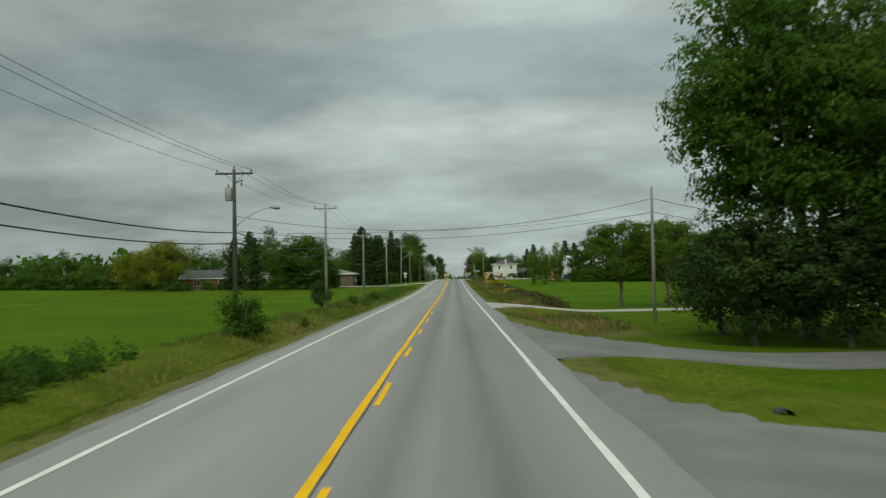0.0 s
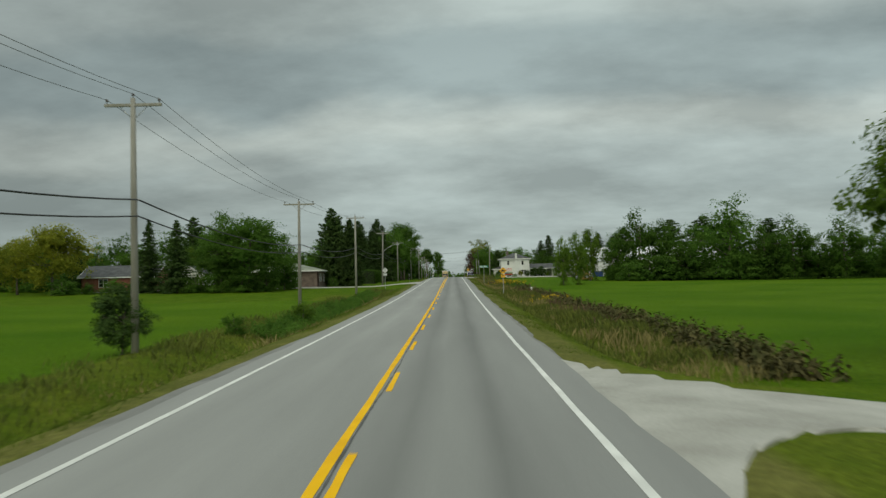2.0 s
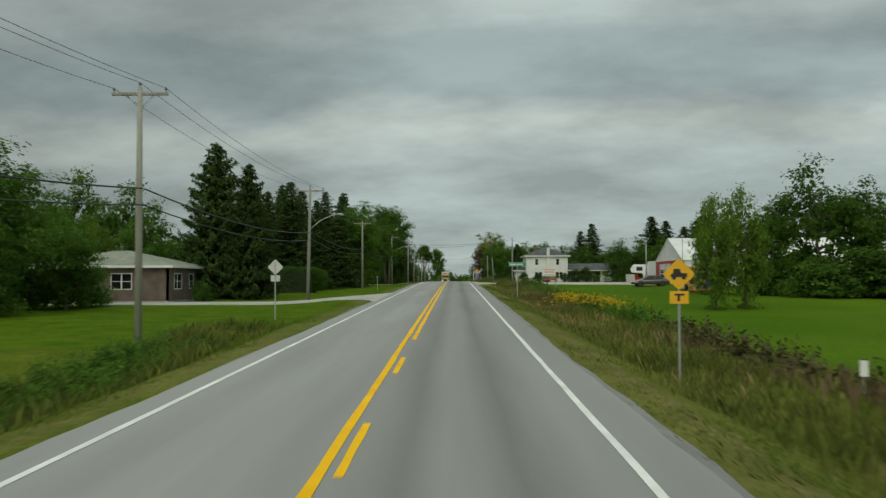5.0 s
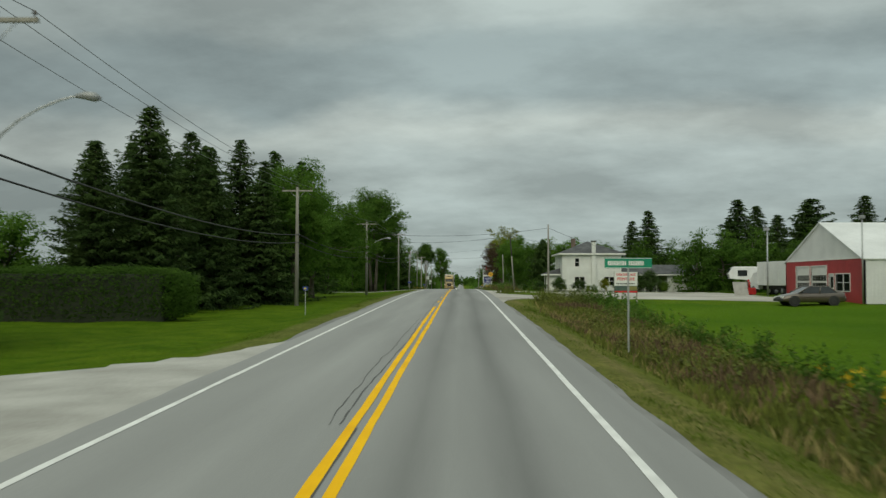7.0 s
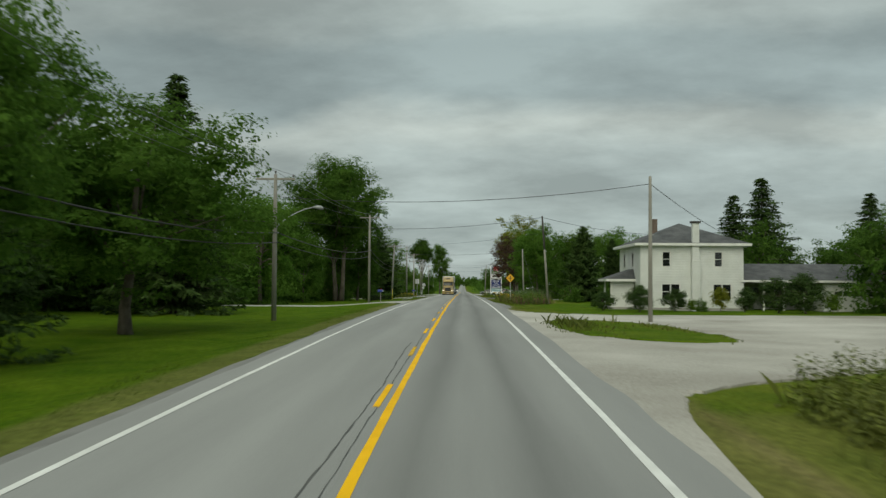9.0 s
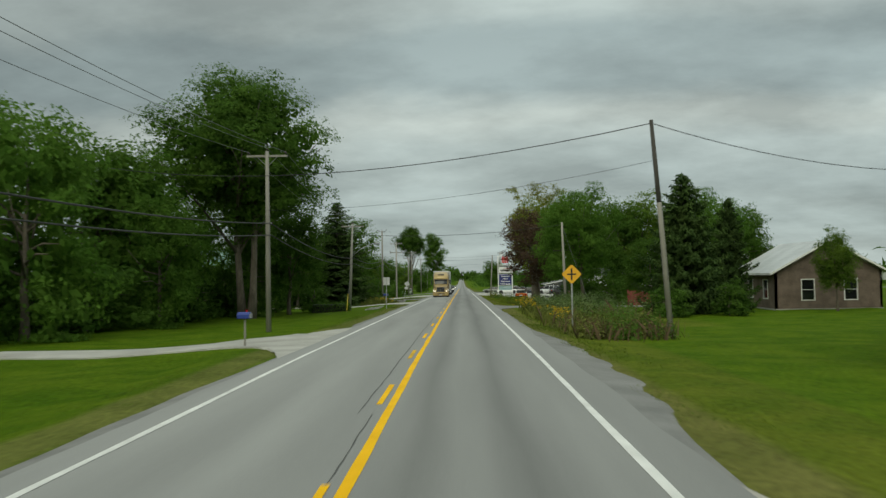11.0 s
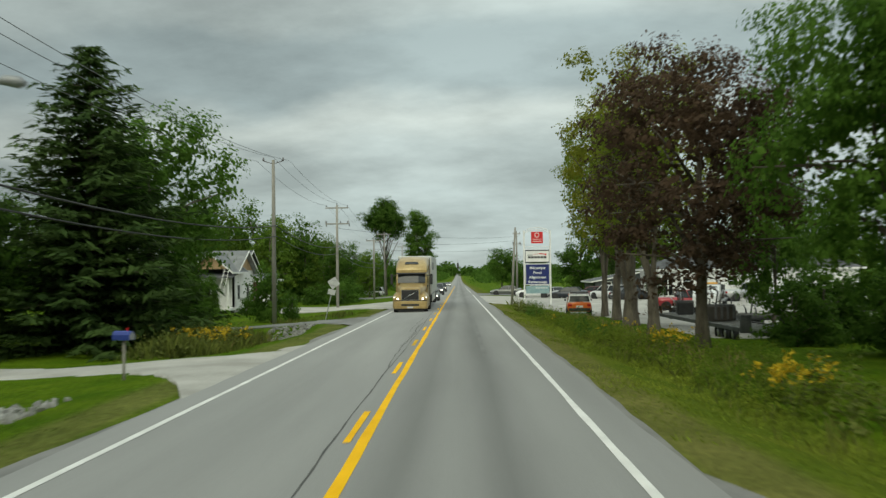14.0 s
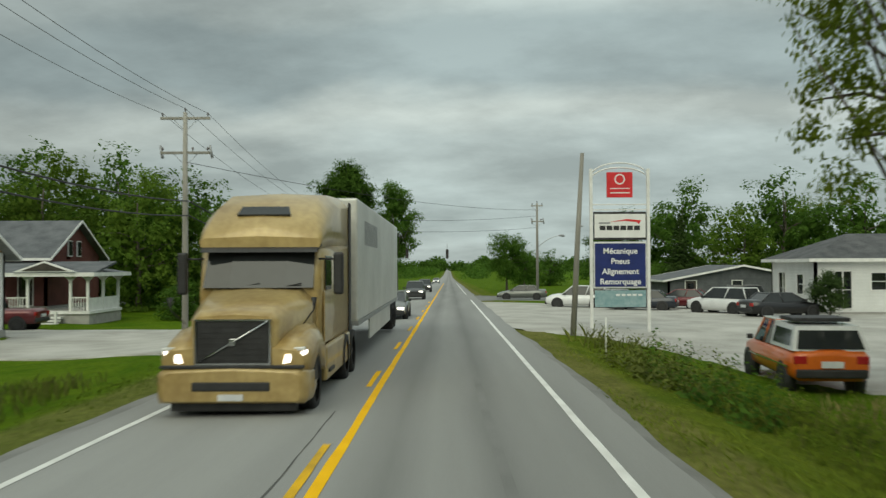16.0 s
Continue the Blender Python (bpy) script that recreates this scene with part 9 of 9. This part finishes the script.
def pylon():
    x0, x1, y = 8.02, 10.6, 444.8
    b = gz(9.3, y)
    r = thing("pylon_sign", 9.3, y, b, 0, "tall white-framed pylon sign with red and blue panels", "sign")
    h = 8.5 - b
    w = (x1 - x0) / 2
    for s in (-w, w):
        part("post", box(s - 0.07, -0.07, -0.4, s + 0.07, 0.07, h, 0.012), TRIM, r)
    for k, (rr_, zz) in enumerate(((1.0, 0.0), (0.88, -0.14))):
        pts = [(-w * math.cos(a) * 1.0, 0, h - 0.35 + zz + 0.62 * rr_ * math.sin(a)) for a in [i * math.pi / 12 for i in range(13)]]
        part("arch", tube(pts, 0.035, 6), TRIM, r)
    for zz in (h - 1.62, h - 1.86):
        part("crossbar", box(-w, -0.03, zz - 0.025, w, 0.03, zz + 0.025), TRIM, r)
    red = part("panel", box(-0.58, -0.08, h - 1.30, 0.58, 0.04, h - 0.16, 0.01), SIGN_RED, r, "red square panel with white bars")
    part("lettering_bar", box(-0.44, -0.086, h - 0.92, 0.44, -0.08, h - 0.88), SIGN_WHITE, red)
    part("lettering_bar", box(-0.44, -0.086, h - 1.12, 0.44, -0.08, h - 1.07), SIGN_WHITE, red)
    part("emblem", tube([(0, -0.088, h - 0.48), (0, -0.08, h - 0.48)], 0.24, 18), SIGN_WHITE, red)
    part("emblem", tube([(0, -0.094, h - 0.48), (0, -0.086, h - 0.48)], 0.18, 18), SIGN_RED, red)
    fr = part("panel_frame", box(-w + 0.1, -0.06, h - 3.22, w - 0.1, 0.06, h - 1.95, 0.01), BLACK_TRIM, r)
    wp = part("panel", box(-w + 0.14, -0.085, h - 3.12, w - 0.14, -0.06, h - 2.05), SIGN_WHITE, fr, "white panel with a dark word bar and swoosh")
    for k in range(6):
        part("word_bar", box(-0.92 + k * 0.31, -0.092, h - 2.78, -0.66 + k * 0.31, -0.085, h - 2.58), BLACK_TRIM, wp)
    part("swoosh", prism([(-0.5, h - 2.42), (0.3, h - 2.28), (0.95, h - 2.34), (0.85, h - 2.52), (0.75, h - 2.42), (0.2, h - 2.36)], "y", -0.092, -0.085), SIGN_RED, wp)
    part("word_bar", box(-0.95, -0.092, h - 2.5, -0.45, -0.085, h - 2.42), GREY_METAL, wp)
    bf = part("panel_frame", box(-w + 0.1, -0.06, h - 5.4, w - 0.1, 0.06, h - 3.3, 0.01), TRIM, r)
    bp = part("panel", box(-w + 0.15, -0.085, h - 5.33, w - 0.15, -0.06, h - 3.38), SIGN_BLUE, bf, "dark blue panel with white words")
    for k, word in enumerate(("Mécanique", "Pneus", "Alignement", "Remorquage")):
        lettering(word, bp, 0, -0.09, h - 3.84 - k * 0.46, 0.36, SIGN_WHITE, 0.008)
    lp = part("panel", box(-w + 0.14, -0.05, h - 6.25, w - 0.14, -0.02, h - 5.5), TURQUOISE, r, "faded turquoise lower panel")
    R4 = random.Random(5)
    for k in range(5):
        part("lettering_bar", box(-0.2 + k * 0.25, -0.056, h - 5.75, -0.02 + k * 0.25, -0.05, h - 5.66), SIGN_WHITE, lp)
    # thin white marker rod beside it
    q = thing("marker_post", 6.7, 434.0, gz(6.7, 434), 0, "thin white plastic marker rod in the grass", "marker post")
    part("rod", tube([(0, 0, -0.2), (0, 0, 1.3)], 0.03, 6), TRIM, q)


pylon()


def mailbox(x, y, h, colour, label, yaw=0):
    r = thing("mailbox", x, y, gz(x, y), yaw, label, "mailbox")
    part("post", tube([(0, 0, -0.3), (0.02, 0, h)], 0.035, 8), POLE_WOOD, r)
    bm = prism([(-0.11, h), (0.11, h), (0.11, h + 0.13), (0.07, h + 0.2), (0, h + 0.23), (-0.07, h + 0.2), (-0.11, h + 0.13)], "y", -0.25, 0.25)
    part("box", bm, colour, r)
    part("door", prism([(-0.105, h + 0.01), (0.105, h + 0.01), (0.105, h + 0.13), (0, h + 0.22), (-0.105, h + 0.13)], "y", -0.262, -0.252), GREY_METAL, r)
    part("flag", box(0.112, -0.05, h + 0.08, 0.12, 0.0, h + 0.3), SIGN_RED, r)
    return r


mailbox(-6.5, 317.4, 1.05, MAIL_BLUE, "blue mailbox on a wooden post by the drive", 75)
mailbox(-6.9, 380.4, 1.0, MAIL_BLUE, "blue-topped mailbox on a post by the drive", 75)


def number_post(x, y, label):
    r = thing("marker_post", x, y, gz(x, y), 0, label, "marker post")
    part("post", box(-0.02, -0.02, -0.3, 0.02, 0.02, 1.45), STEEL, r)
    pl = part("plate", box(-0.14, -0.035, 1.4, 0.14, -0.02, 1.62), MAIL_BLUE, r)
    part("plate_bar", box(-0.09, -0.04, 1.47, 0.05, -0.035, 1.55), GUARD_YELLOW, pl)


number_post(-7.5, 233.5, "thin post with a blue civic marker plate")

g = thing("guy_guard", -9.5, 367.85, gz(-9.5, 367.85), 0, "yellow plastic guard on the pole's guy wire", "guy guard")
part("sleeve", tube([(0.0, 0.0, -0.1), (-0.09, 1.8, 1.65)], 0.03, 8), GUARD_YELLOW, g)
p_ = thing("marker_post", 6.6, 357.2, gz(6.6, 357.2), 0, "thin dark metal stake in the verge", "stake")
part("stake", tube([(0, 0, -0.2), (0, 0, 1.15)], 0.025, 6), BLACK_TRIM, p_)
v_ = thing("small_sign", 10.4, 152.5, gz(10.4, 152.5), 0, "small white plate in the weeds", "sign")
part("plate", box(-0.09, -0.01, 0.45, 0.09, 0.01, 0.8), SIGN_WHITE, v_)
part("stake", box(-0.015, 0.0, -0.2, 0.015, 0.02, 0.5), STEEL, v_)

# small culvert end under the near drive, low in the grass
c_ = thing("culvert_pipe", 7.3, 16.9, gz(7.3, 16.9) - 0.06, 0, "small dark culvert end in the grass", "culvert")
bm = bmesh.new()
ring = [[bm.verts.new((math.cos(k * math.tau / 16) * rr_, yy, math.sin(k * math.tau / 16) * rr_)) for k in range(16)] for rr_, yy in ((0.13, 0.0), (0.155, 0.0), (0.155, -0.35), (0.13, -0.35))]
for qa, qb in ((0, 1), (1, 2), (3, 0)):
    for k in range(16):
        bm.faces.new((ring[qa][k], ring[qa][(k + 1) % 16], ring[qb][(k + 1) % 16], ring[qb][k]))
part("pipe", bm, BLACK_TRIM, c_)


def riprap(x0, x1, y0, y1, n, seed, label):
    """Loose pale stones in a ditch."""
    rng = np.random.default_rng(seed)
    bmx = bmesh.new()
    for _ in range(n):
        x, y, s = rng.uniform(x0, x1), rng.uniform(y0, y1), rng.uniform(0.05, 0.13)
        m = Matrix.Translation((x, y, gz(x, y) + s * 0.25)) @ Euler(tuple(rng.uniform(0, 6, 3))).to_matrix().to_4x4() @ Matrix.Diagonal((s, s * rng.uniform(0.6, 1), s * rng.uniform(0.5, 0.9), 1))
        bmesh.ops.create_icosphere(bmx, subdivisions=1, radius=1.0, matrix=m)
    for vtx in bmx.verts:
        vtx.co += Vector(rng.normal(0, 0.012, 3))
    ob = part("riprap_stones", bmx, material("pale_stone", (0.17, 0.17, 0.16), (0.32, 0.32, 0.305), 2, 0.9, 0.5, 12, island=0.3), None)
    return tagged(ob, label, "stones", kind="stuff")


riprap(-8.3, -6.9, 372.5, 377.5, 150, 501, "pale loose stones lining the ditch")
riprap(-8.8, -6.3, 399.5, 406.5, 420, 503, "pale loose stones lining the ditch by the culvert")


def traffic_light(x, y, z, label):
    r = thing("traffic_signal", x, y, z, 0, label, "traffic light")
    part("housing", box(-0.14, -0.1, -0.46, 0.14, 0.1, 0.46, 0.03), BLACK_TRIM, r)
    for k in range(3):
        part("lens", tube([(0, -0.13, 0.36 - k * 0.36), (0, -0.16, 0.36 - k * 0.36)], 0.12, 12), DARK_WOOD, r)
    part("hanger", tube([(0, 0, 0.55), (0, 0, 1.1)], 0.03, 6), STEEL, r)


traffic_light(-2.6, 492.2, float(road_z(492)) + 4.4, "black traffic signal hanging from a span wire")
traffic_light(1.4, 493.0, float(road_z(492)) + 4.35, "black traffic signal hanging over the crossing")

# topiary bush by the white garage
spot(cedar, 5, ((23.4, 455.6, 2.7, 0.95),), "round clipped grey-green bush by the garage")
